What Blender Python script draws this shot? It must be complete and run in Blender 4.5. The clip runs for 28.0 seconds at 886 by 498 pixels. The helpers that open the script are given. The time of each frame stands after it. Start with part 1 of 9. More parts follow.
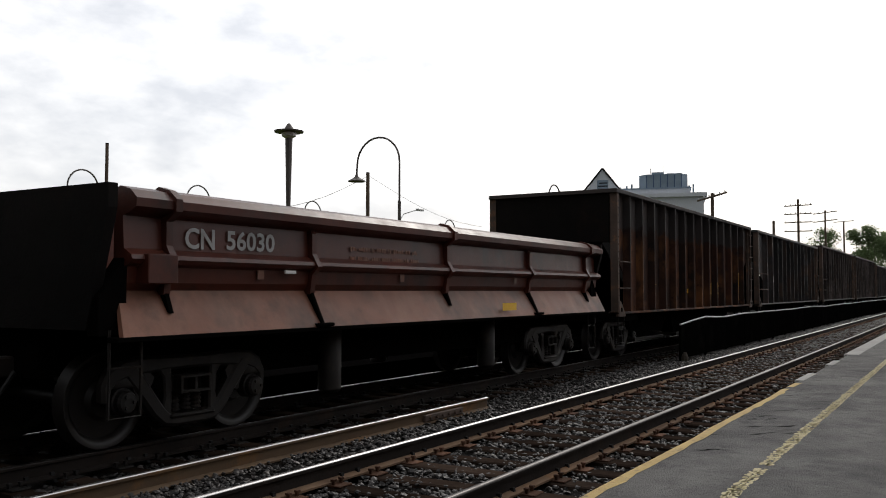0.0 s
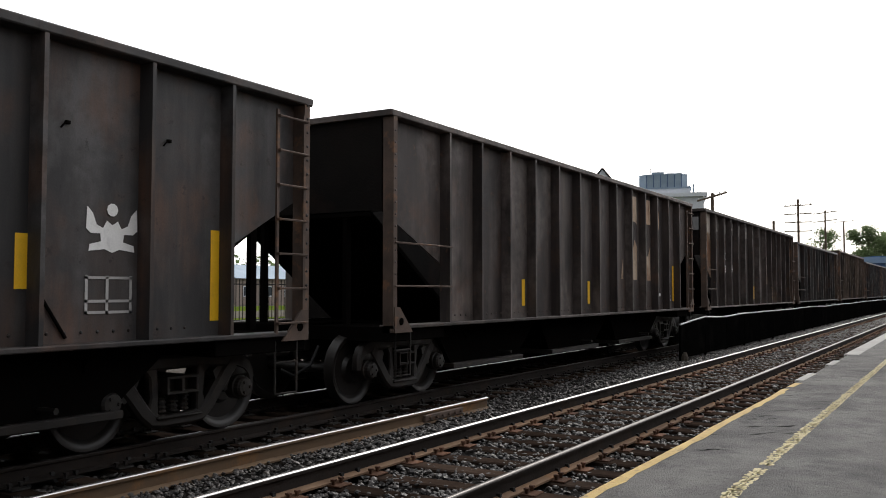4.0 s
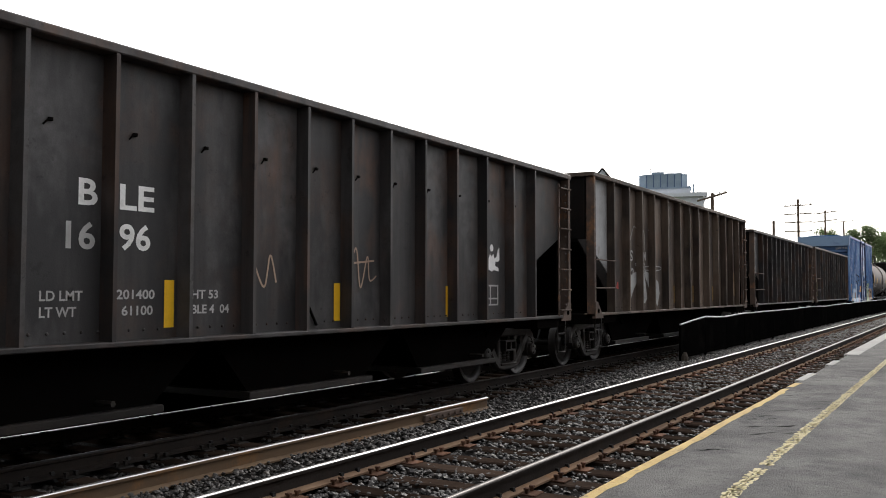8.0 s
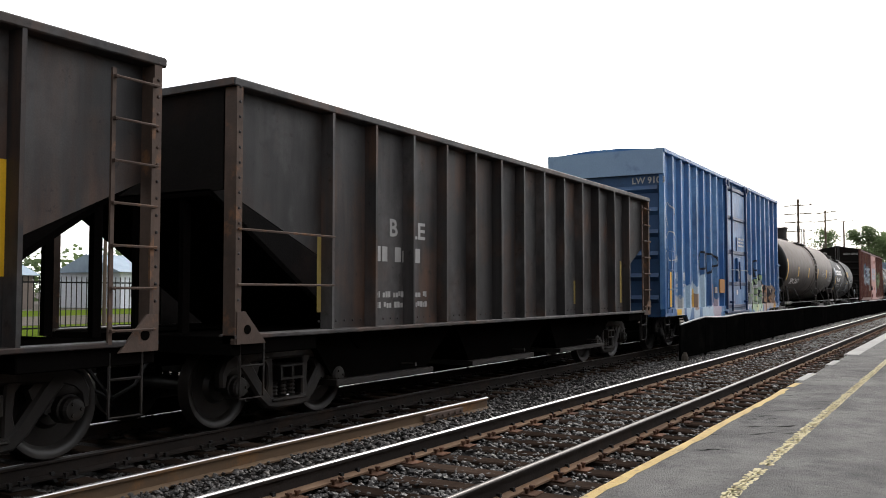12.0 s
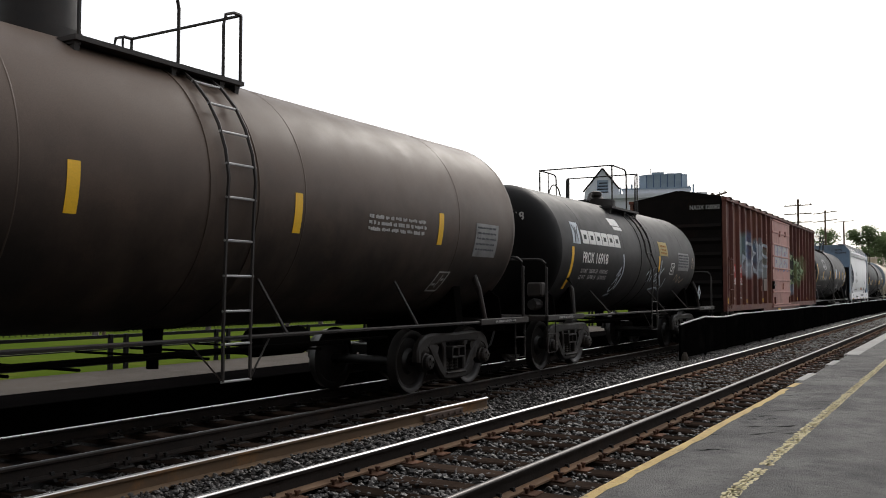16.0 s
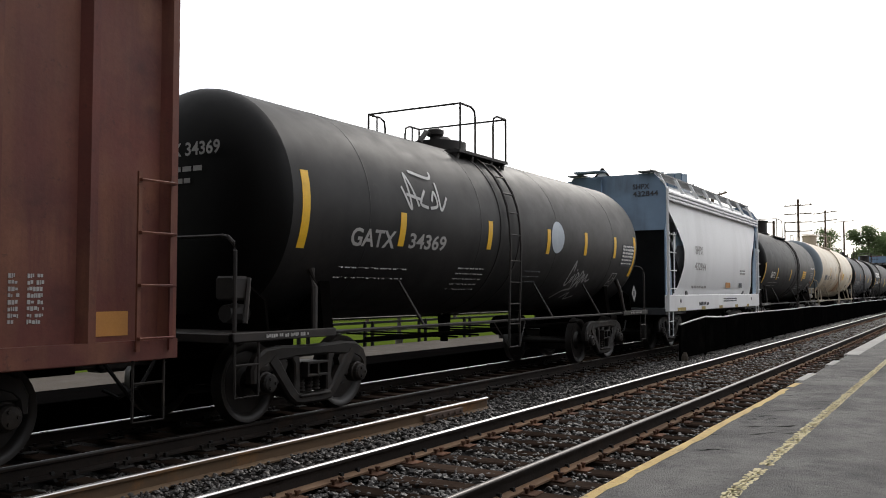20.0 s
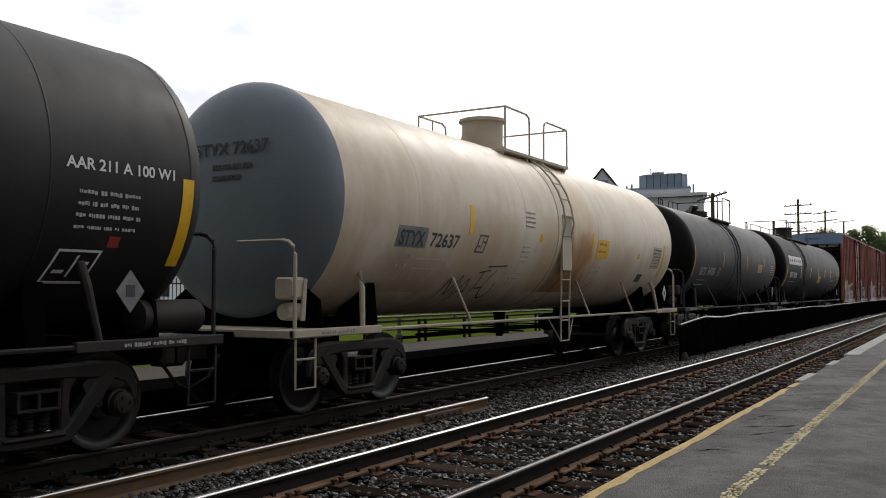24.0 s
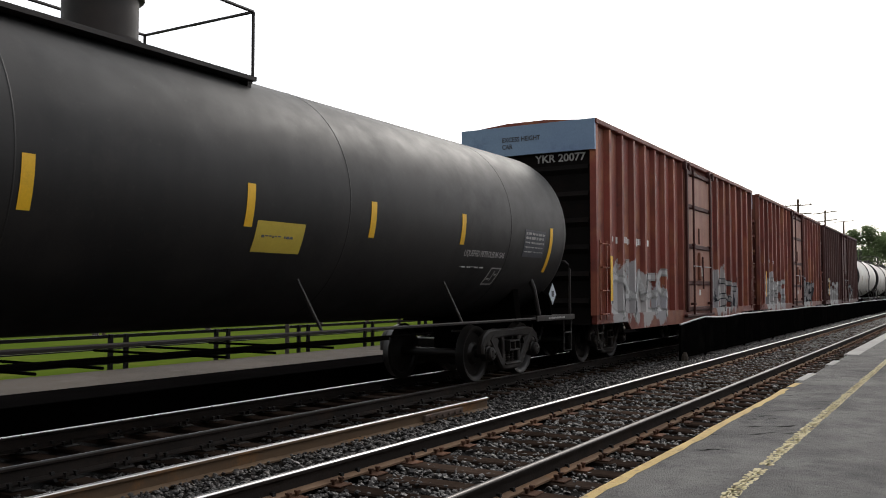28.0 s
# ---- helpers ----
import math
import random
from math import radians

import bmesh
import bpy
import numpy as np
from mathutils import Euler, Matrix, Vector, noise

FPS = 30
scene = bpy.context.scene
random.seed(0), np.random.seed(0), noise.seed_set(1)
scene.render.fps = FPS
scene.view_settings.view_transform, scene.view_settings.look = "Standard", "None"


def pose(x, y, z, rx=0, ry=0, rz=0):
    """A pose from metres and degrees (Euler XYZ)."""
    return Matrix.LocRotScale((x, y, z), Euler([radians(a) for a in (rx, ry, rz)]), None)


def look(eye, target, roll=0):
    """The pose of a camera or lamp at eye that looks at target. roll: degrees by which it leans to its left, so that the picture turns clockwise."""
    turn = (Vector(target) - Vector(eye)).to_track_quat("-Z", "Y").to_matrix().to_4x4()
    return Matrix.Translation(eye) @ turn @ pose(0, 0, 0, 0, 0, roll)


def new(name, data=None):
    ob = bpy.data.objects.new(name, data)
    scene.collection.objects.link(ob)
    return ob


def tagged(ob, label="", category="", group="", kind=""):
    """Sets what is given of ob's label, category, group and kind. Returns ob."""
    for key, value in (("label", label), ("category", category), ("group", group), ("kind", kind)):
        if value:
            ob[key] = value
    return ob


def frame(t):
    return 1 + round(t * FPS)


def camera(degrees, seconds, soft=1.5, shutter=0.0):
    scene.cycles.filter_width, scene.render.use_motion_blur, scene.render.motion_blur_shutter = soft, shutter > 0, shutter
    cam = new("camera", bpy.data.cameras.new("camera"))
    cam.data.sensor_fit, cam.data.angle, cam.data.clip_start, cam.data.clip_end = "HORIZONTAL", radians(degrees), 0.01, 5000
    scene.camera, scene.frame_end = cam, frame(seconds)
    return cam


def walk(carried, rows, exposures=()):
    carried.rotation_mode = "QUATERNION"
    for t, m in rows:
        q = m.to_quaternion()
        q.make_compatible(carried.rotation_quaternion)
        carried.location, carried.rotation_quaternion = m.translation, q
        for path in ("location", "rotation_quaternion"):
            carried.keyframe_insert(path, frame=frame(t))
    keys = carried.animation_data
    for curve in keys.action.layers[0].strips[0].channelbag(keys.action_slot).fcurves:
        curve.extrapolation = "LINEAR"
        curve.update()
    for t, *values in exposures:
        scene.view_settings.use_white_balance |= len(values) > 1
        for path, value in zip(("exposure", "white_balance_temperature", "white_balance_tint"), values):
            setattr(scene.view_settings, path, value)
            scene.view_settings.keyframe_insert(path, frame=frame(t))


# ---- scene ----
# World: x runs along the tracks, y across them away from the camera, z up; z = 0 is the freight track's rail top.
FOV = 53.36
EYE = (0.0, 0.0, 1.55)
cam = camera(FOV, 28.0, soft=1.0)
HOLD = pose(*EYE, 90 + 2.752, 0, -59.28)
walk(cam, [(0.0, HOLD), (28.0, HOLD)],
     exposures=[(0.0, -1.35), (1.0, -1.65), (2.0, -1.1), (3.0, -0.75), (6.0, -0.55), (8.0, -0.45), (11.0, -0.4), (14.0, -0.1), (15.0, -0.55), (16.0, -0.95), (17.0, -1.1), (18.0, -0.85), (20.0, -0.75), (21.5, -0.85), (24.0, -1.2), (25.0, -1.2), (26.0, -1.35), (28.0, -0.8)])

# ---- sky and sun: a bright, thinly overcast day, the sun behind cloud beyond the train ----
world = bpy.data.worlds.new("world")
scene.world = world
world.use_nodes = True
wn, wl = world.node_tree.nodes, world.node_tree.links
wn.clear()
SUN_EL, SUN_AZ = 34.0, 6.0     # degrees; azimuth counted from +x towards +y
w_out = wn.new("ShaderNodeOutputWorld")
w_bg = wn.new("ShaderNodeBackground")
w_sky = wn.new("ShaderNodeTexSky")
w_sky.sky_type = "NISHITA"
w_sky.sun_disc = False
w_sky.sun_elevation = radians(SUN_EL)
w_sky.sun_rotation = radians(90 - SUN_AZ)
w_sky.air_density, w_sky.dust_density = 1.0, 3.0
w_map = wn.new("ShaderNodeMapping")
w_map.inputs["Scale"].default_value = (1.0, 1.0, 2.2)
w_map.inputs["Rotation"].default_value = (radians(12), radians(-18), 0)
w_tc = wn.new("ShaderNodeTexCoord")
w_noise = wn.new("ShaderNodeTexNoise")
w_noise.inputs["Scale"].default_value = 8.0
w_noise.inputs["Detail"].default_value = 7.0
w_noise.inputs["Roughness"].default_value = 0.55
w_ramp = wn.new("ShaderNodeValToRGB")
w_ramp.color_ramp.elements[0].position, w_ramp.color_ramp.elements[0].color = 0.34, (8.2, 8.4, 8.9, 1)
w_ramp.color_ramp.elements[1].position, w_ramp.color_ramp.elements[1].color = 0.6, (12.6, 12.5, 12.5, 1)
w_mix = wn.new("ShaderNodeMix")
w_mix.data_type = "RGBA"
w_mix.inputs["Factor"].default_value = 0.8
wl.new(w_tc.outputs["Generated"], w_map.inputs["Vector"])
wl.new(w_map.outputs["Vector"], w_noise.inputs["Vector"])
wl.new(w_noise.outputs["Fac"], w_ramp.inputs["Fac"])
wl.new(w_sky.outputs["Color"], w_mix.inputs[6])
wl.new(w_ramp.outputs["Color"], w_mix.inputs[7])
# the cloud is brightest round the hidden sun and dims away from it
w_dot = wn.new("ShaderNodeVectorMath")
w_dot.operation = "DOT_PRODUCT"
w_dot.inputs[1].default_value = (math.cos(radians(SUN_EL)) * math.cos(radians(SUN_AZ)), math.cos(radians(SUN_EL)) * math.sin(radians(SUN_AZ)), math.sin(radians(SUN_EL)))
wl.new(w_tc.outputs["Generated"], w_dot.inputs[0])
w_fall = wn.new("ShaderNodeMapRange")
w_fall.inputs["From Min"].default_value, w_fall.inputs["From Max"].default_value = -0.85, 0.95
w_fall.inputs["To Min"].default_value, w_fall.inputs["To Max"].default_value = 0.1, 3.5
wl.new(w_dot.outputs["Value"], w_fall.inputs["Value"])
w_mul = wn.new("ShaderNodeVectorMath")
w_mul.operation = "SCALE"
wl.new(w_mix.outputs[2], w_mul.inputs[0])
wl.new(w_fall.outputs["Result"], w_mul.inputs["Scale"])
wl.new(w_mul.outputs["Vector"], w_bg.inputs["Color"])
w_bg.inputs["Strength"].default_value = 0.085
wl.new(w_bg.outputs["Background"], w_out.inputs["Surface"])

sun = new("sun", bpy.data.lights.new("sun", "SUN"))
sun.data.energy, sun.data.angle, sun.data.color = 1.5, radians(9), (1.0, 0.96, 0.9)
sx, sy = math.cos(radians(SUN_AZ)), math.sin(radians(SUN_AZ))
sun.matrix_world = look((sx * 40, sy * 40, 40 * math.tan(radians(SUN_EL))), (0, 0, 0))


# ---- building blocks ----
class Shape:
    """Collects boxes, rods, prisms and turned forms into one mesh."""

    def __init__(self):
        self.v, self.f = [], []

    def add(self, verts, faces):
        n = len(self.v)
        self.v.extend(tuple(p) for p in verts)
        self.f.extend(tuple(i + n for i in q) for q in faces)
        return self

    def box(self, x0, x1, y0, y1, z0, z1, c=0.0):
        """A box; c chamfers its edges."""
        if not c:
            v = [(x, y, z) for x in (x0, x1) for y in (y0, y1) for z in (z0, z1)]
            return self.add(v, [(0, 1, 3, 2), (4, 6, 7, 5), (0, 4, 5, 1), (2, 3, 7, 6), (0, 2, 6, 4), (1, 5, 7, 3)])
        ring = lambda x, i: [(x, y0 + c + i, z0 + i), (x, y1 - c - i, z0 + i), (x, y1 - i, z0 + c + i), (x, y1 - i, z1 - c - i),
                             (x, y1 - c - i, z1 - i), (x, y0 + c + i, z1 - i), (x, y0 + i, z1 - c - i), (x, y0 + i, z0 + c + i)]
        return self.loft([ring(x0, c * 0.7), ring(x0 + c, 0), ring(x1 - c, 0), ring(x1, c * 0.7)])

    def loft(self, rings, caps=True, closed=True):
        k = len(rings[0])
        v = [p for r in rings for p in r]
        f = []
        for i in range(len(rings) - 1):
            for j in range(k if closed else k - 1):
                a, b = i * k + j, i * k + (j + 1) % k
                f.append((a, b, b + k, a + k))
        if caps:
            f.append(tuple(range(k - 1, -1, -1)))
            f.append(tuple(range((len(rings) - 1) * k, len(rings) * k)))
        return self.add(v, f)

    def prism(self, profile, axis, lo, hi):
        """A profile pushed along an axis. Profile pairs: (y, z) for x, (x, z) for y, (x, y) for z."""
        put = {"x": lambda a, b, s: (s, a, b), "y": lambda a, b, s: (a, s, b), "z": lambda a, b, s: (a, b, s)}[axis]
        return self.loft([[put(a, b, lo) for a, b in profile], [put(a, b, hi) for a, b in profile]])

    def rod(self, pts, r, n=6):
        """A round bar along a line of points."""
        pts = [Vector(p) for p in pts]
        rings = []
        up = Vector((0.123, 0.31, 0.94))
        for i, p in enumerate(pts):
            d = (pts[min(i + 1, len(pts) - 1)] - pts[max(i - 1, 0)]).normalized()
            a = d.cross(up)
            if a.length < 0.05:
                a = d.cross(Vector((1, 0, 0)))
            a.normalize()
            b = d.cross(a)
            rr = r[i] if isinstance(r, (list, tuple)) else r
            rings.append([p + (a * math.cos(t) + b * math.sin(t)) * rr for t in (2 * math.pi * k / n for k in range(n))])
        return self.loft(rings)

    def turn(self, prof, axis, centre, n=24, caps=True):
        """A turned form: (along, radius) pairs round an axis through centre."""
        cx, cy, cz = centre
        rings = []
        for s, r in prof:
            ring = []
            for k in range(n):
                a = 2 * math.pi * k / n
                u, w = r * math.cos(a), r * math.sin(a)
                ring.append({"x": (cx + s, cy + u, cz + w), "y": (cx + u, cy + s, cz + w), "z": (cx + u, cy + w, cz + s)}[axis])
            rings.append(ring)
        return self.loft(rings, caps)

    def mesh(self, name, smooth=False):
        me = bpy.data.meshes.new(name)
        me.from_pydata(self.v, [], self.f)
        bm = bmesh.new()
        bm.from_mesh(me)
        bmesh.ops.recalc_face_normals(bm, faces=bm.faces)
        bm.to_mesh(me)
        bm.free()
        if smooth:
            me.shade_smooth()
            me.set_sharp_from_angle(angle=radians(40))
        me.update()
        return me


def part(name, shape, material, parent=None, label="", smooth=False):
    """One mesh object, from a Shape or a finished mesh, under a thing or a part."""
    me = shape.mesh(name, smooth) if isinstance(shape, Shape) else shape
    if material is not None and not me.materials:
        me.materials.append(material)
    ob = new(name, me)
    if parent is not None:
        ob.parent = parent
    if label:
        ob["label"] = label
    return ob


def thing(name, label, category, group="", at=(0, 0, 0)):
    ob = tagged(new(name), label, category, group)
    ob.location = at
    return ob


def box(*a, c=0.0):
    return Shape().box(*a, c=c)


# ---- materials ----
def mat(name, base, second=None, rough=0.7, metal=0.0, big=0.6, fine=30.0, amount=0.5, bump=0.2, streak=None,
        streak_amount=0.5, streak_scale=2.2, spots=None, spot_amount=0.45, spot_scale=1.3, vary=0.0, gloss=0.5, band=None, paints=(), soft=0.14, runs=None, pale=None, flecks=None):
    """A weathered surface: two tones blended by a large noise, fine grain, and if wished runs of dirt downward and blotches."""
    m = bpy.data.materials.new(name)
    m.use_nodes = True
    nt = m.node_tree
    N, L = nt.nodes, nt.links
    bsdf = N["Principled BSDF"]
    tc = N.new("ShaderNodeTexCoord")
    second = second or tuple(c * 0.6 for c in base)
    # each piece gets its own stretch of the pattern
    who = N.new("ShaderNodeObjectInfo")
    shift = N.new("ShaderNodeVectorMath")
    shift.operation = "MULTIPLY_ADD"
    L.new(who.outputs["Random"], shift.inputs[0])
    shift.inputs[1].default_value = (41.0, 17.0, 23.0)
    L.new(tc.outputs["Object"], shift.inputs[2])

    def noise(scale, detail=4.0, stretch=None, rough_=0.6):
        t = N.new("ShaderNodeTexNoise")
        t.inputs["Scale"].default_value, t.inputs["Detail"].default_value, t.inputs["Roughness"].default_value = scale, detail, rough_
        src = shift.outputs["Vector"]
        if stretch:
            mp = N.new("ShaderNodeMapping")
            mp.inputs["Scale"].default_value = stretch
            L.new(src, mp.inputs["Vector"])
            src = mp.outputs["Vector"]
        L.new(src, t.inputs["Vector"])
        return t.outputs["Fac"]

    def ramp(fac, lo, hi, top=1.0):
        r = N.new("ShaderNodeMapRange")
        r.inputs["From Min"].default_value, r.inputs["From Max"].default_value = lo, hi
        r.inputs["To Max"].default_value = top
        L.new(fac, r.inputs["Value"])
        return r.outputs["Result"]

    def blend(fac, a, b):
        x = N.new("ShaderNodeMix")
        x.data_type = "RGBA"
        L.new(fac, x.inputs["Factor"])
        for i, s in ((6, a), (7, b)):
            if isinstance(s, tuple):
                x.inputs[i].default_value = (*s, 1)
            else:
                L.new(s, x.inputs[i])
        return x.outputs[2]

    colour = blend(ramp(noise(big, 6.0), 0.38, 0.66, amount), base, second)
    if streak:
        colour = blend(ramp(noise(streak_scale, 5.0, (1.0, 1.0, 0.09)), 0.46, 0.72, streak_amount), colour, streak)
    if spots:
        colour = blend(ramp(noise(spot_scale, 8.0, None, 0.7), 0.54, 0.66, spot_amount), colour, spots)
    def both(a, b):
        q = N.new("ShaderNodeMath")
        q.operation = "MULTIPLY"
        L.new(a, q.inputs[0])
        L.new(b, q.inputs[1])
        return q.outputs["Value"]
    if pale:
        # worn, faded stretches with fairly clear edges
        tone, amt, sc = pale
        colour = blend(both(ramp(noise(sc, 5.0, (1.0, 1.0, 0.4)), 0.5, 0.6, amt), ramp(noise(sc * 6, 6.0), 0.25, 0.6)), colour, tone)
    if runs:
        # rust that starts in blotches and runs down
        tone, amt, sc = runs
        colour = blend(both(ramp(noise(sc, 4.0), 0.48, 0.62, amt), ramp(noise(sc * 5, 6.0, (1.0, 1.0, 0.1), 0.65), 0.36, 0.62)), colour, tone)
    if flecks:
        tone, amt, sc = flecks
        colour = blend(ramp(noise(sc, 8.0, None, 0.75), 0.6, 0.66, amt), colour, tone)
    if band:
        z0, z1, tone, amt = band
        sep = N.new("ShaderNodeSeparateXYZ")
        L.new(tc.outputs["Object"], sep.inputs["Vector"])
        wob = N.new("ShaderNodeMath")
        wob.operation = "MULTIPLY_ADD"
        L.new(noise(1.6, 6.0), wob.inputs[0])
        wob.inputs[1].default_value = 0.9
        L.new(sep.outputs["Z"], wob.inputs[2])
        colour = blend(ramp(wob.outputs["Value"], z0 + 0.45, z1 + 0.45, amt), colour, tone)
    if paints:
        # sprayed areas (x, z, half width, half height, colour) on the near side, ragged and running
        sp = N.new("ShaderNodeSeparateXYZ")
        L.new(tc.outputs["Object"], sp.inputs["Vector"])
        rag = noise(2.2, 8.0, (1.0, 1.0, 0.65), 0.6)

        def calc(op, a, b=None, c=None):
            q = N.new("ShaderNodeMath")
            q.operation = op
            for i, v in enumerate((a, b, c)):
                if isinstance(v, (int, float)):
                    q.inputs[i].default_value = v
                elif v is not None:
                    L.new(v, q.inputs[i])
            return q.outputs["Value"]
        near = calc("LESS_THAN", sp.outputs["Y"], -1.0)
        for px, pz, pw, ph, tone in paints:
            dx = calc("POWER", calc("ABSOLUTE", calc("MULTIPLY_ADD", sp.outputs["X"], 1 / pw, -px / pw)), 2.6)
            dz = calc("POWER", calc("ABSOLUTE", calc("MULTIPLY_ADD", sp.outputs["Z"], 1 / ph, -pz / ph)), 2.6)
            inside = calc("MULTIPLY_ADD", rag, 3.4, calc("MULTIPLY_ADD", calc("ADD", dx, dz), -0.9, -1.0))
            colour = blend(calc("MULTIPLY", ramp(inside, 0.07 - soft * 0.5, 0.07 + soft * 0.5, 0.93), near), colour, tone)
    grain = noise(fine, 3.0)
    colour = blend(ramp(grain, 0.3, 0.75, 0.28), colour, tuple(c * 0.55 for c in base))
    if vary:
        oi = N.new("ShaderNodeObjectInfo")
        hs = N.new("ShaderNodeHueSaturation")
        r = N.new("ShaderNodeMapRange")
        r.inputs["To Min"].default_value, r.inputs["To Max"].default_value = 1 - vary, 1 + vary
        L.new(oi.outputs["Random"], r.inputs["Value"])
        L.new(r.outputs["Result"], hs.inputs["Value"])
        L.new(colour, hs.inputs["Color"])
        colour = hs.outputs["Color"]
    L.new(colour, bsdf.inputs["Base Color"])
    rr = N.new("ShaderNodeMapRange")
    rr.inputs["To Min"].default_value, rr.inputs["To Max"].default_value = max(0.03, rough - 0.13), min(1.0, rough + 0.13)
    L.new(noise(big * 5, 4.0), rr.inputs["Value"])
    L.new(rr.outputs["Result"], bsdf.inputs["Roughness"])
    bsdf.inputs["Metallic"].default_value = metal
    bsdf.inputs["Specular IOR Level"].default_value = gloss
    if bump:
        b = N.new("ShaderNodeBump")
        b.inputs["Strength"].default_value, b.inputs["Distance"].default_value = bump, 0.02
        L.new(grain, b.inputs["Height"])
        L.new(b.outputs["Normal"], bsdf.inputs["Normal"])
    return m


M = {}
M["rail_side"] = mat("rail_side", (0.026, 0.021, 0.0185), (0.013, 0.011, 0.01), 0.85, 0.0, 1.5, 40, 0.7, 0.2, spots=(0.06, 0.037, 0.024), spot_amount=0.4, gloss=0.1)
M["rail_foot"] = mat("rail_foot", (0.2, 0.13, 0.084), (0.12, 0.075, 0.05), 0.9, 0, 2.5, 60, 0.8, 0.2, spots=(0.25, 0.115, 0.045), spot_amount=0.5, spot_scale=2.0, gloss=0.1)
M["spare_side"] = mat("spare_side", (0.13, 0.085, 0.05), (0.08, 0.052, 0.034), 0.85, 0, 1.2, 60, 0.8, 0.1, spots=(0.3, 0.13, 0.03), spot_amount=0.6, spot_scale=0.9, gloss=0.2)
M["rail_shine"] = mat("rail_shine", (0.5, 0.49, 0.48), (0.36, 0.35, 0.34), 0.3, 1.0, 2.0, 60, 0.6, 0.0)
M["rail_dull"] = mat("rail_dull", (0.06, 0.055, 0.052), (0.035, 0.031, 0.028), 0.4, 0.9, 2.0, 60, 0.6, 0.02)
M["tie"] = mat("tie", (0.038, 0.026, 0.02), (0.015, 0.0115, 0.0095), 0.95, 0, 2.5, 22, 0.8, 0.7, vary=0.45, gloss=0.0, streak=(0.06, 0.044, 0.034), streak_amount=0.4)
M["rust_iron"] = mat("rust_iron", (0.125, 0.062, 0.037), (0.05, 0.028, 0.02), 0.9, 0.1, 4, 50, 0.85, 0.4, vary=0.4, gloss=0.1)
M["ballast"] = mat("ballast", (0.01, 0.009, 0.0085), (0.006, 0.0053, 0.005), 0.95, 0, 1.2, 55, 0.8, 0.9, gloss=0.04)
M["asphalt"] = mat("asphalt", (0.118, 0.114, 0.109), (0.03, 0.0295, 0.03), 0.85, 0, 0.9, 70, 1.0, 0.8, streak=(0.175, 0.17, 0.16), streak_amount=0.6, streak_scale=1.4, spots=(0.03, 0.03, 0.032), spot_amount=0.75, spot_scale=16.0, gloss=0.35, pale=((0.04, 0.039, 0.04), 0.85, 0.8), flecks=((0.2, 0.195, 0.185), 0.5, 30.0))
M["yellow_line"] = mat("yellow_line", (0.5, 0.36, 0.13), (0.38, 0.26, 0.1), 0.85, 0, 3, 45, 0.8, 0.5, spots=(0.12, 0.1, 0.075), spot_amount=0.9, spot_scale=7)
M["worn_line"] = mat("worn_line", (0.62, 0.54, 0.32), (0.44, 0.37, 0.2), 0.85, 0, 4, 45, 0.8, 0.3)
M["concrete"] = mat("concrete", (0.36, 0.35, 0.33), (0.26, 0.25, 0.24), 0.9, 0, 0.8, 60, 0.7, 0.3)
M["far_paving"] = mat("far_paving", (0.085, 0.071, 0.058), (0.052, 0.044, 0.036), 0.9, 0, 0.5, 60, 0.8, 0.3, spots=(0.12, 0.105, 0.09), spot_amount=0.5, spot_scale=1.5, gloss=0.1)
# near-black that paints in the shade along the far platform's edge
M["paving_shade"] = mat("paving_shade", (0.0032, 0.003, 0.003), (0.0055, 0.005, 0.005), 1.0, 0, 0.8, 60, 0.7, 0.3, gloss=0.0)
M["grass"] = mat("grass", (0.085, 0.12, 0.017), (0.06, 0.095, 0.012), 0.95, 0, 0.35, 45, 0.8, 0.8, spots=(0.15, 0.14, 0.035), spot_amount=0.5, spot_scale=0.8, gloss=0.0)
M["earth"] = mat("earth", (0.06, 0.05, 0.04), (0.04, 0.034, 0.03), 0.95, 0, 0.4, 30, 0.8, 0.6, gloss=0.2)
M["bark"] = mat("bark", (0.09, 0.07, 0.05), (0.05, 0.04, 0.03), 0.95, 0, 2, 20, 0.7, 0.7)
M["wood_pole"] = mat("wood_pole", (0.13, 0.09, 0.065), (0.08, 0.055, 0.045), 0.9, 0, 1.5, 25, 0.7, 0.4)
M["iron_black"] = mat("iron_black", (0.007, 0.007, 0.0073), (0.012, 0.0115, 0.011), 0.6, 0.0, 3, 50, 0.6, 0.15, gloss=0.2)
M["tar"] = mat("tar", (0.012, 0.012, 0.012), (0.02, 0.02, 0.02), 1.0, 0, 3, 60, 0.6, 0.3, gloss=0.0)
M["galvanised"] = mat("galvanised", (0.5, 0.5, 0.5), (0.36, 0.36, 0.36), 0.5, 0.6, 3, 50, 0.6, 0.1)
M["lamp_paint"] = mat("lamp_paint", (0.1, 0.085, 0.075), (0.07, 0.06, 0.055), 0.55, 0.1, 3, 40, 0.5, 0.1)
M["fence_cloth"] = mat("fence_cloth", (0.0022, 0.0022, 0.0023), (0.004, 0.0038, 0.0036), 1.0, 0, 0.8, 60, 0.7, 0.5, spots=(0.012, 0.011, 0.01), spot_amount=0.35, gloss=0.0)
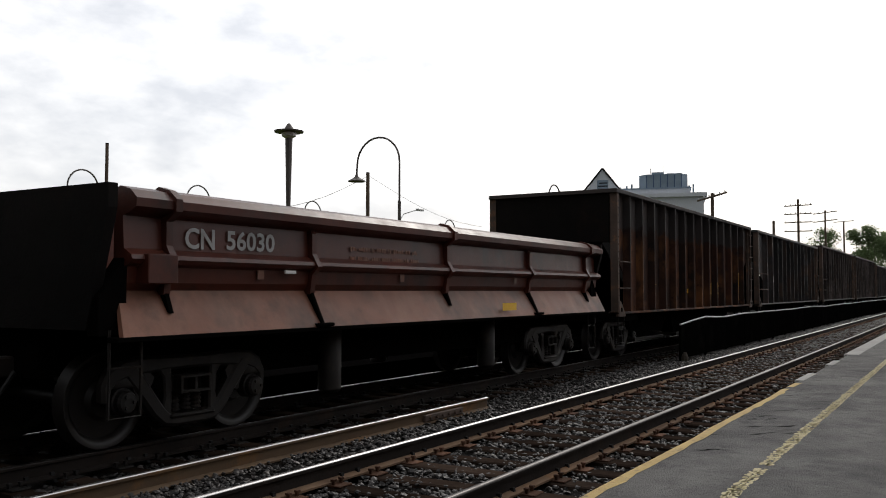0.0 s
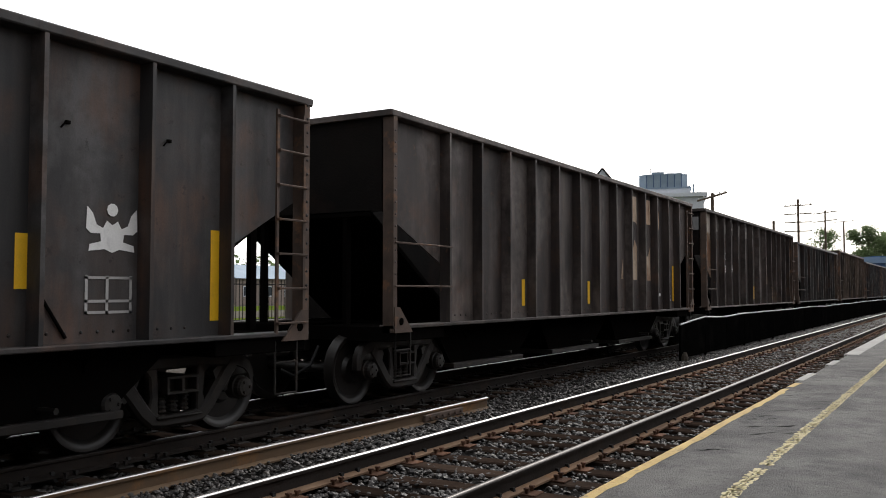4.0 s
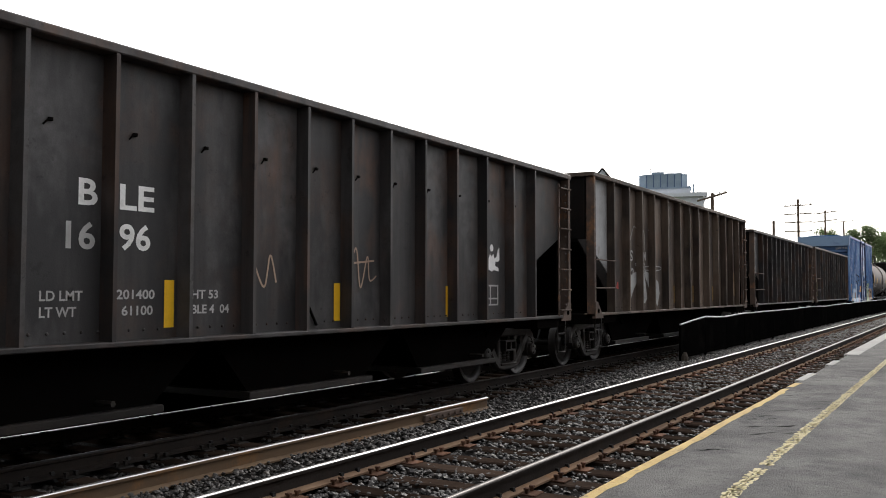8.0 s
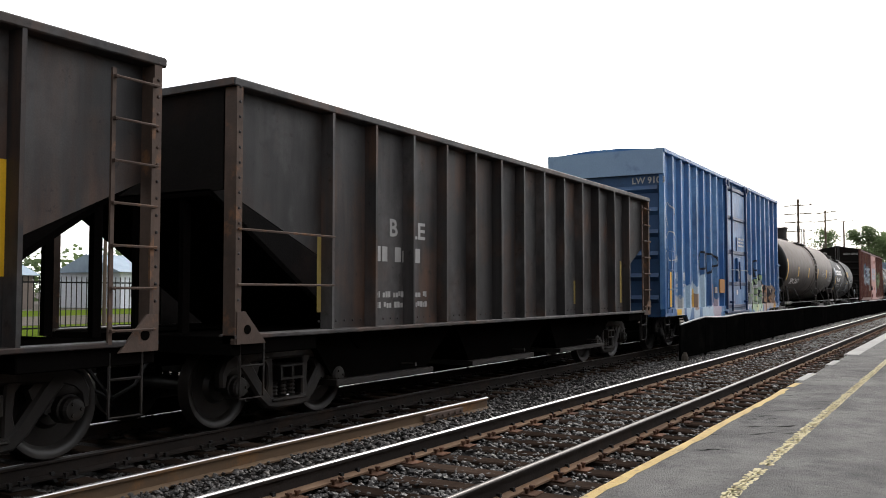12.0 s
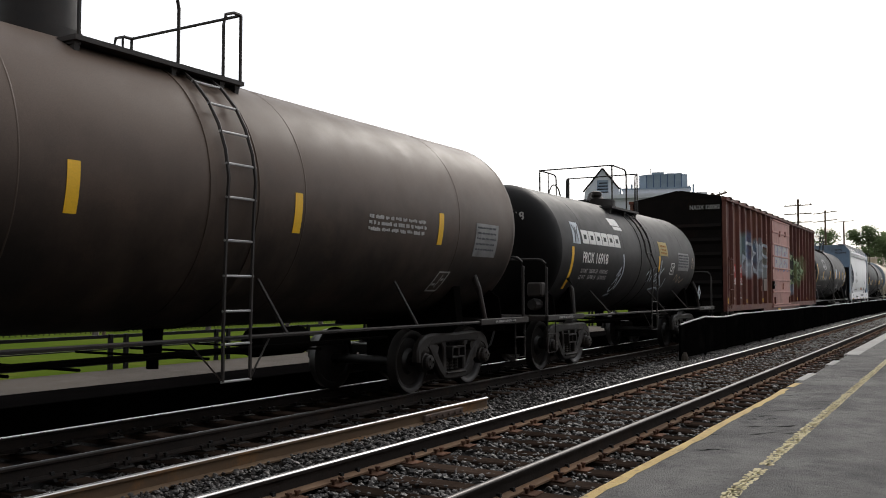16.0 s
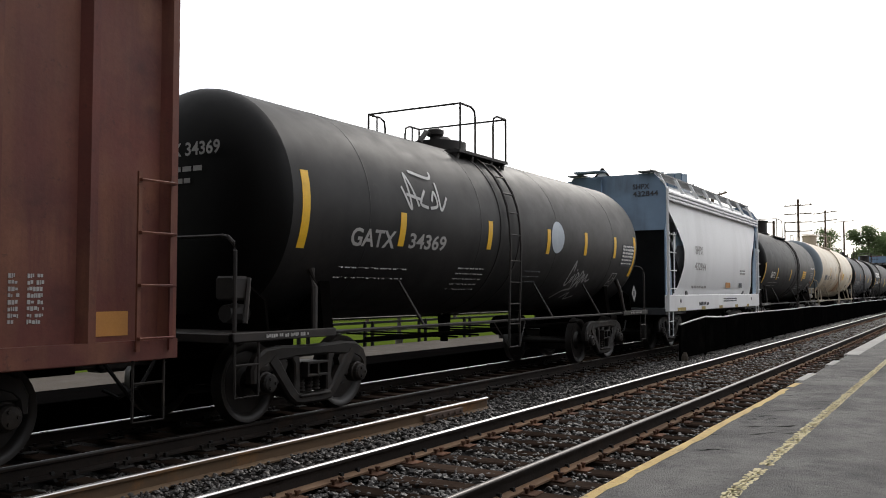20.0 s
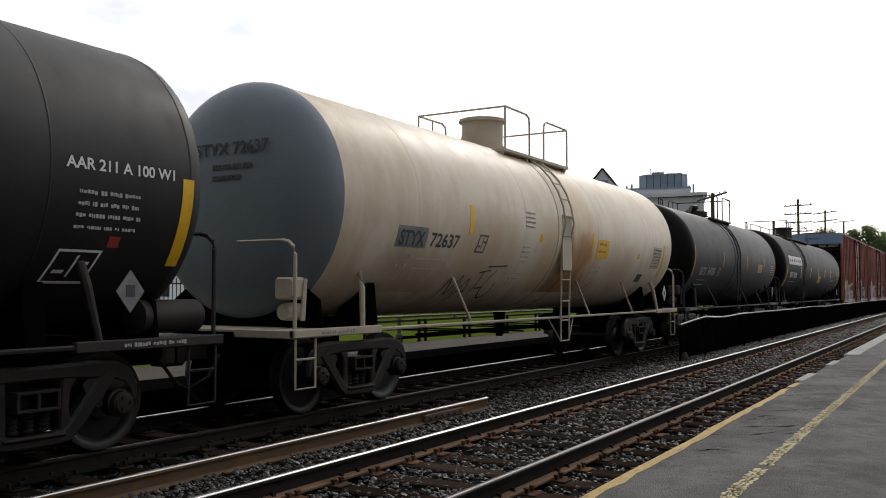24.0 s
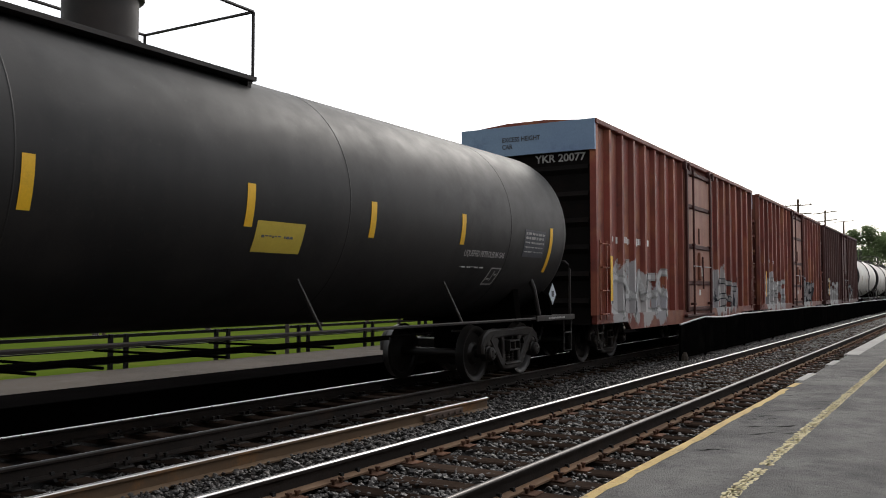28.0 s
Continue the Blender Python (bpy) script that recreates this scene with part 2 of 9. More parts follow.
# train paints
M["black_hopper"] = mat("black_hopper", (0.0229, 0.0223, 0.0229), (0.0391, 0.0365, 0.0361), 0.55, 0, 0.7, 60, 0.85, 0.1, streak=(0.0935, 0.085, 0.0816), streak_amount=0.6, streak_scale=2.6, spots=(0.0723, 0.0425, 0.0306), spot_amount=0.3, spot_scale=0.9, gloss=0.3, vary=0.28, pale=((0.0935, 0.0892, 0.0884), 0.75, 0.9), runs=((0.145, 0.068, 0.0357), 0.5, 0.75), flecks=((0.0102, 0.00935, 0.00935), 0.6, 6.0))
M["rusty_hopper"] = mat("rusty_hopper", (0.0221, 0.0153, 0.0136), (0.102, 0.0382, 0.0204), 0.75, 0, 0.5, 60, 0.9, 0.12, streak=(0.0153, 0.0119, 0.0115), streak_amount=0.75, spots=(0.162, 0.068, 0.0306), spot_amount=0.6, spot_scale=1.2, gloss=0.25, band=(2.92, 3.02, (0.051, 0.0467, 0.0459), 0.9), vary=0.3, runs=((0.255, 0.106, 0.0382), 0.75, 0.8), flecks=((0.0119, 0.00935, 0.0085), 0.7, 5.0))
M["brown_hopper"] = mat("brown_hopper", (0.034, 0.0275, 0.026), (0.056, 0.045, 0.042), 0.62, 0, 0.6, 60, 0.85, 0.12, streak=(0.16, 0.128, 0.112), streak_amount=0.65, streak_scale=2.6, spots=(0.13, 0.07, 0.045), spot_amount=0.4, spot_scale=1.0, gloss=0.3, vary=0.32, pale=((0.17, 0.142, 0.13), 0.7, 0.9), runs=((0.015, 0.0125, 0.012), 0.75, 0.8), flecks=((0.2, 0.1, 0.055), 0.4, 6.0))
M["tan_hopper"] = mat("tan_hopper", (0.062, 0.045, 0.035), (0.036, 0.028, 0.024), 0.65, 0, 0.8, 60, 0.85, 0.12, streak=(0.21, 0.152, 0.11), streak_amount=0.75, streak_scale=2.6, spots=(0.12, 0.064, 0.04), spot_amount=0.4, spot_scale=1.0, gloss=0.3, vary=0.3, pale=((0.19, 0.15, 0.12), 0.5, 0.9), runs=((0.02, 0.016, 0.014), 0.8, 0.8), flecks=((0.02, 0.016, 0.014), 0.65, 6.0))
M["flaked_panel"] = mat("flaked_panel", (0.17, 0.085, 0.045), (0.07, 0.036, 0.022), 0.75, 0, 3.5, 60, 0.95, 0.15, streak=(0.4, 0.28, 0.18), streak_amount=0.75, streak_scale=5.0, spots=(0.03, 0.023, 0.02), spot_amount=0.85, spot_scale=4.0, gloss=0.25, pale=((0.42, 0.34, 0.26), 0.75, 2.2), runs=((0.3, 0.12, 0.045), 0.8, 1.6), flecks=((0.03, 0.022, 0.018), 0.8, 7.0), band=(3.3, 3.38, (0.52, 0.48, 0.42), 0.8))
M["silver_panel"] = mat("silver_panel", (0.34, 0.34, 0.34), (0.2, 0.195, 0.19), 0.6, 0, 1.4, 35, 0.9, 0.12, streak=(0.46, 0.46, 0.46), streak_amount=0.7, streak_scale=2.0, spots=(0.1, 0.06, 0.04), spot_amount=0.6, spot_scale=1.6, gloss=0.3)
M["post_rust"] = mat("post_rust", (0.11, 0.075, 0.058), (0.05, 0.036, 0.03), 0.75, 0, 2.0, 35, 0.8, 0.2, spots=(0.3, 0.14, 0.06), spot_amount=0.6, spot_scale=3.0, gloss=0.3)
M["ink_faded"] = mat("ink_faded", (0.24, 0.22, 0.2), (0.13, 0.115, 0.1), 0.75, 0, 2.5, 60, 0.8, 0.05, spots=(0.05, 0.042, 0.037), spot_amount=0.6, spot_scale=3.0)
M["emblem_tan"] = mat("emblem_tan", (0.5, 0.39, 0.28), (0.3, 0.165, 0.09), 0.7, 0, 1.6, 60, 0.9, 0.05, streak=(0.55, 0.46, 0.36), streak_amount=0.5, spots=(0.1, 0.055, 0.035), spot_amount=0.7, spot_scale=2.0, vary=0.15, runs=((0.2, 0.085, 0.035), 0.8, 1.1), flecks=((0.05, 0.034, 0.026), 0.8, 6.0))
# near black; on car ends it includes the shade of the gaps
M["end_black"] = mat("end_black", (0.00632, 0.00558, 0.00521), (0.0119, 0.0093, 0.00818), 0.85, 0, 0.7, 30, 0.8, 0.2, spots=(0.0217, 0.0112, 0.00806), spot_amount=0.4, spot_scale=1.2, gloss=0.08)
# grime taken blacker, so that shade beneath the cars is in the colour
M["grime_shade"] = mat("grime_shade", (0.0036, 0.0033, 0.0031), (0.006, 0.0052, 0.0048), 1.0, 0, 1.0, 30, 0.7, 0.25, gloss=0.0)
M["truck_iron"] = mat("truck_iron", (0.0106, 0.00918, 0.00833), (0.0221, 0.0174, 0.0145), 0.55, 0.0, 1.8, 90, 0.8, 0.06, spots=(0.0595, 0.0425, 0.0306), spot_amount=0.5, spot_scale=2.5, gloss=0.35)
M["wheel_iron"] = mat("wheel_iron", (0.011, 0.0098, 0.009), (0.022, 0.018, 0.0155), 0.45, 0.0, 2, 90, 0.7, 0.04, gloss=0.4)
M["tread"] = mat("tread", (0.5, 0.49, 0.48), (0.35, 0.34, 0.33), 0.35, 1.0, 2, 60, 0.5, 0.02)
M["dump_red"] = mat("dump_red", (0.09, 0.018, 0.0085), (0.045, 0.0115, 0.007), 0.42, 0, 0.8, 70, 0.9, 0.05, streak=(0.1, 0.034, 0.021), streak_amount=0.3, spots=(0.017, 0.009, 0.0075), spot_amount=0.65, spot_scale=1.8, gloss=0.4, runs=((0.015, 0.009, 0.0075), 0.7, 0.7), flecks=((0.16, 0.07, 0.046), 0.25, 7.0))
M["dump_apron"] = mat("dump_apron", (0.24, 0.1, 0.062), (0.13, 0.064, 0.045), 0.5, 0, 0.8, 70, 0.85, 0.06, streak=(0.31, 0.16, 0.105), streak_amount=0.6, spots=(0.1, 0.056, 0.04), spot_amount=0.65, spot_scale=1.2, gloss=0.3, runs=((0.07, 0.045, 0.034), 0.7, 0.8))
M["box_blue"] = mat("box_blue", (0.0206, 0.109, 0.322), (0.0451, 0.18, 0.438), 0.42, 0, 0.9, 25, 0.9, 0.1, streak=(0.213, 0.403, 0.627), streak_amount=0.62, streak_scale=1.6, spots=(0.0336, 0.0616, 0.157), spot_amount=0.45, pale=((0.19, 0.358, 0.582), 0.6, 0.8), runs=((0.0179, 0.0504, 0.134), 0.7, 0.7), flecks=((0.179, 0.101, 0.0672), 0.35, 5.0), paints=((-4.75, 1.2, 0.4, 0.65, (0.582, 0.694, 0.784)), (-3.95, 1.35, 0.33, 0.85, (0.538, 0.683, 0.784)), (-5.5, 1.2, 0.36, 0.55, (0.47, 0.627, 0.75)), (-3.2, 0.9, 0.6, 0.24, (0.538, 0.706, 0.818)), (-2.3, 0.95, 0.6, 0.4, (0.56, 0.47, 0.538)), (-4.7, 1.25, 0.35, 0.25, (0.358, 0.224, 0.134)), (-6.4, 1.1, 0.5, 0.4, (0.56, 0.56, 0.538)), (-2.7, 1.5, 0.3, 0.35, (0.336, 0.246, 0.179)), (2.3, 1.5, 0.7, 0.65, (0.56, 0.582, 0.616)), (3.1, 1.4, 0.6, 0.6, (0.47, 0.627, 0.336)), (4.1, 1.4, 0.6, 0.6, (0.582, 0.739, 0.538)), (3.6, 1.3, 0.2, 0.5, (0.672, 0.694, 0.28)), (5.2, 1.35, 0.7, 0.55, (0.47, 0.336, 0.246)), (6.4, 1.3, 0.8, 0.5, (0.448, 0.325, 0.224)), (3.6, 1.85, 0.9, 0.2, (0.56, 0.582, 0.616))))
M["box_blue_top"] = mat("box_blue_top", (0.26, 0.38, 0.55), (0.2, 0.3, 0.47), 0.55, 0, 0.6, 25, 0.7, 0.1, spots=(0.1, 0.16, 0.3), spot_amount=0.6)
M["box_red"] = mat("box_red", (0.145, 0.0435, 0.03335), (0.0841, 0.03045, 0.0261), 0.6, 0, 0.7, 30, 0.85, 0.12, streak=(0.19, 0.085, 0.048), streak_amount=0.65, spots=(0.028, 0.017, 0.015), spot_amount=0.4, gloss=0.3, soft=1.1, runs=((0.24, 0.11, 0.06), 0.55, 0.8), flecks=((0.04, 0.022, 0.02), 0.5, 6.0), paints=((-6.75, 3.05, 0.5, 0.55, (0.2, 0.3, 0.3)), (-6.0, 3.0, 0.6, 0.65, (0.13, 0.2, 0.33)), (-5.2, 3.0, 0.5, 0.55, (0.36, 0.36, 0.32)), (-4.5, 2.8, 0.5, 0.6, (0.12, 0.22, 0.34)), (-3.6, 2.85, 0.55, 0.6, (0.3, 0.34, 0.36)), (-2.8, 2.7, 0.4, 0.5, (0.22, 0.24, 0.2)), (-5.8, 2.35, 1.0, 0.35, (0.42, 0.46, 0.5)), (-4.1, 2.35, 0.9, 0.32, (0.4, 0.46, 0.5)), (-2.9, 2.3, 0.5, 0.3, (0.36, 0.4, 0.4)), (2.7, 2.45, 0.7, 0.75, (0.1, 0.13, 0.12)), (3.7, 2.4, 0.7, 0.65, (0.2, 0.27, 0.12)), (4.8, 2.4, 0.6, 0.65, (0.16, 0.22, 0.11)), (6.0, 2.6, 0.7, 0.6, (0.24, 0.24, 0.12)), (2.7, 1.7, 0.7, 0.28, (0.3, 0.4, 0.5))))
M["door_pink"] = mat("door_pink", (0.5, 0.2375, 0.2), (0.375, 0.1875, 0.1625), 0.65, 0, 0.6, 30, 0.7, 0.12, streak=(0.46, 0.27, 0.22), streak_amount=0.5, spots=(0.22, 0.1, 0.08), spot_amount=0.5, runs=((0.2, 0.075, 0.06), 0.6, 0.7), flecks=((0.24, 0.1, 0.085), 0.4, 6.0))
M["box_ochre"] = mat("box_ochre", (0.23, 0.052, 0.036), (0.13, 0.034, 0.026), 0.55, 0, 0.6, 60, 0.85, 0.08, streak=(0.36, 0.15, 0.11), streak_amount=0.55, streak_scale=3.0, spots=(0.06, 0.03, 0.026), spot_amount=0.5, gloss=0.3, vary=0.3, runs=((0.4, 0.17, 0.07), 0.6, 0.7), flecks=((0.06, 0.03, 0.024), 0.6, 5.0), paints=((-6.2, 1.4, 0.6, 0.85, (0.5, 0.51, 0.52)), (-5.3, 1.5, 0.6, 0.8, (0.46, 0.47, 0.48)), (-4.3, 1.4, 0.6, 0.7, (0.52, 0.52, 0.52)), (-3.2, 1.3, 0.6, 0.6, (0.4, 0.42, 0.45)), (2.6, 1.5, 0.6, 0.8, (0.44, 0.46, 0.48)), (3.6, 1.5, 0.6, 0.8, (0.5, 0.5, 0.5)), (4.6, 1.4, 0.5, 0.6, (0.4, 0.4, 0.42))))
M["door_ochre"] = mat("door_ochre", (0.34, 0.15, 0.1), (0.24, 0.1, 0.07), 0.6, 0, 0.8, 30, 0.8, 0.12, streak=(0.42, 0.22, 0.15), streak_amount=0.5, spots=(0.14, 0.06, 0.045), spot_amount=0.5)
M["tank_black"] = mat("tank_black", (0.00585, 0.00572, 0.00598), (0.0104, 0.00988, 0.00975), 0.58, 0, 0.6, 90, 0.8, 0.015, streak=(0.0208, 0.0189, 0.0182), streak_amount=0.5, streak_scale=1.6, spots=(0.026, 0.0228, 0.0208), spot_amount=0.45, spot_scale=1.1, gloss=0.36, pale=((0.026, 0.0234, 0.0221), 0.6, 0.5), flecks=((0.039, 0.0338, 0.0299), 0.3, 9.0))
# darker black for the tank heads at -x, their shade put into colour
M["head_shade"] = mat("head_shade", (0.0028, 0.00272, 0.00272), (0.0048, 0.00448, 0.00432), 0.55, 0, 0.8, 90, 0.8, 0.015, gloss=0.12)
M["box_navy"] = mat("box_navy", (0.012, 0.034, 0.1), (0.02, 0.055, 0.15), 0.45, 0, 1.5, 30, 0.8, 0.1, spots=(0.05, 0.1, 0.2), spot_amount=0.4)
# darker copy of the boxcar blue, the end's shade mixed in
M["box_end_shade"] = mat("box_end_shade", (0.014, 0.05, 0.13), (0.03, 0.09, 0.2), 0.6, 0, 0.8, 30, 0.8, 0.1, spots=(0.01, 0.02, 0.05), spot_amount=0.6)
M["tank_grey"] = mat("tank_grey", (0.0282, 0.02955, 0.0342), (0.03915, 0.04065, 0.04575), 0.58, 0, 0.6, 90, 0.8, 0.015, streak=(0.06525, 0.06525, 0.07185), streak_amount=0.45, streak_scale=1.6, spots=(0.06525, 0.06525, 0.07185), spot_amount=0.3, spot_scale=1.0, gloss=0.36, pale=((0.0762, 0.0783, 0.087), 0.6, 0.5))
# brown dust above; the lower half's shade is put into the dark base
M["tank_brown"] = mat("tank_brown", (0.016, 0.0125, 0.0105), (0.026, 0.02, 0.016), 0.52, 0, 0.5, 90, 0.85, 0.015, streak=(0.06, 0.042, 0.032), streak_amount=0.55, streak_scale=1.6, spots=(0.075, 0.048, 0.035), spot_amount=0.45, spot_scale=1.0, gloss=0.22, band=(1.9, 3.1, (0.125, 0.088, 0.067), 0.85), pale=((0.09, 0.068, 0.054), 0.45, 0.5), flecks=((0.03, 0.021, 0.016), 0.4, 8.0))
M["tank_cream"] = mat("tank_cream", (0.8, 0.72, 0.58), (0.7, 0.6, 0.44), 0.48, 0, 0.5, 90, 0.8, 0.015, streak=(0.5, 0.34, 0.17), streak_amount=0.7, streak_scale=1.8, spots=(0.82, 0.77, 0.68), spot_amount=0.5, soft=1.5, runs=((0.42, 0.25, 0.1), 0.55, 0.6), flecks=((0.45, 0.33, 0.18), 0.3, 7.0), paints=((1.0, 1.8, 0.95, 1.2, (0.46, 0.22, 0.05)), (0.8, 1.7, 0.8, 0.9, (0.4, 0.18, 0.035)), (0.5, 1.5, 1.0, 0.6, (0.33, 0.14, 0.03)), (-0.6, 2.2, 0.5, 0.8, (0.58, 0.45, 0.27)), (-3.0, 2.2, 1.0, 0.7, (0.56, 0.44, 0.29)), (-5.0, 1.7, 1.0, 0.5, (0.5, 0.38, 0.24)), (0.9, 3.3, 0.5, 0.5, (0.64, 0.48, 0.28)), (3.6, 1.9, 0.6, 0.6, (0.6, 0.48, 0.32))), band=(1.3, 1.75, (0.6, 0.51, 0.38), 0.3))
M["tank_white"] = mat("tank_white", (0.6, 0.58, 0.53), (0.45, 0.43, 0.39), 0.5, 0, 0.5, 90, 0.8, 0.015, streak=(0.3, 0.25, 0.2), streak_amount=0.4)
M["tank_end_blue"] = mat("tank_end_blue", (0.16, 0.2, 0.23), (0.12, 0.15, 0.18), 0.5, 0, 0.5, 30, 0.8, 0.05)
M["tank_fit"] = mat("tank_fit", (0.022, 0.0205, 0.02), (0.042, 0.032, 0.027), 0.6, 0.0, 2, 90, 0.7, 0.04, gloss=0.3)
M["cream_fit"] = mat("cream_fit", (0.5, 0.44, 0.34), (0.36, 0.3, 0.23), 0.65, 0, 2, 40, 0.7, 0.15)
M["cov_white"] = mat("cov_white", (0.85, 0.855, 0.86), (0.78, 0.785, 0.79), 0.5, 0, 0.4, 90, 0.7, 0.02, streak=(0.62, 0.62, 0.61), streak_amount=0.35, streak_scale=1.5)
M["cov_blue"] = mat("cov_blue", (0.25, 0.36, 0.5), (0.18, 0.26, 0.37), 0.55, 0, 0.5, 60, 0.8, 0.05, runs=((0.1, 0.11, 0.13), 0.6, 0.7))
# paint marks and lettering
M["ink_white"] = mat("ink_white", (0.8, 0.79, 0.77), (0.68, 0.67, 0.65), 0.65, 0, 2.5, 60, 0.7, 0.05, spots=(0.42, 0.41, 0.4), spot_amount=0.45, spot_scale=7)
M["ink_pale"] = mat("ink_pale", (0.42, 0.41, 0.4), (0.3, 0.29, 0.28), 0.75, 0, 2.5, 60, 0.8, 0.05)
M["ink_dark"] = mat("ink_dark", (0.05, 0.055, 0.065), (0.09, 0.09, 0.1), 0.7, 0, 2.5, 60, 0.7, 0.05)
M["yellow"] = mat("yellow", (0.86, 0.5, 0.015), (0.78, 0.44, 0.015), 0.5, 0, 3, 60, 0.6, 0.05, spots=(0.5, 0.28, 0.03), spot_amount=0.25, spot_scale=5)
M["box_dark"] = mat("box_dark", (0.084, 0.0294, 0.0252), (0.0532, 0.0224, 0.021), 0.65, 0, 0.6, 30, 0.8, 0.12, streak=(0.1, 0.05, 0.04), streak_amount=0.5, gloss=0.3, paints=((-5.3, 1.3, 1.0, 0.6, (0.4, 0.4, 0.39)), (-3.4, 1.35, 0.9, 0.6, (0.36, 0.36, 0.36)), (2.8, 1.4, 0.7, 0.5, (0.34, 0.34, 0.34))))
M["sign_yellow"] = mat("sign_yellow", (0.6, 0.46, 0.06), (0.5, 0.36, 0.05), 0.6, 0, 3, 60, 0.7, 0.05)
M["yellow_old"] = mat("yellow_old", (0.42, 0.32, 0.09), (0.3, 0.22, 0.07), 0.65, 0, 3, 60, 0.8, 0.05)
M["orange"] = mat("orange", (0.5, 0.23, 0.05), (0.4, 0.18, 0.05), 0.7, 0, 3, 60, 0.8, 0.05)
M["mark_red"] = mat("mark_red", (0.4, 0.045, 0.03), (0.3, 0.04, 0.03), 0.7, 0, 1.5, 40, 0.7, 0.05)
M["placard_grey"] = mat("placard_grey", (0.26, 0.26, 0.26), (0.16, 0.16, 0.16), 0.6, 0.2, 3, 60, 0.8, 0.05, spots=(0.08, 0.075, 0.07), spot_amount=0.5, spot_scale=5.0)
M["spray_blue"] = mat("spray_blue", (0.16, 0.26, 0.4), (0.25, 0.33, 0.42), 0.6, 0, 1.5, 40, 0.9, 0.05, spots=(0.1, 0.16, 0.28), spot_amount=0.7)
M["spray_pale"] = mat("spray_pale", (0.5, 0.55, 0.6), (0.38, 0.44, 0.5), 0.6, 0, 1.5, 40, 0.9, 0.05)
M["spray_green"] = mat("spray_green", (0.27, 0.4, 0.2), (0.4, 0.5, 0.3), 0.6, 0, 2, 40, 0.9, 0.05)
M["spray_tan"] = mat("spray_tan", (0.4, 0.3, 0.22), (0.3, 0.2, 0.14), 0.6, 0, 2, 40, 0.9, 0.05)
M["spray_pink"] = mat("spray_pink", (0.45, 0.36, 0.44), (0.5, 0.45, 0.52), 0.6, 0, 2, 40, 0.9, 0.05)
M["spray_navy"] = mat("spray_navy", (0.11, 0.13, 0.3), (0.16, 0.17, 0.33), 0.6, 0, 2, 40, 0.9, 0.05)
M["spray_dark"] = mat("spray_dark", (0.028, 0.032, 0.042), (0.02, 0.022, 0.03), 0.6, 0, 2, 40, 0.9, 0.05, gloss=0.25)
M["spray_grey"] = mat("spray_grey", (0.38, 0.38, 0.37), (0.24, 0.24, 0.235), 0.6, 0, 2, 40, 0.9, 0.05, spots=(0.09, 0.085, 0.08), spot_amount=0.5, spot_scale=4)
M["spray_yellow"] = mat("spray_yellow", (0.62, 0.36, 0.06), (0.4, 0.2, 0.04), 0.6, 0, 2, 60, 0.8, 0.02)
M["spray_mute"] = mat("spray_mute", (0.12, 0.16, 0.08), (0.2, 0.22, 0.11), 0.6, 0, 2, 40, 0.9, 0.02, spots=(0.06, 0.05, 0.04), spot_amount=0.6, spot_scale=3)
M["spray_ochre"] = mat("spray_ochre", (0.32, 0.2, 0.05), (0.14, 0.085, 0.03), 0.6, 0, 2, 40, 0.9, 0.05, spots=(0.05, 0.03, 0.02), spot_amount=0.6, spot_scale=4)
M["spray_silver"] = mat("spray_silver", (0.4, 0.376, 0.376), (0.32, 0.288, 0.304), 0.55, 0.1, 2, 40, 0.9, 0.05, spots=(0.448, 0.448, 0.464), spot_amount=0.5, spot_scale=3)
M["spray_orange"] = mat("spray_orange", (0.5, 0.24, 0.12), (0.42, 0.28, 0.18), 0.6, 0, 2, 40, 0.9, 0.05)
M["spray_white"] = mat("spray_white", (0.55, 0.55, 0.55), (0.4, 0.4, 0.4), 0.6, 0, 2, 40, 0.9, 0.05)
M["roof_red"] = mat("roof_red", (0.07, 0.028, 0.024), (0.045, 0.022, 0.02), 0.8, 0, 0.6, 30, 0.8, 0.15, gloss=0.2)
M["wall_pale"] = mat("wall_pale", (0.74, 0.77, 0.82), (0.64, 0.67, 0.72), 0.85, 0, 0.15, 4, 0.6, 0.05)
M["wall_grey"] = mat("wall_grey", (0.3, 0.38, 0.46), (0.2, 0.27, 0.34), 0.7, 0, 0.4, 4, 0.8, 0.05)
M["wall_brown"] = mat("wall_brown", (0.25, 0.2, 0.17), (0.2, 0.16, 0.14), 0.9, 0, 0.2, 4, 0.6, 0.05)
M["awning_blue"] = mat("awning_blue", (0.05, 0.1, 0.24), (0.04, 0.08, 0.2), 0.6, 0, 0.2, 4, 0.6, 0.05)
M["window_glass"] = mat("window_glass", (0.03, 0.04, 0.05), (0.05, 0.06, 0.07), 0.12, 0, 0.3, 4, 0.5, 0.0)
M["lamp_glass"] = mat("lamp_glass", (0.55, 0.54, 0.5), (0.5, 0.5, 0.46), 0.3, 0, 3, 30, 0.4, 0.0)


def thin_leaf(name, base, second):
    """Leaves that let some daylight through."""
    m = mat(name, base, second, 0.7, 0, 0.5, 12, 0.8, 0.1, gloss=0.3)
    N, L = m.node_tree.nodes, m.node_tree.links
    tr, mx = N.new("ShaderNodeBsdfTranslucent"), N.new("ShaderNodeMixShader")
    bs = N["Principled BSDF"]
    L.new(bs.inputs["Base Color"].links[0].from_socket, tr.inputs["Color"])
    mx.inputs["Fac"].default_value = 0.45
    L.new(bs.outputs["BSDF"], mx.inputs[1])
    L.new(tr.outputs["BSDF"], mx.inputs[2])
    L.new(mx.outputs["Shader"], N["Material Output"].inputs["Surface"])
    return m


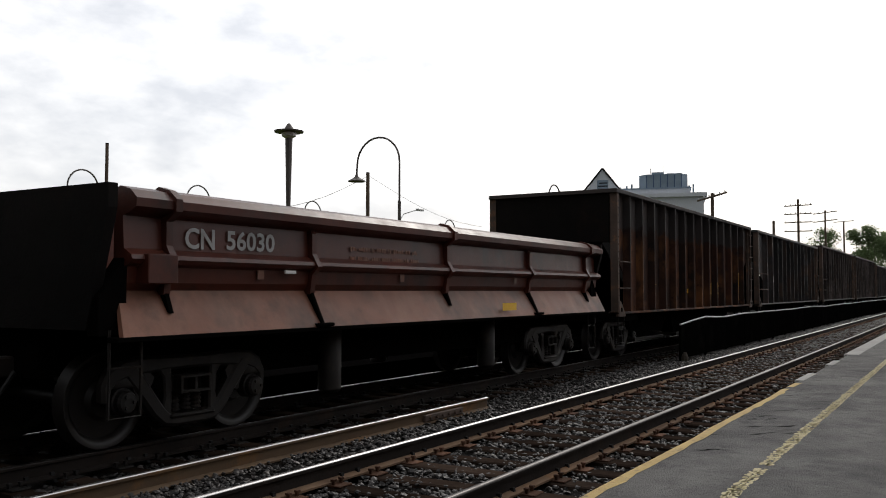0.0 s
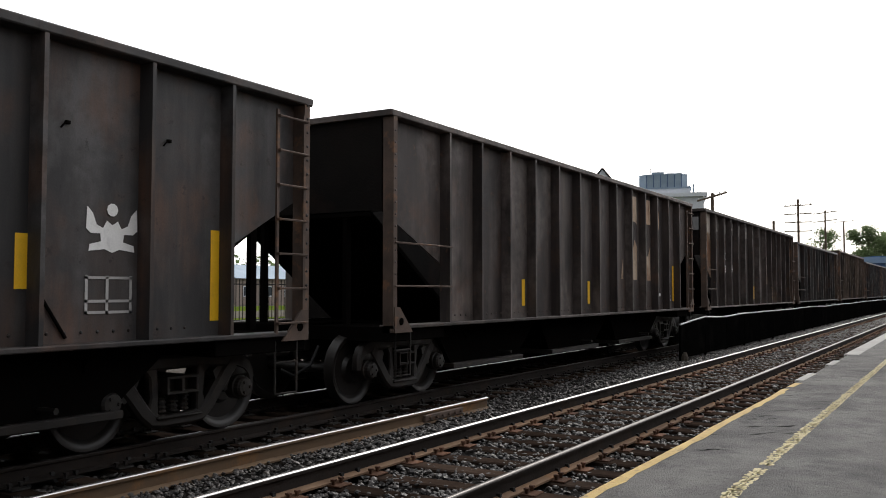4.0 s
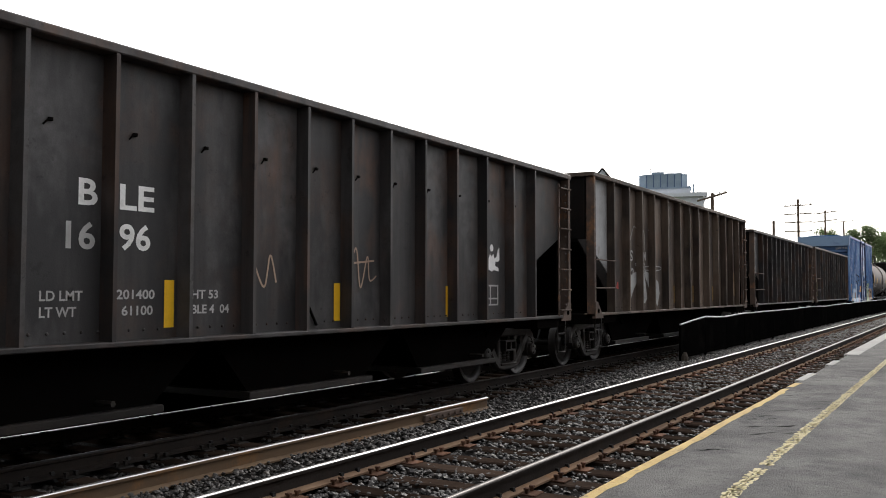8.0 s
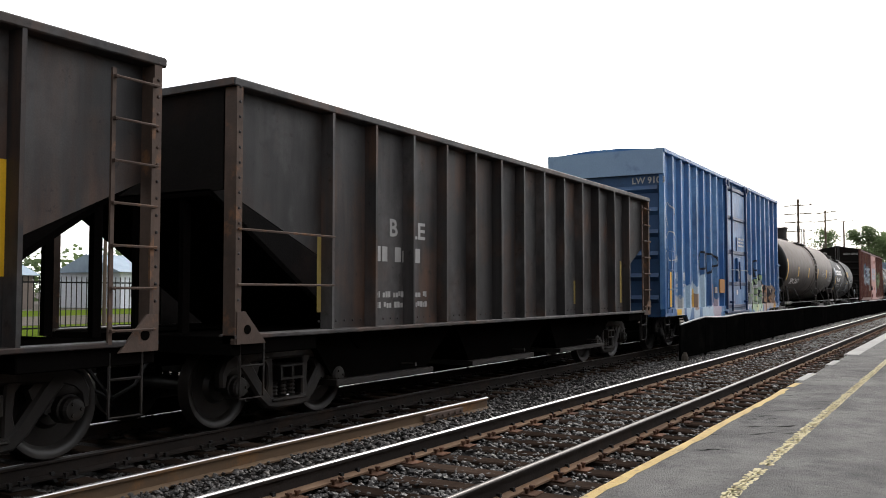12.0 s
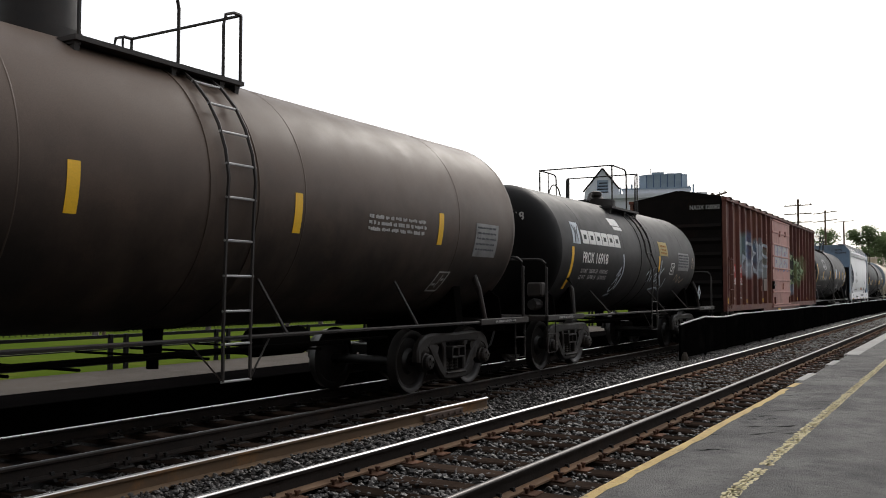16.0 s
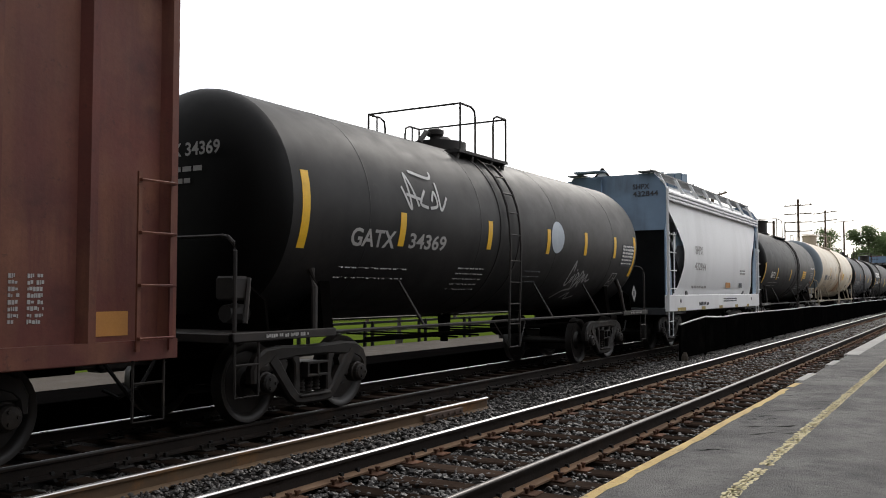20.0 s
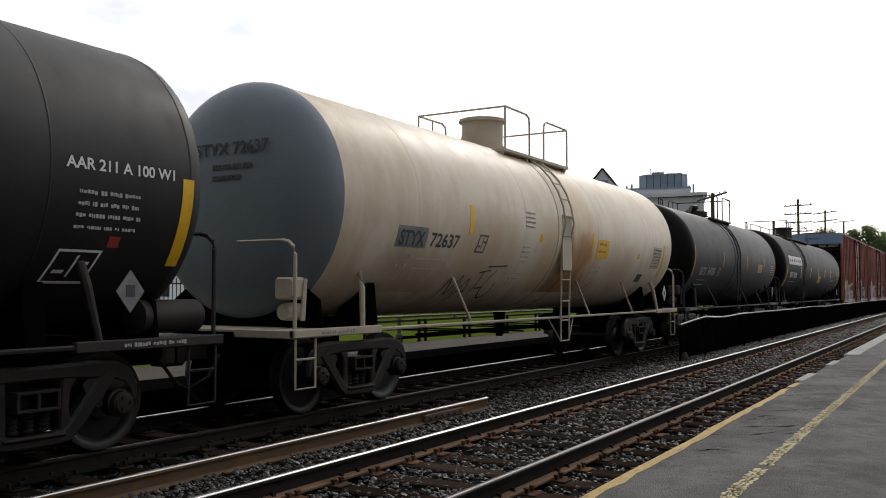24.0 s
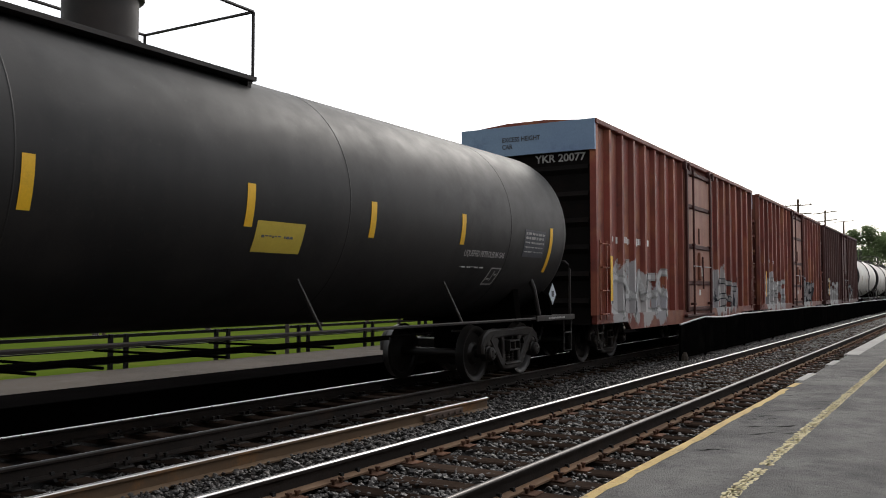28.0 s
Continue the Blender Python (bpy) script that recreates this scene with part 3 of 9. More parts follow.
M["leaf"] = thin_leaf("leaf", (0.17, 0.23, 0.1), (0.09, 0.13, 0.055))

# ---- the ground and the tracks ----
rng = random.Random(4)
RAIL_NEAR, RAIL_FREIGHT = (3.15, 4.66), (7.33, 8.84)
NEAR_TOP = 0.12


def ground_sheet():
    """One sheet to the horizon: ballast shoulders round the tracks, then falling flat."""
    xs = [-400, -60, -10] + [i * 2.0 for i in range(0, 60)] + [140, 200, 400, 900, 2500]
    ys = [(-900, -0.1), (-60, -0.1), (1.0, -0.25), (2.3, -0.2), (2.6, -0.11), (5.35, -0.1), (5.9, -0.17), (6.6, -0.24), (9.55, -0.26), (9.9, -0.3),
          (13.1, -0.1), (13.5, 0.08), (20, 0.1), (60, 0.1), (400, 0.1), (2500, 0.1)]
    v = [(x, y, z + (0.02 * noise.noise((x * 0.4, y * 0.9, 0)) if abs(y) < 20 else 0)) for x in xs for y, z in ys]
    k = len(ys)
    f = [(i * k + j, (i + 1) * k + j, (i + 1) * k + j + 1, i * k + j + 1) for i in range(len(xs) - 1) for j in range(k - 1)]
    me = Shape().add(v, f).mesh("ground", True)
    me.materials.append(M["earth"])
    me.materials.append(M["ballast"])
    me.materials.append(M["grass"])
    for p in me.polygons:
        p.material_index = 2 if 13.1 < p.center.y < 61 and p.center.x < 130 else 1 if 2.3 < p.center.y < 9.9 and -60 < p.center.x < 900 else 0
    return tagged(new("ground", me), "flat ground with dark ballast bed and mown green grass", "ground", kind="structure")


ground_sheet()


def rail_profile(y, top):
    h = 0.172
    return [(y - 0.07, top - h), (y + 0.07, top - h), (y + 0.07, top - h + 0.012), (y + 0.012, top - h + 0.035), (y + 0.01, top - 0.045),
            (y + 0.036, top - 0.034), (y + 0.036, top - 0.014), (y + 0.026, top - 0.01), (y - 0.026, top - 0.01), (y - 0.036, top - 0.014),
            (y - 0.036, top - 0.034), (y - 0.01, top - 0.045), (y - 0.012, top - h + 0.035), (y - 0.07, top - h + 0.012)]


def rail(name, y, top, x0, x1, parent, shine, label="", side=None, foot=None, worn=0.029):
    r = part(name, Shape().prism(rail_profile(y, top), "x", x0, x1), side or M["rail_side"], parent, label)
    crown = [(y + worn * math.cos(a), top - 0.016 + 0.018 * math.sin(a)) for a in (math.pi * k / 12 for k in range(13))]
    lo = top - 0.172
    part("rail_foot", Shape().prism([(y - 0.074, lo), (y + 0.074, lo), (y + 0.074, lo + 0.016), (y + 0.02, lo + 0.036), (y - 0.02, lo + 0.036), (y - 0.074, lo + 0.016)], "x", x0, x1 - 0.004),
         foot or M["rail_foot"], r, "rust-orange rail foot")
    part("railhead", Shape().prism(crown, "x", x0, x1), shine, r, "worn bright running surface", smooth=True)
    return r


def track(name, label, rails, top, x0, x1, shines, first, count, step, seed, foot=None, iron=None):
    tr = thing(name, label, "railway track")
    tr["kind"] = "structure"
    for y, s in zip(rails, shines):
        rail("rail", y, top, x0, x1, tr, s, foot=foot)
    mid = sum(rails) / 2
    rr = random.Random(seed)
    ties = []
    for variant in range(4):
        s = Shape()
        n = 7
        rings = []
        for i in range(n):
            y = mid - 1.3 + 2.6 * i / (n - 1)
            w, a = 0.115 + rr.uniform(-0.008, 0.006), rr.uniform(-0.006, 0.006)
            rings.append([(-w, y, -0.16), (w, y, -0.16), (w, y, -0.015 + a), (w - 0.02, y, a), (-w + 0.02, y, a), (-w, y, -0.012 + a)])
        ties.append(s.loft(rings).mesh("tie"))
        ties[-1].materials.append(M["tie"])
    plate = Shape().box(-0.09, 0.09, -0.19, 0.19, 0, 0.016, 0.005)
    for sx_, sy_ in ((-0.05, 0.1), (0.06, 0.105), (0.05, -0.1), (-0.06, -0.105)):
        plate.box(sx_ - 0.009, sx_ + 0.009, sy_ - 0.012, sy_ + 0.012, 0.016, 0.05)
        plate.box(sx_ - 0.018, sx_ + 0.018, sy_ - 0.02, sy_ + 0.018, 0.045, 0.062)
    pm = plate.mesh("tie_plate")
    pm.materials.append(iron or M["rust_iron"])
    anchor = Shape().prism([(-0.1, -0.055), (-0.05, -0.02), (-0.04, 0.03), (0.04, 0.03), (0.05, -0.02), (0.1, -0.055), (0.06, -0.06), (-0.06, -0.06)], "x", -0.018, 0.018)
    am = anchor.mesh("rail_anchor")
    am.materials.append(M["iron_black"])
    base = top - 0.172 - 0.018
    for i in range(count):
        x = first + i * step + rr.uniform(-0.03, 0.03)
        t = part("tie", ties[i % 4], None, tr)
        t.matrix_basis = pose(x, 0, base, 0, 0, 0)
        for y in rails:
            p = part("tie_plate", pm, None, t)
            p.matrix_basis = pose(0, y, 0.001)
            if x < 34:
                a = part("rail_anchor", am, None, t)
                a.matrix_basis = pose(0.15 if i % 2 else -0.15, y, 0.045)
    return tr


def stones(name, label, y0, y1, x0, x1, zf, count, seed, size, even=False):
    """Broken stone, heaped in one mesh."""
    r = np.random.RandomState(seed)
    g = (1 + 5 ** 0.5) / 2
    ico = np.array([(-1, g, 0), (1, g, 0), (-1, -g, 0), (1, -g, 0), (0, -1, g), (0, 1, g), (0, -1, -g), (0, 1, -g), (g, 0, -1), (g, 0, 1), (-g, 0, -1), (-g, 0, 1)]) / 1.9
    tri = np.array([(0, 11, 5), (0, 5, 1), (0, 1, 7), (0, 7, 10), (0, 10, 11), (1, 5, 9), (5, 11, 4), (11, 10, 2), (10, 7, 6), (7, 1, 8),
                    (3, 9, 4), (3, 4, 2), (3, 2, 6), (3, 6, 8), (3, 8, 9), (4, 9, 5), (2, 4, 11), (6, 2, 10), (8, 6, 7), (9, 8, 1)])
    verts, faces = [], []
    for i in range(count):
        q = r.rand() ** (1.0 if even else 2.0)
        x, y = x0 + (x1 - x0) * q, r.uniform(y0, y1)
        s = size * r.uniform(0.5, 1.25) * (1 + (0.0 if even else q * 0.8))
        p = ico * (1 + r.uniform(-0.3, 0.3, (12, 1))) * s * np.array((r.uniform(0.8, 1.4), r.uniform(0.7, 1.2), r.uniform(0.5, 0.9)))
        a = r.uniform(0, 6.28)
        c, d = np.cos(a), np.sin(a)
        p = p @ np.array(((c, d, 0), (-d, c, 0), (0, 0, 1)))
        verts.append(p + (x, y, zf(y) + r.uniform(-0.015, 0.02)))
        faces.append(tri + 12 * i)
    me = bpy.data.meshes.new(name)
    me.from_pydata(np.concatenate(verts).tolist(), [], np.concatenate(faces).tolist())
    me.materials.append(M["stone"])
    return tagged(new(name, me), label, "ballast", kind="stuff")


def stone_material():
    m = mat("stone", (0.0165, 0.0149, 0.014), (0.007, 0.0063, 0.006), 0.5, 0, 6.0, 40, 0.8, 0.4)
    nt = m.node_tree
    bsdf = nt.nodes["Principled BSDF"]
    src = bsdf.inputs["Base Color"].links[0].from_socket
    geo = nt.nodes.new("ShaderNodeNewGeometry")
    rampn = nt.nodes.new("ShaderNodeValToRGB")
    els = rampn.color_ramp.elements
    els[0].color, els[1].color = (0.2, 0.19, 0.19, 1), (6.0, 5.8, 5.7, 1)
    e = els.new(0.55)
    e.color = (1.0, 0.82, 0.7, 1)
    e = els.new(0.86)
    e.color = (1.9, 1.7, 1.55, 1)
    mul = nt.nodes.new("ShaderNodeMix")
    mul.data_type, mul.blend_type = "RGBA", "MULTIPLY"
    mul.inputs["Factor"].default_value = 1.0
    nt.links.new(geo.outputs["Random Per Island"], rampn.inputs["Fac"])
    nt.links.new(src, mul.inputs[6])
    nt.links.new(rampn.outputs["Color"], mul.inputs[7])
    nt.links.new(mul.outputs[2], bsdf.inputs["Base Color"])
    return m


M["stone"] = stone_material()
track("near_track", "passenger track beside the platform with bright worn rails", RAIL_NEAR, NEAR_TOP, -40, 420,
      (M["rail_dull"], M["rail_shine"]), -8.08, 158, 0.56, 3)
track("freight_track", "freight track with rusty rails on dark wooden ties", RAIL_FREIGHT, 0.0, -40, 420,
      (M["rail_dull"], M["rail_shine"]), -8.08, 128, 0.56, 5, M["rail_side"], M["truck_iron"])
stones("ballast_between_rails", "dark crushed stone ballast between the rails", 3.25, 4.58, 2.0, 60, lambda y: -0.094, 15000, 1, 0.025)
stones("ballast_between_tracks", "crushed grey stone ballast between the two tracks", 4.75, 7.2, 2.0, 70, lambda y: -0.06 - 0.16 * min(1, max(0, (y - 5.0) / 1.6)), 22000, 2, 0.026)
stones("ballast_at_platform", "crushed dark stone along the platform edge", 2.3, 3.08, 2.0, 60, lambda y: -0.1, 7000, 3, 0.024)
stones("ballast_beside_eye", "dark crushed stone ballast between the rails", 3.25, 4.58, -9.0, 2.0, lambda y: -0.094, 4200, 11, 0.026, True)
stones("ballast_behind", "crushed grey stone ballast between the two tracks", 4.75, 7.2, -9.0, 2.0, lambda y: -0.06 - 0.16 * min(1, max(0, (y - 5.0) / 1.6)), 7000, 12, 0.027, True)
stones("ballast_edge", "crushed dark stone along the platform edge", 2.3, 3.08, -9.0, 2.0, lambda y: -0.085, 2200, 13, 0.026, True)

# the spare rail that lies loose between the tracks
spare = thing("spare_rail", "loose rusty length of rail lying on the ballast", "rail")
rail("rail", 6.12, 0.0, -20, 11.55, spare, M["rail_shine"], side=M["spare_side"], foot=M["spare_side"], worn=0.03)
fish = Shape().box(9.75, 10.75, 6.055, 6.1, -0.14, -0.05, 0.01)
for i in range(6):
    fish.turn([(0, 0.022), (0.02, 0.02), (0.035, 0.012)], "y", (9.85 + i * 0.16, 6.02, -0.095), 6)
part("joint_bar", fish, M["post_rust"], spare, "rusty bolted joint bar")
for x in (1.5, 5.0, 8.2, 11.0):
    part("block", box(x - 0.12, x + 0.12, 5.9, 6.35, -0.30, -0.172, c=0.01), M["tie"], spare)


# ---- platforms ----
def near_platform():
    top, edge = 0.2, 2.24
    r = random.Random(9)
    xs = [-60 + i * 3 for i in range(20)] + [i * 0.35 for i in range(0, 70)] + [25 + i * 2 for i in range(30)] + [100, 200, 420]
    v, f = [], []
    for x in xs:
        e = edge + (0.02 * noise.noise((x * 1.3, 0, 0)) + 0.03 * noise.noise((x * 0.35, 3, 0)))
        v += [(x, -30, top), (x, 0.5, top), (x, 1.9, top + 0.004 * noise.noise((x, 1, 0))), (x, e - 0.03, top), (x, e, top - 0.03), (x, e + 0.02, -0.3)]
    k = 6
    for i in range(len(xs) - 1):
        for j in range(k - 1):
            f.append((i * k + j, (i + 1) * k + j, (i + 1) * k + j + 1, i * k + j + 1))
    ob = part("platform", Shape().add(v, f), M["asphalt"])
    tagged(ob, "patched grey asphalt station platform with cracks", "platform", kind="structure")
    # painted edge band, broken off after a while
    s = Shape()
    for a, b in ((-20, 13.0), (13.25, 13.9)):
        n = max(2, int((b - a) / 0.3))
        rings_v, rings_f = [], []
        for i in range(n + 1):
            x = a + (b - a) * i / n
            e = edge + (0.02 * noise.noise((x * 1.3, 0, 0)) + 0.03 * noise.noise((x * 0.35, 3, 0)))
            w = 0.115 + 0.035 * noise.noise((x * 4, 7, 0)) + 0.02 * noise.noise((x * 1.1, 5, 0))
            rings_v += [(x, e - w, top + 0.004), (x, e - 0.028, top + 0.004), (x, e + 0.006, top - 0.027), (x, e + 0.012, top - 0.06)]
            if i:
                o = (i - 1) * 4
                rings_f += [(o + j, o + 4 + j, o + 5 + j, o + 1 + j) for j in range(3)]
        s.add(rings_v, rings_f)
    part("edge_band", s, M["yellow_line"], ob, "worn yellow painted platform edge")
    # the second line: many short worn flakes
    flakes = Shape()
    x = 5.2
    while x < 19.5:
        if not 7.05 < x < 7.2:
            ln = r.uniform(0.02, 0.06)
            for q in range(3):
                w0 = 1.335 + q * 0.031 + r.uniform(-0.012, 0.012)
                if r.random() < 0.93:
                    y0, y1, sk = w0, w0 + r.uniform(0.02, 0.045), r.uniform(-0.02, 0.02)
                    flakes.add([(x, y0, top + 0.0035), (x + ln, y0 + 0.003, top + 0.0035), (x + ln + sk, y1, top + 0.0035), (x + sk, y1 - 0.004, top + 0.0035)], [(0, 1, 2, 3)])
        x += r.uniform(0.015, 0.045)
    for k in range(12):
        xx = 20.0 + k * 0.25
        flakes.add([(xx, 1.33, top + 0.0035), (xx + 0.1, 1.34, top + 0.0035), (xx + 0.1, 1.42, top + 0.0035), (xx, 1.41, top + 0.0035)], [(0, 1, 2, 3)])
    part("warning_line", flakes, M["worn_line"], ob, "flaked yellow warning line")
    # cracks: thin dark lines sealed with tar
    tar = Shape()
    for cx, cy, ang, ln in ((8.6, 1.95, 0.2, 1.3), (9.3, 1.75, 0.35, 1.1), (10.6, 1.9, 0.15, 1.4), (11.6, 1.7, 0.3, 1.5), (13.0, 1.85, 0.2, 1.6), (14.6, 1.75, 0.25, 1.7),
                            (10.0, 2.0, -0.2, 0.7), (12.2, 2.0, 0.1, 1.2), (16.2, 1.8, 0.2, 2.0), (17.8, 1.7, 0.2, 2.2), (8.9, 1.6, 0.1, 0.8), (9.8, 1.9, 0.5, 0.6), (10.9, 1.6, 0.3, 1.0), (12.6, 1.62, 0.2, 1.3), (13.6, 1.95, 0.1, 1.4), (15.4, 1.55, 0.3, 1.6), (19.5, 1.8, 0.2, 2.4), (7.7, 1.9, 0.5, 0.5)):
        pts = []
        for i in range(14):
            t = i / 13 - 0.5
            pts.append((cx + t * ln * 0.3 + 0.03 * math.sin(9 * t + cx) + r.uniform(-0.012, 0.012), cy - t * ln * 0.42 + r.uniform(-0.008, 0.008)))
        for (ax, ay), (bx, by) in zip(pts, pts[1:]):
            w = r.uniform(0.004, 0.02)
            tar.add([(ax, ay - w, top + 0.003), (bx, by - w, top + 0.003), (bx, by + w, top + 0.003), (ax, ay + w, top + 0.003)], [(0, 1, 2, 3)])
    part("crack", tar, M["tar"], ob, "tarred cracks in the asphalt")
    kerb = Shape()
    x = 20.6
    while x < 120:
        kerb.box(x, x + 2.36, 2.02, 2.3, 0.0, top + 0.012, 0.01)
        x += 2.4
    part("edge_slab", kerb, M["concrete"], ob, "pale concrete edge slabs")
    part("edge_slab", box(14.3, 15.6, 2.16, 2.29, 0.0, top + 0.008, c=0.01), M["concrete"], ob)
    part("edge_slab", box(17.6, 18.7, 2.15, 2.28, 0.0, top + 0.008, c=0.01), M["concrete"], ob)


near_platform()
# unseen wall added behind the camera; it darkens the train's lower sides
brick = mat("brick", (0.13, 0.075, 0.055), (0.09, 0.055, 0.042), 0.9, 0, 0.8, 40, 0.8, 0.3)
tagged(part("wall_south", box(-60, 60, -6.4, -6.0, 0.2, 4.6), brick), "added brown brick wall, unseen, that blocks low sky light", "wall", kind="structure")

far = part("far_platform", box(-60, 420, 9.95, 13.2, -0.3, 0.15, c=0.02), M["far_paving"])
tagged(far, "low paved platform on the far side of the freight track", "platform", kind="structure")
# strip and added facing hold the edge's shade as flat black
part("edge_strip", box(-60, 420, 9.94, 11.15, 0.1, 0.156), M["paving_shade"], far, "dark strip along the platform edge")
part("edge_timber", box(-60, 420, 9.9, 9.94, -0.3, 0.154), M["paving_shade"], far, "added black facing, shade of the platform edge")
part("edge_line", box(-60, 420, 11.15, 11.21, 0.1, 0.158), M["far_paving"], far, "thin worn line")


def intertrack_fence():
    fe = thing("intertrack_fence", "low black screened fence between the tracks with a pale top rail", "fence")
    r = random.Random(2)
    y = 6.1
    x, i = 21.7, 0
    top = [0.73, 0.84]
    while x < 230:
        step = 2.4
        z0, z1 = (0.73 if i == 0 else 0.83 + top[i % 2] * 0), 0.84
        z0 = 0.73 if i == 0 else za
        za = 0.84 + r.uniform(-0.03, 0.03)
        part("fence_panel", Shape().prism([(x + 0.04, -0.1), (x + step + 0.01, -0.1), (x + step + 0.01, za - 0.01), (x + 0.04, z0 - 0.01)], "y", y - 0.01, y + 0.01), M["fence_cloth"], fe)
        part("post", box(x, x + 0.05, y - 0.016, y + 0.04, -0.2, z0 - 0.012), M["fence_cloth"], fe)
        part("top_rail", Shape().rod([(x, y, z0), (x + step * 0.5, y, (z0 + za) / 2 + r.uniform(-0.01, 0.01)), (x + step + 0.03, y, za)], 0.022), M["galvanised"], fe)
        x += step
        i += 1
    part("footing", Shape().turn([(0, 0.09), (0.12, 0.08), (0.2, 0.04)], "z", (21.72, 6.0, -0.15), 8), M["far_paving"], fe, "broken concrete lump at the fence end")


intertrack_fence()


def platform_fence():
    fe = thing("platform_fence", "dark two-rail metal fence behind the far platform", "fence")
    y = 13.3
    for z in (0.27, 0.74):
        part("rail", box(-20, 150, y - 0.025, y + 0.025, z - 0.03, z + 0.03), M["iron_black"], fe)
    part("base_rail", box(-20, 150, y - 0.02, y + 0.02, 0.5, 0.52), M["iron_black"], fe)
    x = -18.0
    while x < 120:
        for dx in (0, 0.34):
            part("post", box(x + dx, x + dx + 0.08, y - 0.05, y + 0.02, 0.05, 0.78, c=0.01), M["iron_black"], fe)
        x += 2.6


platform_fence()


def picket_fence():
    fe = thing("picket_fence", "tall black iron picket fence beyond the grass", "fence")
    y = 26.0
    for z in (0.35, 1.85):
        part("rail", box(-10, 90, y - 0.02, y + 0.02, z - 0.025, z + 0.025), M["iron_black"], fe)
    s = Shape()
    n = 0
    x = -10.0
    while x < 90:
        if 8 < x < 52:
            part("picket", box(x - 0.012, x + 0.012, y - 0.012, y + 0.012, 0.1, 2.05), M["iron_black"], fe)
        else:
            s.box(x - 0.012, x + 0.012, y - 0.012, y + 0.012, 0.1, 2.05)
        x += 0.2
    tagged(part("pickets", s, M["iron_black"], fe), kind="stuff")


picket_fence()

# the road beyond, a hedge and low houses far off
road = part("road", box(-300, 900, 34, 46, 0.05, 0.112), M["far_paving"])
tagged(road, "pale road beyond the grass", "road", kind="structure")


def low_house(x, y, w, h, m, label):
    b = thing("house", label, "house", "houses beyond the road", (x, y, 0))
    part("wall", box(-w / 2, w / 2, 0, 8, 0, h, c=0.02), m, b)
    part("roof", Shape().prism([(-0.5, h), (8.5, h), (4, h + 1.6)], "x", -w / 2 - 0.4, w / 2 + 0.4), M["wall_grey"], b)
    n = int(w / 3)
    for i in range(n):
        xx = -w / 2 + (i + 0.5) * w / n
        wi = part("window", box(xx - 0.6, xx + 0.6, -0.04, 0.05, 1.0, 2.1), M["wall_pale"], b)
        part("pane", box(xx - 0.52, xx + 0.52, -0.06, -0.03, 1.08, 2.02), M["window_glass"], wi)


for i in range(9):
    low_house(6 + i * 17, 62 + (i % 3) * 3, 13, 2.9 + 0.3 * (i % 2), M["wall_brown"] if i % 3 else M["wall_pale"], "low brown house with a shallow roof beyond the road")


def foliage(s, centre, radius, count, size, r, flat=0.8):
    """Loose leaf clumps: many small tilted blades inside an uneven ball."""
    for i in range(count):
        a, b = r.uniform(0, 6.283), r.uniform(-1, 1)
        q = r.random() ** 0.55 * radius * r.choice((1.0, 1.0, 1.2))
        c = math.sqrt(1 - b * b)
        p = Vector(centre) + Vector((c * math.cos(a), c * math.sin(a), b * flat)) * q
        u = Vector((r.uniform(-1, 1), r.uniform(-1, 1), r.uniform(-0.6, 0.6))).normalized()
        w = u.cross(Vector((r.uniform(-1, 1), r.uniform(-1, 1), r.uniform(-1, 1)))).normalized()
        l, k = size * r.uniform(0.6, 1.3), size * r.uniform(0.3, 0.6)
        s.add([p - u * l, p + w * k, p + u * l, p - w * k], [(0, 1, 2, 3)])


def tree(x, y, h, spread, label, seed, leaves=1500, leaf=0.28):
    r = random.Random(seed)
    t = thing("tree", label, "tree", "trees by the line", (x, y, 0.0))
    tr = Shape()
    tr.rod([(0, 0, -0.1), (0.1, 0.05, h * 0.25), (0.0, 0.1, h * 0.5), (0.1, 0, h * 0.85)], [h * 0.03, h * 0.022, h * 0.015, h * 0.005], 8)
    crown = Shape()
    lobes = []
    for i in range(15):
        a = r.uniform(0, 6.283)
        z = r.uniform(0.3, 0.9) * h
        q = spread * r.uniform(0.2, 0.8) * (1.15 - abs(z / h - 0.5))
        tip = (q * math.cos(a), q * math.sin(a), z)
        tr.rod([(0, 0.05, z * 0.7), (tip[0] * 0.5, tip[1] * 0.5, z * 0.88), tip], [h * 0.01, h * 0.006, h * 0.002], 5)
        lobes.append((tip, spread * r.uniform(0.3, 0.62)))
    lobes.append(((0, 0, h * 0.92), spread * 0.3))
    for c, rad in lobes:
        foliage(crown, c, rad, leaves // len(lobes), leaf, r)
    part("trunk", tr, M["bark"], t)
    part("crown", crown, M["leaf"], t)


tree(181.5, 15.6, 14.0, 4.6, "leafy green tree with an uneven crown beside the line", 1, 9000, 0.24)
tree(196, 13.2, 13.4, 4.6, "leafy green tree with an uneven crown beside the line", 2, 9000, 0.24)
tree(147, 19.3, 11.6, 3.0, "small round green tree behind the poles", 3, 4000, 0.17)
tree(151, 18.6, 9.6, 2.4, "small green tree behind the poles", 4, 3000, 0.17)


def hedge(x0, x1, y, h, seed):
    r = random.Random(seed)
    s = Shape()
    x = x0
    while x < x1:
        foliage(s, (x, y, h * 0.55), h * r.uniform(0.5, 0.75), 130, 0.5, r, 0.9)
        x += h * 0.45
    tagged(part("far_trees", s, M["leaf"]), "distant line of green trees", "trees", kind="stuff")


hedge(-40, 260, 84, 6.0, 8)


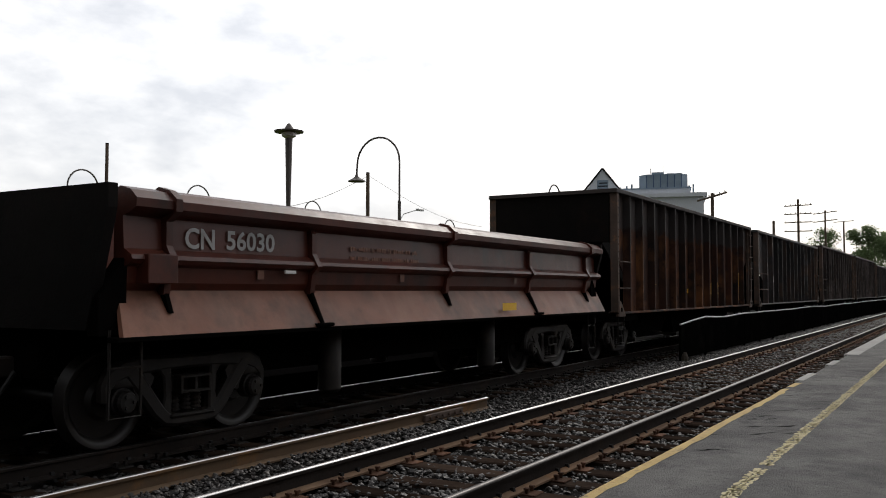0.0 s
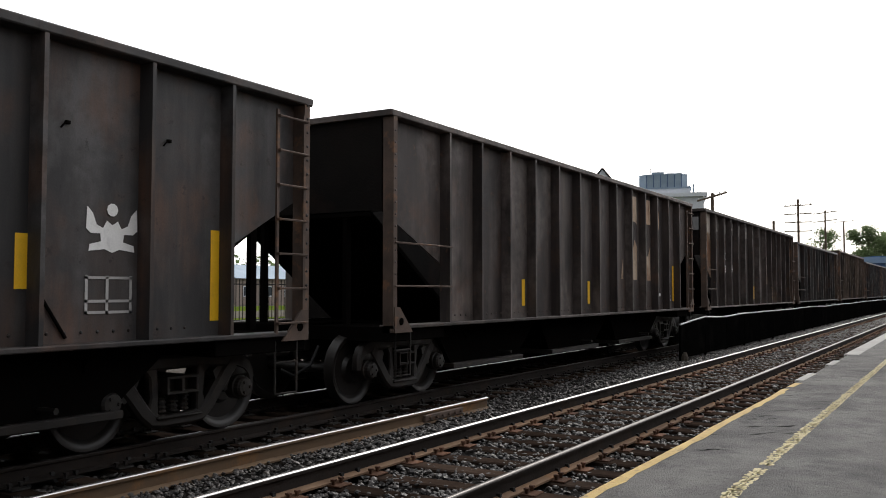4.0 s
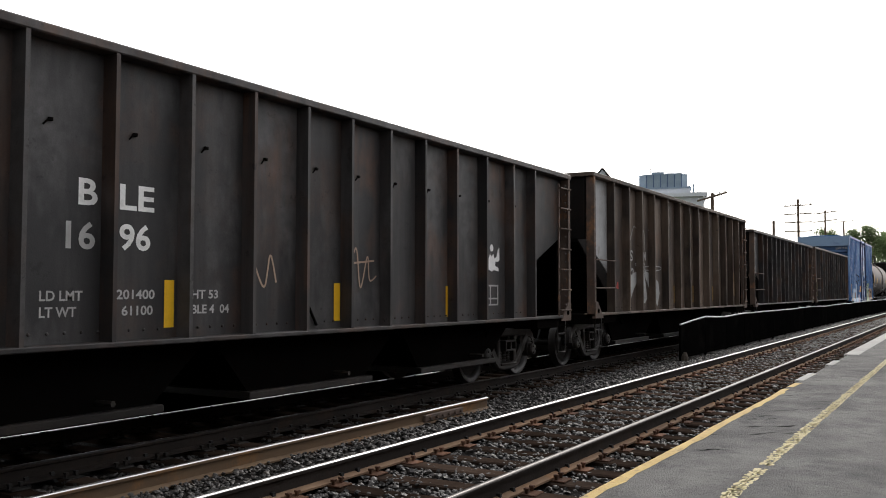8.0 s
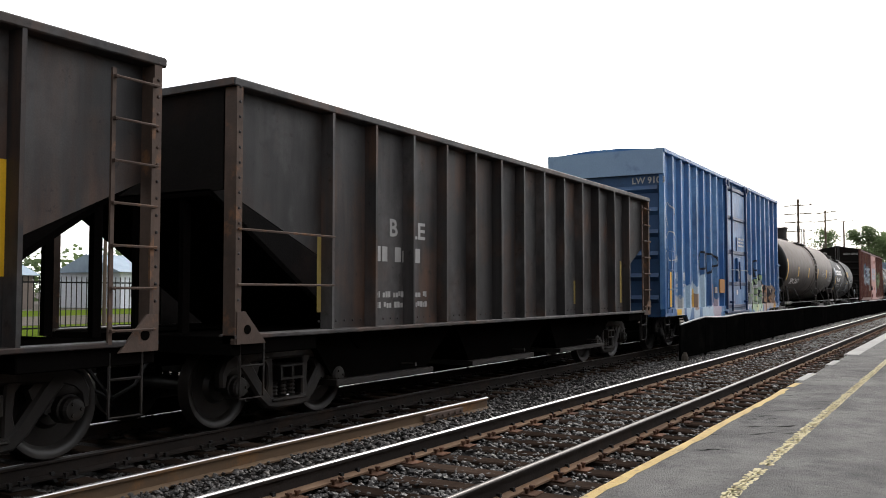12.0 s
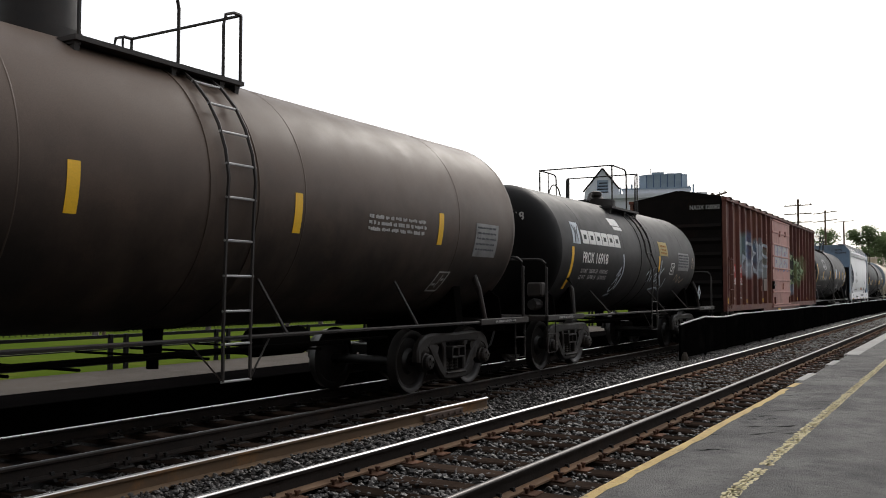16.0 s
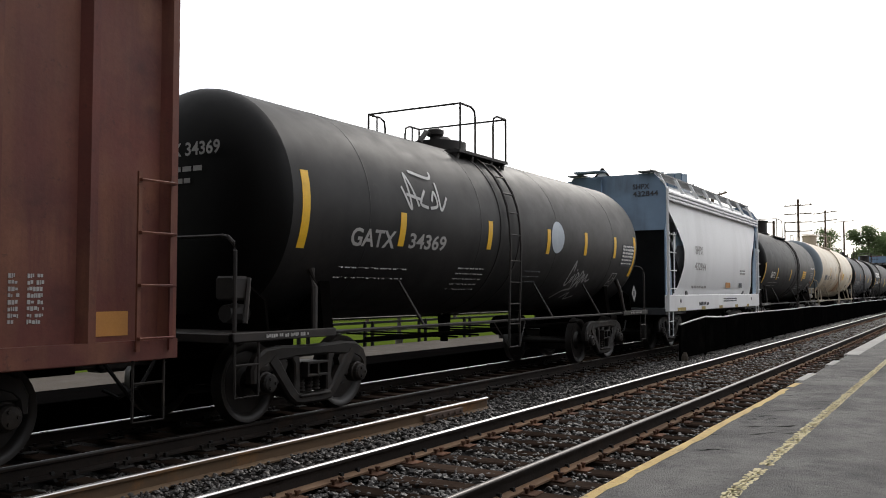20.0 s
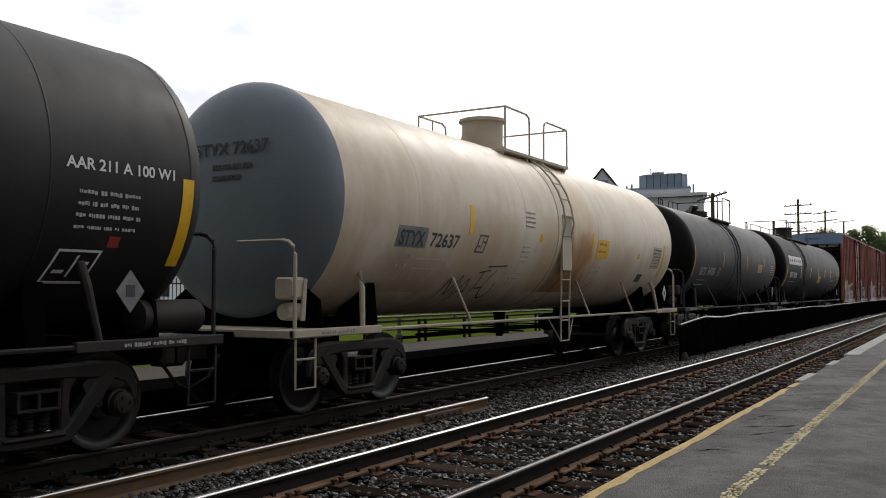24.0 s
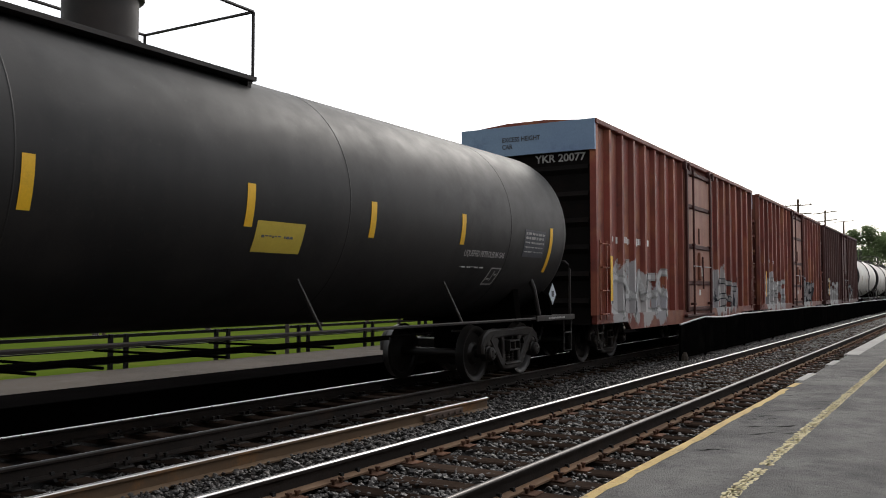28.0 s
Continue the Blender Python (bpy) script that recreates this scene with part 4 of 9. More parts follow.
# ---- poles, lamps and wires ----
def crook_lamp(x, y, top, group, r=0.58, turn=0):
    """A post bent over at the top into a wide hoop, with a bell shade."""
    ob = thing("crook_lamp", "dark crook-necked lamp post with a bell shade", "street lamp", group, (x, y, 0.1))
    ob.rotation_euler = (0, 0, radians(turn))
    zc = top - r - 0.1
    part("post", Shape().rod([(0, 0, 0), (0, 0, 1.0), (0, 0, zc * 0.78)], [0.06, 0.05, 0.045], 8), M["lamp_paint"], ob)
    hoop = [(0, 0, zc * 0.78)] + [(-r + r * math.cos(a), 0, zc + r * math.sin(a)) for a in (math.pi * k / 14 for k in range(15))] + [(-2 * r - 0.02, 0, zc - 0.28)]
    part("arm", Shape().rod(hoop, 0.028, 8), M["lamp_paint"], ob)
    part("shade", Shape().turn([(0.0, 0.03), (-0.08, 0.06), (-0.12, 0.12), (-0.2, 0.26), (-0.22, 0.26), (-0.2, 0.22), (-0.13, 0.1)], "z", (-2 * r - 0.02, 0, zc - 0.27), 16), M["lamp_paint"], ob, smooth=True)
    part("base", Shape().turn([(0, 0.11), (0.25, 0.1), (0.3, 0.07)], "z", (0, 0, 0), 10), M["lamp_paint"], ob)


crook_lamp(20.5, 13.6, 5.93, "lamps along the far platform", 0.73, -90)
for x in (31.9, 44, 56):
    crook_lamp(x, 13.6, 5.65, "lamps along the far platform")
for x in (19.1, 24.1, 30.8, 42.7):
    crook_lamp(x, 24.6, 5.5, "lamps along the path")


def disc_lamp(x, y, top):
    ob = thing("disc_lamp", "tapered dark lamp post with a flat round hood", "street lamp", at=(x, y, 0.1))
    t = top - 0.1
    part("post", Shape().rod([(0, 0, 0), (0, 0, t - 1.9), (0, 0, t - 0.3)], [0.05, 0.05, 0.085], 10), M["lamp_paint"], ob)
    part("lantern", Shape().turn([(-0.32, 0.06), (-0.26, 0.16), (-0.18, 0.17), (-0.16, 0.1)], "z", (0, 0, t), 14), M["lamp_glass"], ob)
    part("hood", Shape().turn([(-0.17, 0.33), (-0.14, 0.34), (-0.1, 0.12), (0.02, 0.04), (0.05, 0.0)], "z", (0, 0, t), 18), M["lamp_paint"], ob)


disc_lamp(15.4, 13.25, 5.35)


def timber_post(x, y, top, r=0.12):
    ob = thing("timber_post", "plain brown timber pole", "pole", at=(x, y, 0))
    part("post", Shape().rod([(0, 0, -0.2), (0, 0, top)], [r * 1.15, r], 10), M["wood_pole"], ob)
    part("cap", Shape().turn([(0, r * 1.05), (0.03, r)], "z", (0, 0, top), 10), M["iron_black"], ob)


timber_post(18.95, 24.0, 6.35, 0.055)
timber_post(34.2, 24.5, 7.2, 0.085)


def utility_pole(x, y, top, arms, width=2.4, tilt=0.0):
    ob = thing("utility_pole", "wooden utility pole with cross arms", "utility pole", "poles along the line", (x, y, 0))
    part("post", Shape().rod([(0, 0, -0.2), (0, 0, top)], [0.16, 0.11], 10), M["wood_pole"], ob)
    for z in arms:
        arm = part("cross_arm", Shape().box(-0.06, 0.06, -width / 2, width / 2, -0.05, 0.05), M["wood_pole"], ob)
        arm.matrix_basis = pose(-0.1, 0, z, tilt, 0, -32)
        for k in range(6):
            yy = -width / 2 + 0.15 + k * (width - 0.3) / 5
            part("insulator", Shape().turn([(0.05, 0.03), (0.12, 0.05), (0.18, 0.02)], "z", (0, yy, 0), 6), M["lamp_glass"], arm)


utility_pole(94.6, 14.5, 10.85, (10.2, 9.35, 8.5, 7.6), 3.4, 2)
utility_pole(114.4, 14.5, 11.3, (11.0, 10.0), 3.4, -2)
utility_pole(133.0, 14.5, 11.25, (11.2,), 3.2)
utility_pole(59.6, 14.5, 8.1, (7.85,), 2.7, -7)
utility_pole(81.3, 14.5, 7.75, ())


def cobra_lamp(x, y, top):
    ob = thing("road_lamp", "grey road lamp on a curved arm", "street lamp", at=(x, y, 0))
    part("post", Shape().rod([(0, 0, 0), (0, 0, top - 1.2)], [0.1, 0.06], 8), M["galvanised"], ob)
    part("arm", Shape().rod([(0, 0, top - 1.2), (0.5, -0.3, top - 0.4), (1.6, -0.9, top)], 0.04), M["galvanised"], ob)
    part("head", Shape().box(1.5, 2.4, -1.1, -0.8, top - 0.08, top + 0.1, 0.03), M["galvanised"], ob)


cobra_lamp(60.8, 40.5, 8.4)
wire = Shape()
for a, b in (((41.9, 30, 8.3), (24.0, 24, 4.4)), ((34.2, 24.5, 7.1), (56, 30, 6.2))):
    a, b = Vector(a), Vector(b)
    wire.rod([a.lerp(b, k / 8) - Vector((0, 0, 0.5 * math.sin(math.pi * k / 8))) for k in range(9)], 0.012, 4)
tagged(part("overhead_wire", wire, M["iron_black"]), "thin dark overhead wires between poles", "wire")


# ---- the pale building beyond the line ----
def tower_building():
    ob = thing("hotel_building", "pale building with a cornice and grey rooftop plant rooms", "building")
    az = math.degrees(math.atan2(45, 152))
    ob.matrix_basis = pose(152, 45, 0, 0, 0, az - 90)
    W = part("wall", box(-12.4, 6.4, 0, 14, 0, 18.0), M["wall_pale"], ob)
    part("cornice", box(-12.6, 6.95, -0.5, 14.4, 18.0, 18.7), M["wall_pale"], ob)
    part("parapet", box(-7.4, 4.2, 1.0, 14, 18.7, 19.6), M["wall_pale"], ob)
    part("plant_room", Shape().prism([(-4.6, 3.2), (-3.4, 1.5), (2.8, 1.5), (3.8, 3), (3.8, 10), (-4.6, 10)], "z", 19.6, 22.3), M["wall_grey"], ob)
    part("plant_room", Shape().box(-2.4, -0.2, 2.2, 8, 22.3, 22.75), M["wall_grey"], ob)
    part("plant_room", Shape().box(0.2, 2.9, 3, 8, 22.3, 22.6), M["wall_pale"], ob)
    for k in range(6):
        part("cladding_rib", box(-3.3 + k * 1.2, -3.2 + k * 1.2, 1.42, 1.5, 19.7, 22.2), M["awning_blue"], ob)
    part("coping", box(-7.6, 4.4, 0.85, 14, 19.6, 19.85), M["wall_grey"], ob)
    part("aerial", Shape().rod([(-0.4, 4, 22.7), (-0.4, 4, 24.3)], 0.05, 5), M["iron_black"], ob)
    part("aerial", Shape().rod([(-2.6, 4, 22.7), (-2.6, 4, 23.7)], 0.05, 5), M["iron_black"], ob)
    for a_, b_ in (((-14.5, 19.5), (-11.0, 23.75)), ((-11.0, 23.75), (-8.0, 19.9))):
        part("verge", Shape().rod([(a_[0], 1.9, a_[1]), (b_[0], 1.9, b_[1])], 0.16, 6), M["iron_black"], ob)
    for k in range(4):
        part("louvre", box(-12.2 + k * 0.2, -10.0 - k * 0.05, 1.9, 2.0, 19.3 + k * 0.55, 19.5 + k * 0.55), M["iron_black"], ob)
    part("awning", Shape().prism([(-0.6, 14.4), (-0.05, 15.3), (-0.05, 14.4)], "x", -1.5, 1.5), M["awning_blue"], ob)
    for i, x in enumerate((-8, -6.9, -6.0, 3.9, 4.6)):
        part("vent", box(x, x + 0.3, 2, 2.4, 18.9, 20.2 + 0.25 * (i % 3)), M["wall_grey"], ob)
    for k in range(5):
        for z in (2.5, 6.5, 10.5):
            w_ = part("window", box(-8.6 + k * 3.3, -7.0 + k * 3.3, -0.06, 0.1, z, z + 2), M["wall_grey"], ob)
            part("pane", box(-8.5 + k * 3.3, -7.1 + k * 3.3, -0.09, -0.05, z + 0.1, z + 1.9), M["window_glass"], w_)
    part("gable", Shape().prism([(-14.4, 17.0), (-8.2, 17.0), (-8.2, 20.0), (-11.0, 23.6), (-14.2, 19.6)], "y", 2, 8), M["wall_pale"], ob)
    part("gable_louvre", box(-12.0, -10.0, 1.93, 2.02, 19.4, 21.6), M["wall_grey"], ob)
    part("wing", box(-14.2, -8.7, 2.3, 12, 0, 17.0), M["wall_pale"], ob)


tower_building()

# ---- the train ----
TRAIN_Y = 8.085
SIDE = 1.57      # from the track's middle to the face of a car


def way(t):
    """How far the train has come by t seconds."""
    return 10.05 * t + 0.0075 * t * t


CARS = []


def car_empty(name, label, category, left, right, group="cars of the train"):
    """An empty at the car's middle on the rail top; left and right are its ends along the train."""
    u = (left + right) / 2
    ob = thing(name, label, category, group)
    ob.matrix_basis = pose(u, TRAIN_Y, 0)
    CARS.append((ob, u))
    return ob, right - left


WHEELS = []


def beam(s, path, y0, y1, width, c=0.018):
    """A cast bar with eased edges along a path in x and z; width may change from point to point."""
    rings = []
    for i, (x, z) in enumerate(path):
        p, q = path[max(0, i - 1)], path[min(len(path) - 1, i + 1)]
        l = math.hypot(q[0] - p[0], q[1] - p[1])
        nx, nz = -(q[1] - p[1]) / l, (q[0] - p[0]) / l
        w = (width[i] if isinstance(width, (list, tuple)) else width) / 2
        ring = [(-w + c, y0), (w - c, y0), (w, y0 + c), (w, y1 - c), (w - c, y1), (-w + c, y1), (-w, y1 - c), (-w, y0 + c)]
        rings.append([(x + nx * k, y, z + nz * k) for k, y in ring])
    return s.loft(rings)


def truck_meshes():
    d = {}
    s = Shape()
    # arched top member, slanting struts down to the spring seat, columns and the jaws over the axle boxes
    arch = [(1.07, 0.46), (1.06, 0.6), (0.99, 0.7), (0.86, 0.76), (0.62, 0.785), (0.35, 0.79), (0.0, 0.79)]
    wide = [0.09, 0.13, 0.17, 0.19, 0.18, 0.15, 0.14]
    beam(s, [(-x, z) for x, z in arch] + arch[-2::-1], 0.0, 0.13, wide + wide[-2::-1], 0.03)
    strut = [(0.78, 0.73), (0.68, 0.62), (0.56, 0.47), (0.44, 0.32), (0.33, 0.225), (0.2, 0.2), (0.0, 0.195)]
    thick = [0.18, 0.18, 0.165, 0.16, 0.15, 0.13, 0.12]
    beam(s, [(-x, z) for x, z in strut] + strut[-2::-1], -0.005, 0.125, thick + thick[-2::-1], 0.03)
    for k in (-1, 1):
        beam(s, [(k * 0.36, 0.76), (k * 0.32, 0.66), (k * 0.305, 0.45), (k * 0.33, 0.24)], 0.012, 0.118, [0.18, 0.11, 0.1, 0.15])
        s.box(k * 0.89 - 0.16, k * 0.89 + 0.16, 0.01, 0.12, 0.575, 0.7, 0.02)
        beam(s, [(k * 0.69, 0.62), (k * 0.7, 0.44)], 0.02, 0.11, 0.06)
        s.prism([(k * 1.0, 0.6), (k * 0.97, 0.72), (k * 0.62, 0.77), (k * 0.49, 0.66), (k * 0.56, 0.5), (k * 0.68, 0.42), (k * 0.76, 0.58)], "y", 0.02, 0.11)
    s.box(-0.3, 0.3, -0.035, 0.15, 0.225, 0.262, 0.012)
    d["side_frame"] = s.mesh("side_frame", True)
    d["side_frame"].materials.append(M["truck_iron"])
    sp = Shape()
    ripple = [(0.28, 0.02)]
    for q in range(5):
        z = 0.285 + q * 0.045
        ripple += [(z, 0.043), (z + 0.012, 0.058), (z + 0.026, 0.058), (z + 0.036, 0.043)]
    sp.turn(ripple + [(0.515, 0.02)], "z", (0, 0.05, 0), 10)
    d["spring"] = sp.mesh("spring")
    d["spring"].materials.append(M["truck_iron"])
    bo = Shape().box(-0.22, 0.22, -1.0, 1.0, 0.52, 0.68, 0.02)
    for k in (-1, 1):
        # the hollow bolster end with its two square windows
        ya, yb = sorted((k * 1.0, k * 1.12))
        for z in (0.5, 0.655):
            bo.box(-0.21, 0.21, ya, yb, z, z + 0.03, 0.006)
        for x in (-0.195, 0.0, 0.195):
            bo.box(x - 0.016, x + 0.016, ya, yb, 0.52, 0.67, 0.005)
    bo.turn([(0.62, 0.2), (0.84, 0.18)], "z", (0, 0, 0), 14)
    bo.box(-0.25, 0.25, -0.8, 0.8, 0.24, 0.32).box(-0.4, -0.32, -0.72, 0.72, 0.28, 0.5).box(0.32, 0.4, -0.72, 0.72, 0.28, 0.5)
    d["bolster"] = bo.mesh("bolster")
    d["bolster"].materials.append(M["truck_iron"])
    w = Shape()
    for k in (-1, 1):
        prof = [(-0.045, 0.0), (-0.045, 0.16), (0.01, 0.2), (0.02, 0.36), (-0.03, 0.39), (-0.055, 0.43), (-0.055, 0.47), (0.045, 0.485), (0.075, 0.5), (0.085, 0.47),
                (0.08, 0.4), (0.045, 0.37), (0.055, 0.2), (0.07, 0.16), (0.07, 0.0)]
        w.turn([(q * -k, r_) for q, r_ in prof], "y", (0, k * 0.755, 0), 36)
    w.turn([(-1.0, 0.075), (1.0, 0.075)], "y", (0, 0, 0), 12)
    d["wheelset"] = w.mesh("wheelset", True)
    d["wheelset"].materials.append(M["wheel_iron"])
    c = Shape().turn([(-1.15, 0.05), (-1.145, 0.095), (-1.12, 0.115), (-1.07, 0.12), (-1.06, 0.135), (-0.95, 0.135)], "y", (0, 0, 0), 18)
    for k in range(3):
        a = k * 2.094
        c.turn([(-1.165, 0.018), (-1.12, 0.018)], "y", (0.06 * math.cos(a), 0, 0.06 * math.sin(a)), 6)
    d["bearing"] = c.mesh("bearing")
    d["bearing"].materials.append(M["truck_iron"])
    t = Shape()
    for k in (-1, 1):
        t.turn([(-0.052 * -k, 0.4715), (0.04 * -k, 0.486)], "y", (0, k * 0.755, 0), 36, False)
    d["tread"] = t.mesh("tread", True)
    d["tread"].materials.append(M["tread"])
    return d


TRUCK = truck_meshes()
AXLE_Z = 0.484


def add_truck(car, x):
    tr = part("truck", TRUCK["bolster"], None, car)
    tr.location = (x, 0, 0)
    for k in (-1, 1):
        a = part("side_frame", TRUCK["side_frame"], None, tr)
        a.matrix_basis = pose(0, -1.06, 0.03) if k < 0 else pose(0, 1.06, 0.03, 0, 0, 180)
        for q in (-0.15, 0.0, 0.15):
            b = part("spring", TRUCK["spring"], None, tr)
            b.matrix_basis = pose(q, k * 1.0, 0.02)
    for k in (-1, 1):
        w = part("wheelset", TRUCK["wheelset"], None, tr)
        w.location = (k * 0.89, 0, AXLE_Z)
        WHEELS.append((w, k * 0.89))
        if k:
            b = part("bearing", TRUCK["bearing"], None, tr)
            b.location = (k * 0.89, 0, AXLE_Z)
    return tr


def running_gear(car, length, inset, sill=True, m=None):
    """Trucks, couplers and the middle sill."""
    m = m or M["grime_shade"]
    for k in (-1, 1):
        near = inset if not isinstance(inset, tuple) else inset[0] if k < 0 else inset[1]
        add_truck(car, k * (length / 2 - near))
        e = k * length / 2
        c = Shape().box(min(e - k * 0.5, e + k * 0.42), max(e - k * 0.5, e + k * 0.42), -0.09, 0.09, 0.72, 0.92, 0.02)
        c.box(min(e + k * 0.38, e + k * 0.62), max(e + k * 0.38, e + k * 0.62), -0.16, 0.13, 0.68, 0.98, 0.04)
        part("coupler", c, M["truck_iron"], car)
        hose = [(e + k * 0.1, -0.4, 0.8), (e + k * 0.3, -0.42, 0.55), (e + k * 0.5, -0.3, 0.42), (e + k * 0.58, -0.15, 0.5)]
        part("air_hose", Shape().rod(hose, 0.022), M["iron_black"], car)
    if sill:
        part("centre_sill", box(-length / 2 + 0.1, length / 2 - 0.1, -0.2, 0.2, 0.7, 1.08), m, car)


def ladder(car, x0, x1, y, z0, z1, rungs, m, r=0.013, name="ladder", label=""):
    """Rungs between two stiles, flat against a side."""
    s = Shape()
    for x in (x0, x1):
        s.box(x - 0.02, x + 0.02, y - 0.012, y + 0.012, z0, z1)
    for i in range(rungs):
        z = z0 + 0.12 + (z1 - z0 - 0.2) * i / max(1, rungs - 1)
        s.rod([(x0 - 0.02, y - 0.05, z), (x1 + 0.02, y - 0.05, z)], r, 5)
        s.box(x0 - 0.015, x0 + 0.015, y - 0.055, y, z - 0.015, z + 0.015)
        s.box(x1 - 0.015, x1 + 0.015, y - 0.055, y, z - 0.015, z + 0.015)
    return part(name, s, m, car, label)


def step_iron(car, x, y, w=0.36, z0=0.42, z1=1.0, m=None):
    s = Shape().rod([(x - w / 2, y, z1), (x - w / 2, y, z0), (x + w / 2, y, z0), (x + w / 2, y, z1)], 0.016, 5)
    s.rod([(x - w / 2, y, (z0 + z1) / 2 + 0.05), (x + w / 2, y, (z0 + z1) / 2 + 0.05)], 0.014, 5)
    return part("step", s, m or M["truck_iron"], car)


def text_mesh(text, size, width=None, bold=0.022):
    cu = bpy.data.curves.new("text", "FONT")
    cu.offset = bold
    cu.body, cu.size, cu.extrude, cu.resolution_u = text, 1.0, 0.0, 3
    ob = bpy.data.objects.new("text", cu)
    me = bpy.data.meshes.new_from_object(ob)
    bpy.data.objects.remove(ob)
    co = np.array([v.co for v in me.vertices])
    lo, hi = co.min(0), co.max(0)
    sz = size / 0.70
    sx_ = (width / (hi[0] - lo[0])) if width else sz
    return me, [((p[0] - lo[0]) * sx_, p[1] * sz) for p in co]


def lettering(car, text, x, z, size, m, y=-SIDE - 0.004, width=None, wrap=None, end=False, name="lettering", bold=0.022):
    """Painted letters on a side (or an end). x, z: lower left corner; wrap: (radius, height of axis) of a tank."""
    me, co = text_mesh(text, size, width, bold)
    for v, (a, b) in zip(me.vertices, co):
        if wrap:
            R, zc = wrap
            dz = min(R * 0.98, max(-R * 0.98, z + b - zc))
            v.co = (x + a, -math.sqrt(R * R - dz * dz) - 0.006, z + b)
        elif end:
            v.co = (x, y - a, z + b)
        else:
            v.co = (x + a, y(z + b) if callable(y) else y, z + b)
    me.materials.clear()
    if size < 0.15:
        return part(name, me, m, car)
    # large letters are parts of their own
    root = list(range(len(me.vertices)))

    def find(i):
        while root[i] != i:
            root[i] = root[root[i]]
            i = root[i]
        return i
    for p in me.polygons:
        for i in p.vertices[1:]:
            root[find(i)] = find(p.vertices[0])
    faces = {}
    for p in me.polygons:
        faces.setdefault(find(p.vertices[0]), []).append(tuple(p.vertices))
    for group in faces.values():
        used = sorted({i for f in group for i in f})
        at = {i: k for k, i in enumerate(used)}
        part("letter", Shape().add([me.vertices[i].co for i in used], [tuple(at[i] for i in f) for f in group]), m, car)
    bpy.data.meshes.remove(me)


def patch(car, x0, x1, z0, z1, m, y=-SIDE - 0.004, wrap=None, name="marking", label="", lean=0.0):
    """A thin painted or stuck-on plate on a side."""
    s = Shape()
    n = 6 if wrap else 1
    v, f = [], []
    for i in range(n + 1):
        z = z0 + (z1 - z0) * i / n
        yy = y
        if wrap:
            R, zc = wrap
            dz = z - zc
            yy = -math.sqrt(max(0.01, R * R - dz * dz)) - 0.005
        o = lean * (z - z0)
        v += [(x0 + o, yy, z), (x1 + o, yy, z), (x1 + o, yy + 0.004, z), (x0 + o, yy + 0.004, z)]
    s.loft([v[i * 4:i * 4 + 4] for i in range(n + 1)])
    return part(name, s, m, car, label)


def bars(car, x, z, rows, m, w=0.9, h=0.045, gap=0.085, wrap=None, y=-SIDE - 0.004, seed=1, name="small_print"):
    """Lines of writing too small to read."""
    r = random.Random(seed)
    s = Shape()
    for i in range(rows):
        zz = z - i * gap
        yy = y
        if wrap:
            R, zc = wrap
            yy = -math.sqrt(max(0.01, R * R - (zz - zc) ** 2)) - 0.008
        q = 0.0
        while q < w - h * 0.5:
            for _ in range(r.randint(2, 6)):
                l = h * r.choice((0.3, 0.6, 0.6, 0.75))
                if q + l > w:
                    break
                s.box(x + q, x + q + l, yy - 0.002, yy + 0.003, zz + h * r.choice((0, 0, 0.2)), zz + h * r.choice((0.8, 1, 1)))
                q += l + h * 0.2
            q += h * 0.7
    return part(name, s, m, car)


def scrawl(car, pts, m, width=0.03, y=-SIDE - 0.006, wrap=None, name="graffiti", label=""):
    """Sprayed strokes: flat ribbons through the points (x, z), smoothed."""
    s = Shape()
    for turn_, line in enumerate(pts):
        sm = []
        k = len(line)
        for i in range(k - 1):
            p0, p1, p2, p3 = line[max(0, i - 1)], line[i], line[i + 1], line[min(k - 1, i + 2)]
            for q in range(12):
                t = q / 12
                sm.append(tuple(0.5 * (2 * b + (c - a) * t + (2 * a - 5 * b + 4 * c - d) * t * t + (3 * b - a - 3 * c + d) * t ** 3) for a, b, c, d in zip(p0, p1, p2, p3)))
        sm.append(line[-1])
        v, f = [], []
        for i, (x, z) in enumerate(sm):
            a, b = sm[max(0, i - 1)], sm[min(len(sm) - 1, i + 1)]
            dx, dz = b[0] - a[0], b[1] - a[1]
            l = math.hypot(dx, dz) or 1
            nx, nz = -dz / l * width / 2, dx / l * width / 2
            for px, pz in ((x + nx, z + nz), (x - nx, z - nz)):
                yy = y(px) if callable(y) else y
                if wrap:
                    R, zc = wrap
                    yy = -math.sqrt(max(0.01, R * R - (pz - zc) ** 2)) - 0.006
                v.append((px, yy - 0.00003 * i - 0.0012 * turn_, pz))
            if i:
                f.append((2 * i - 2, 2 * i, 2 * i + 1, 2 * i - 1))
        if width > 0.1:
            # round ends
            for e, (x, z), q in ((0, sm[0], sm[1]), (len(sm) - 1, sm[-1], sm[-2])):
                turn0 = math.atan2(z - q[1], x - q[0]) - math.pi / 2
                k0 = len(v)
                v += [(x + width / 2 * math.cos(turn0 + math.pi * j / 8), v[2 * e][1], z + width / 2 * math.sin(turn0 + math.pi * j / 8)) for j in range(9)]
                f.append(tuple(range(k0, k0 + 9)))
        s.add(v, f)
    return part(name, s, m, car, label)


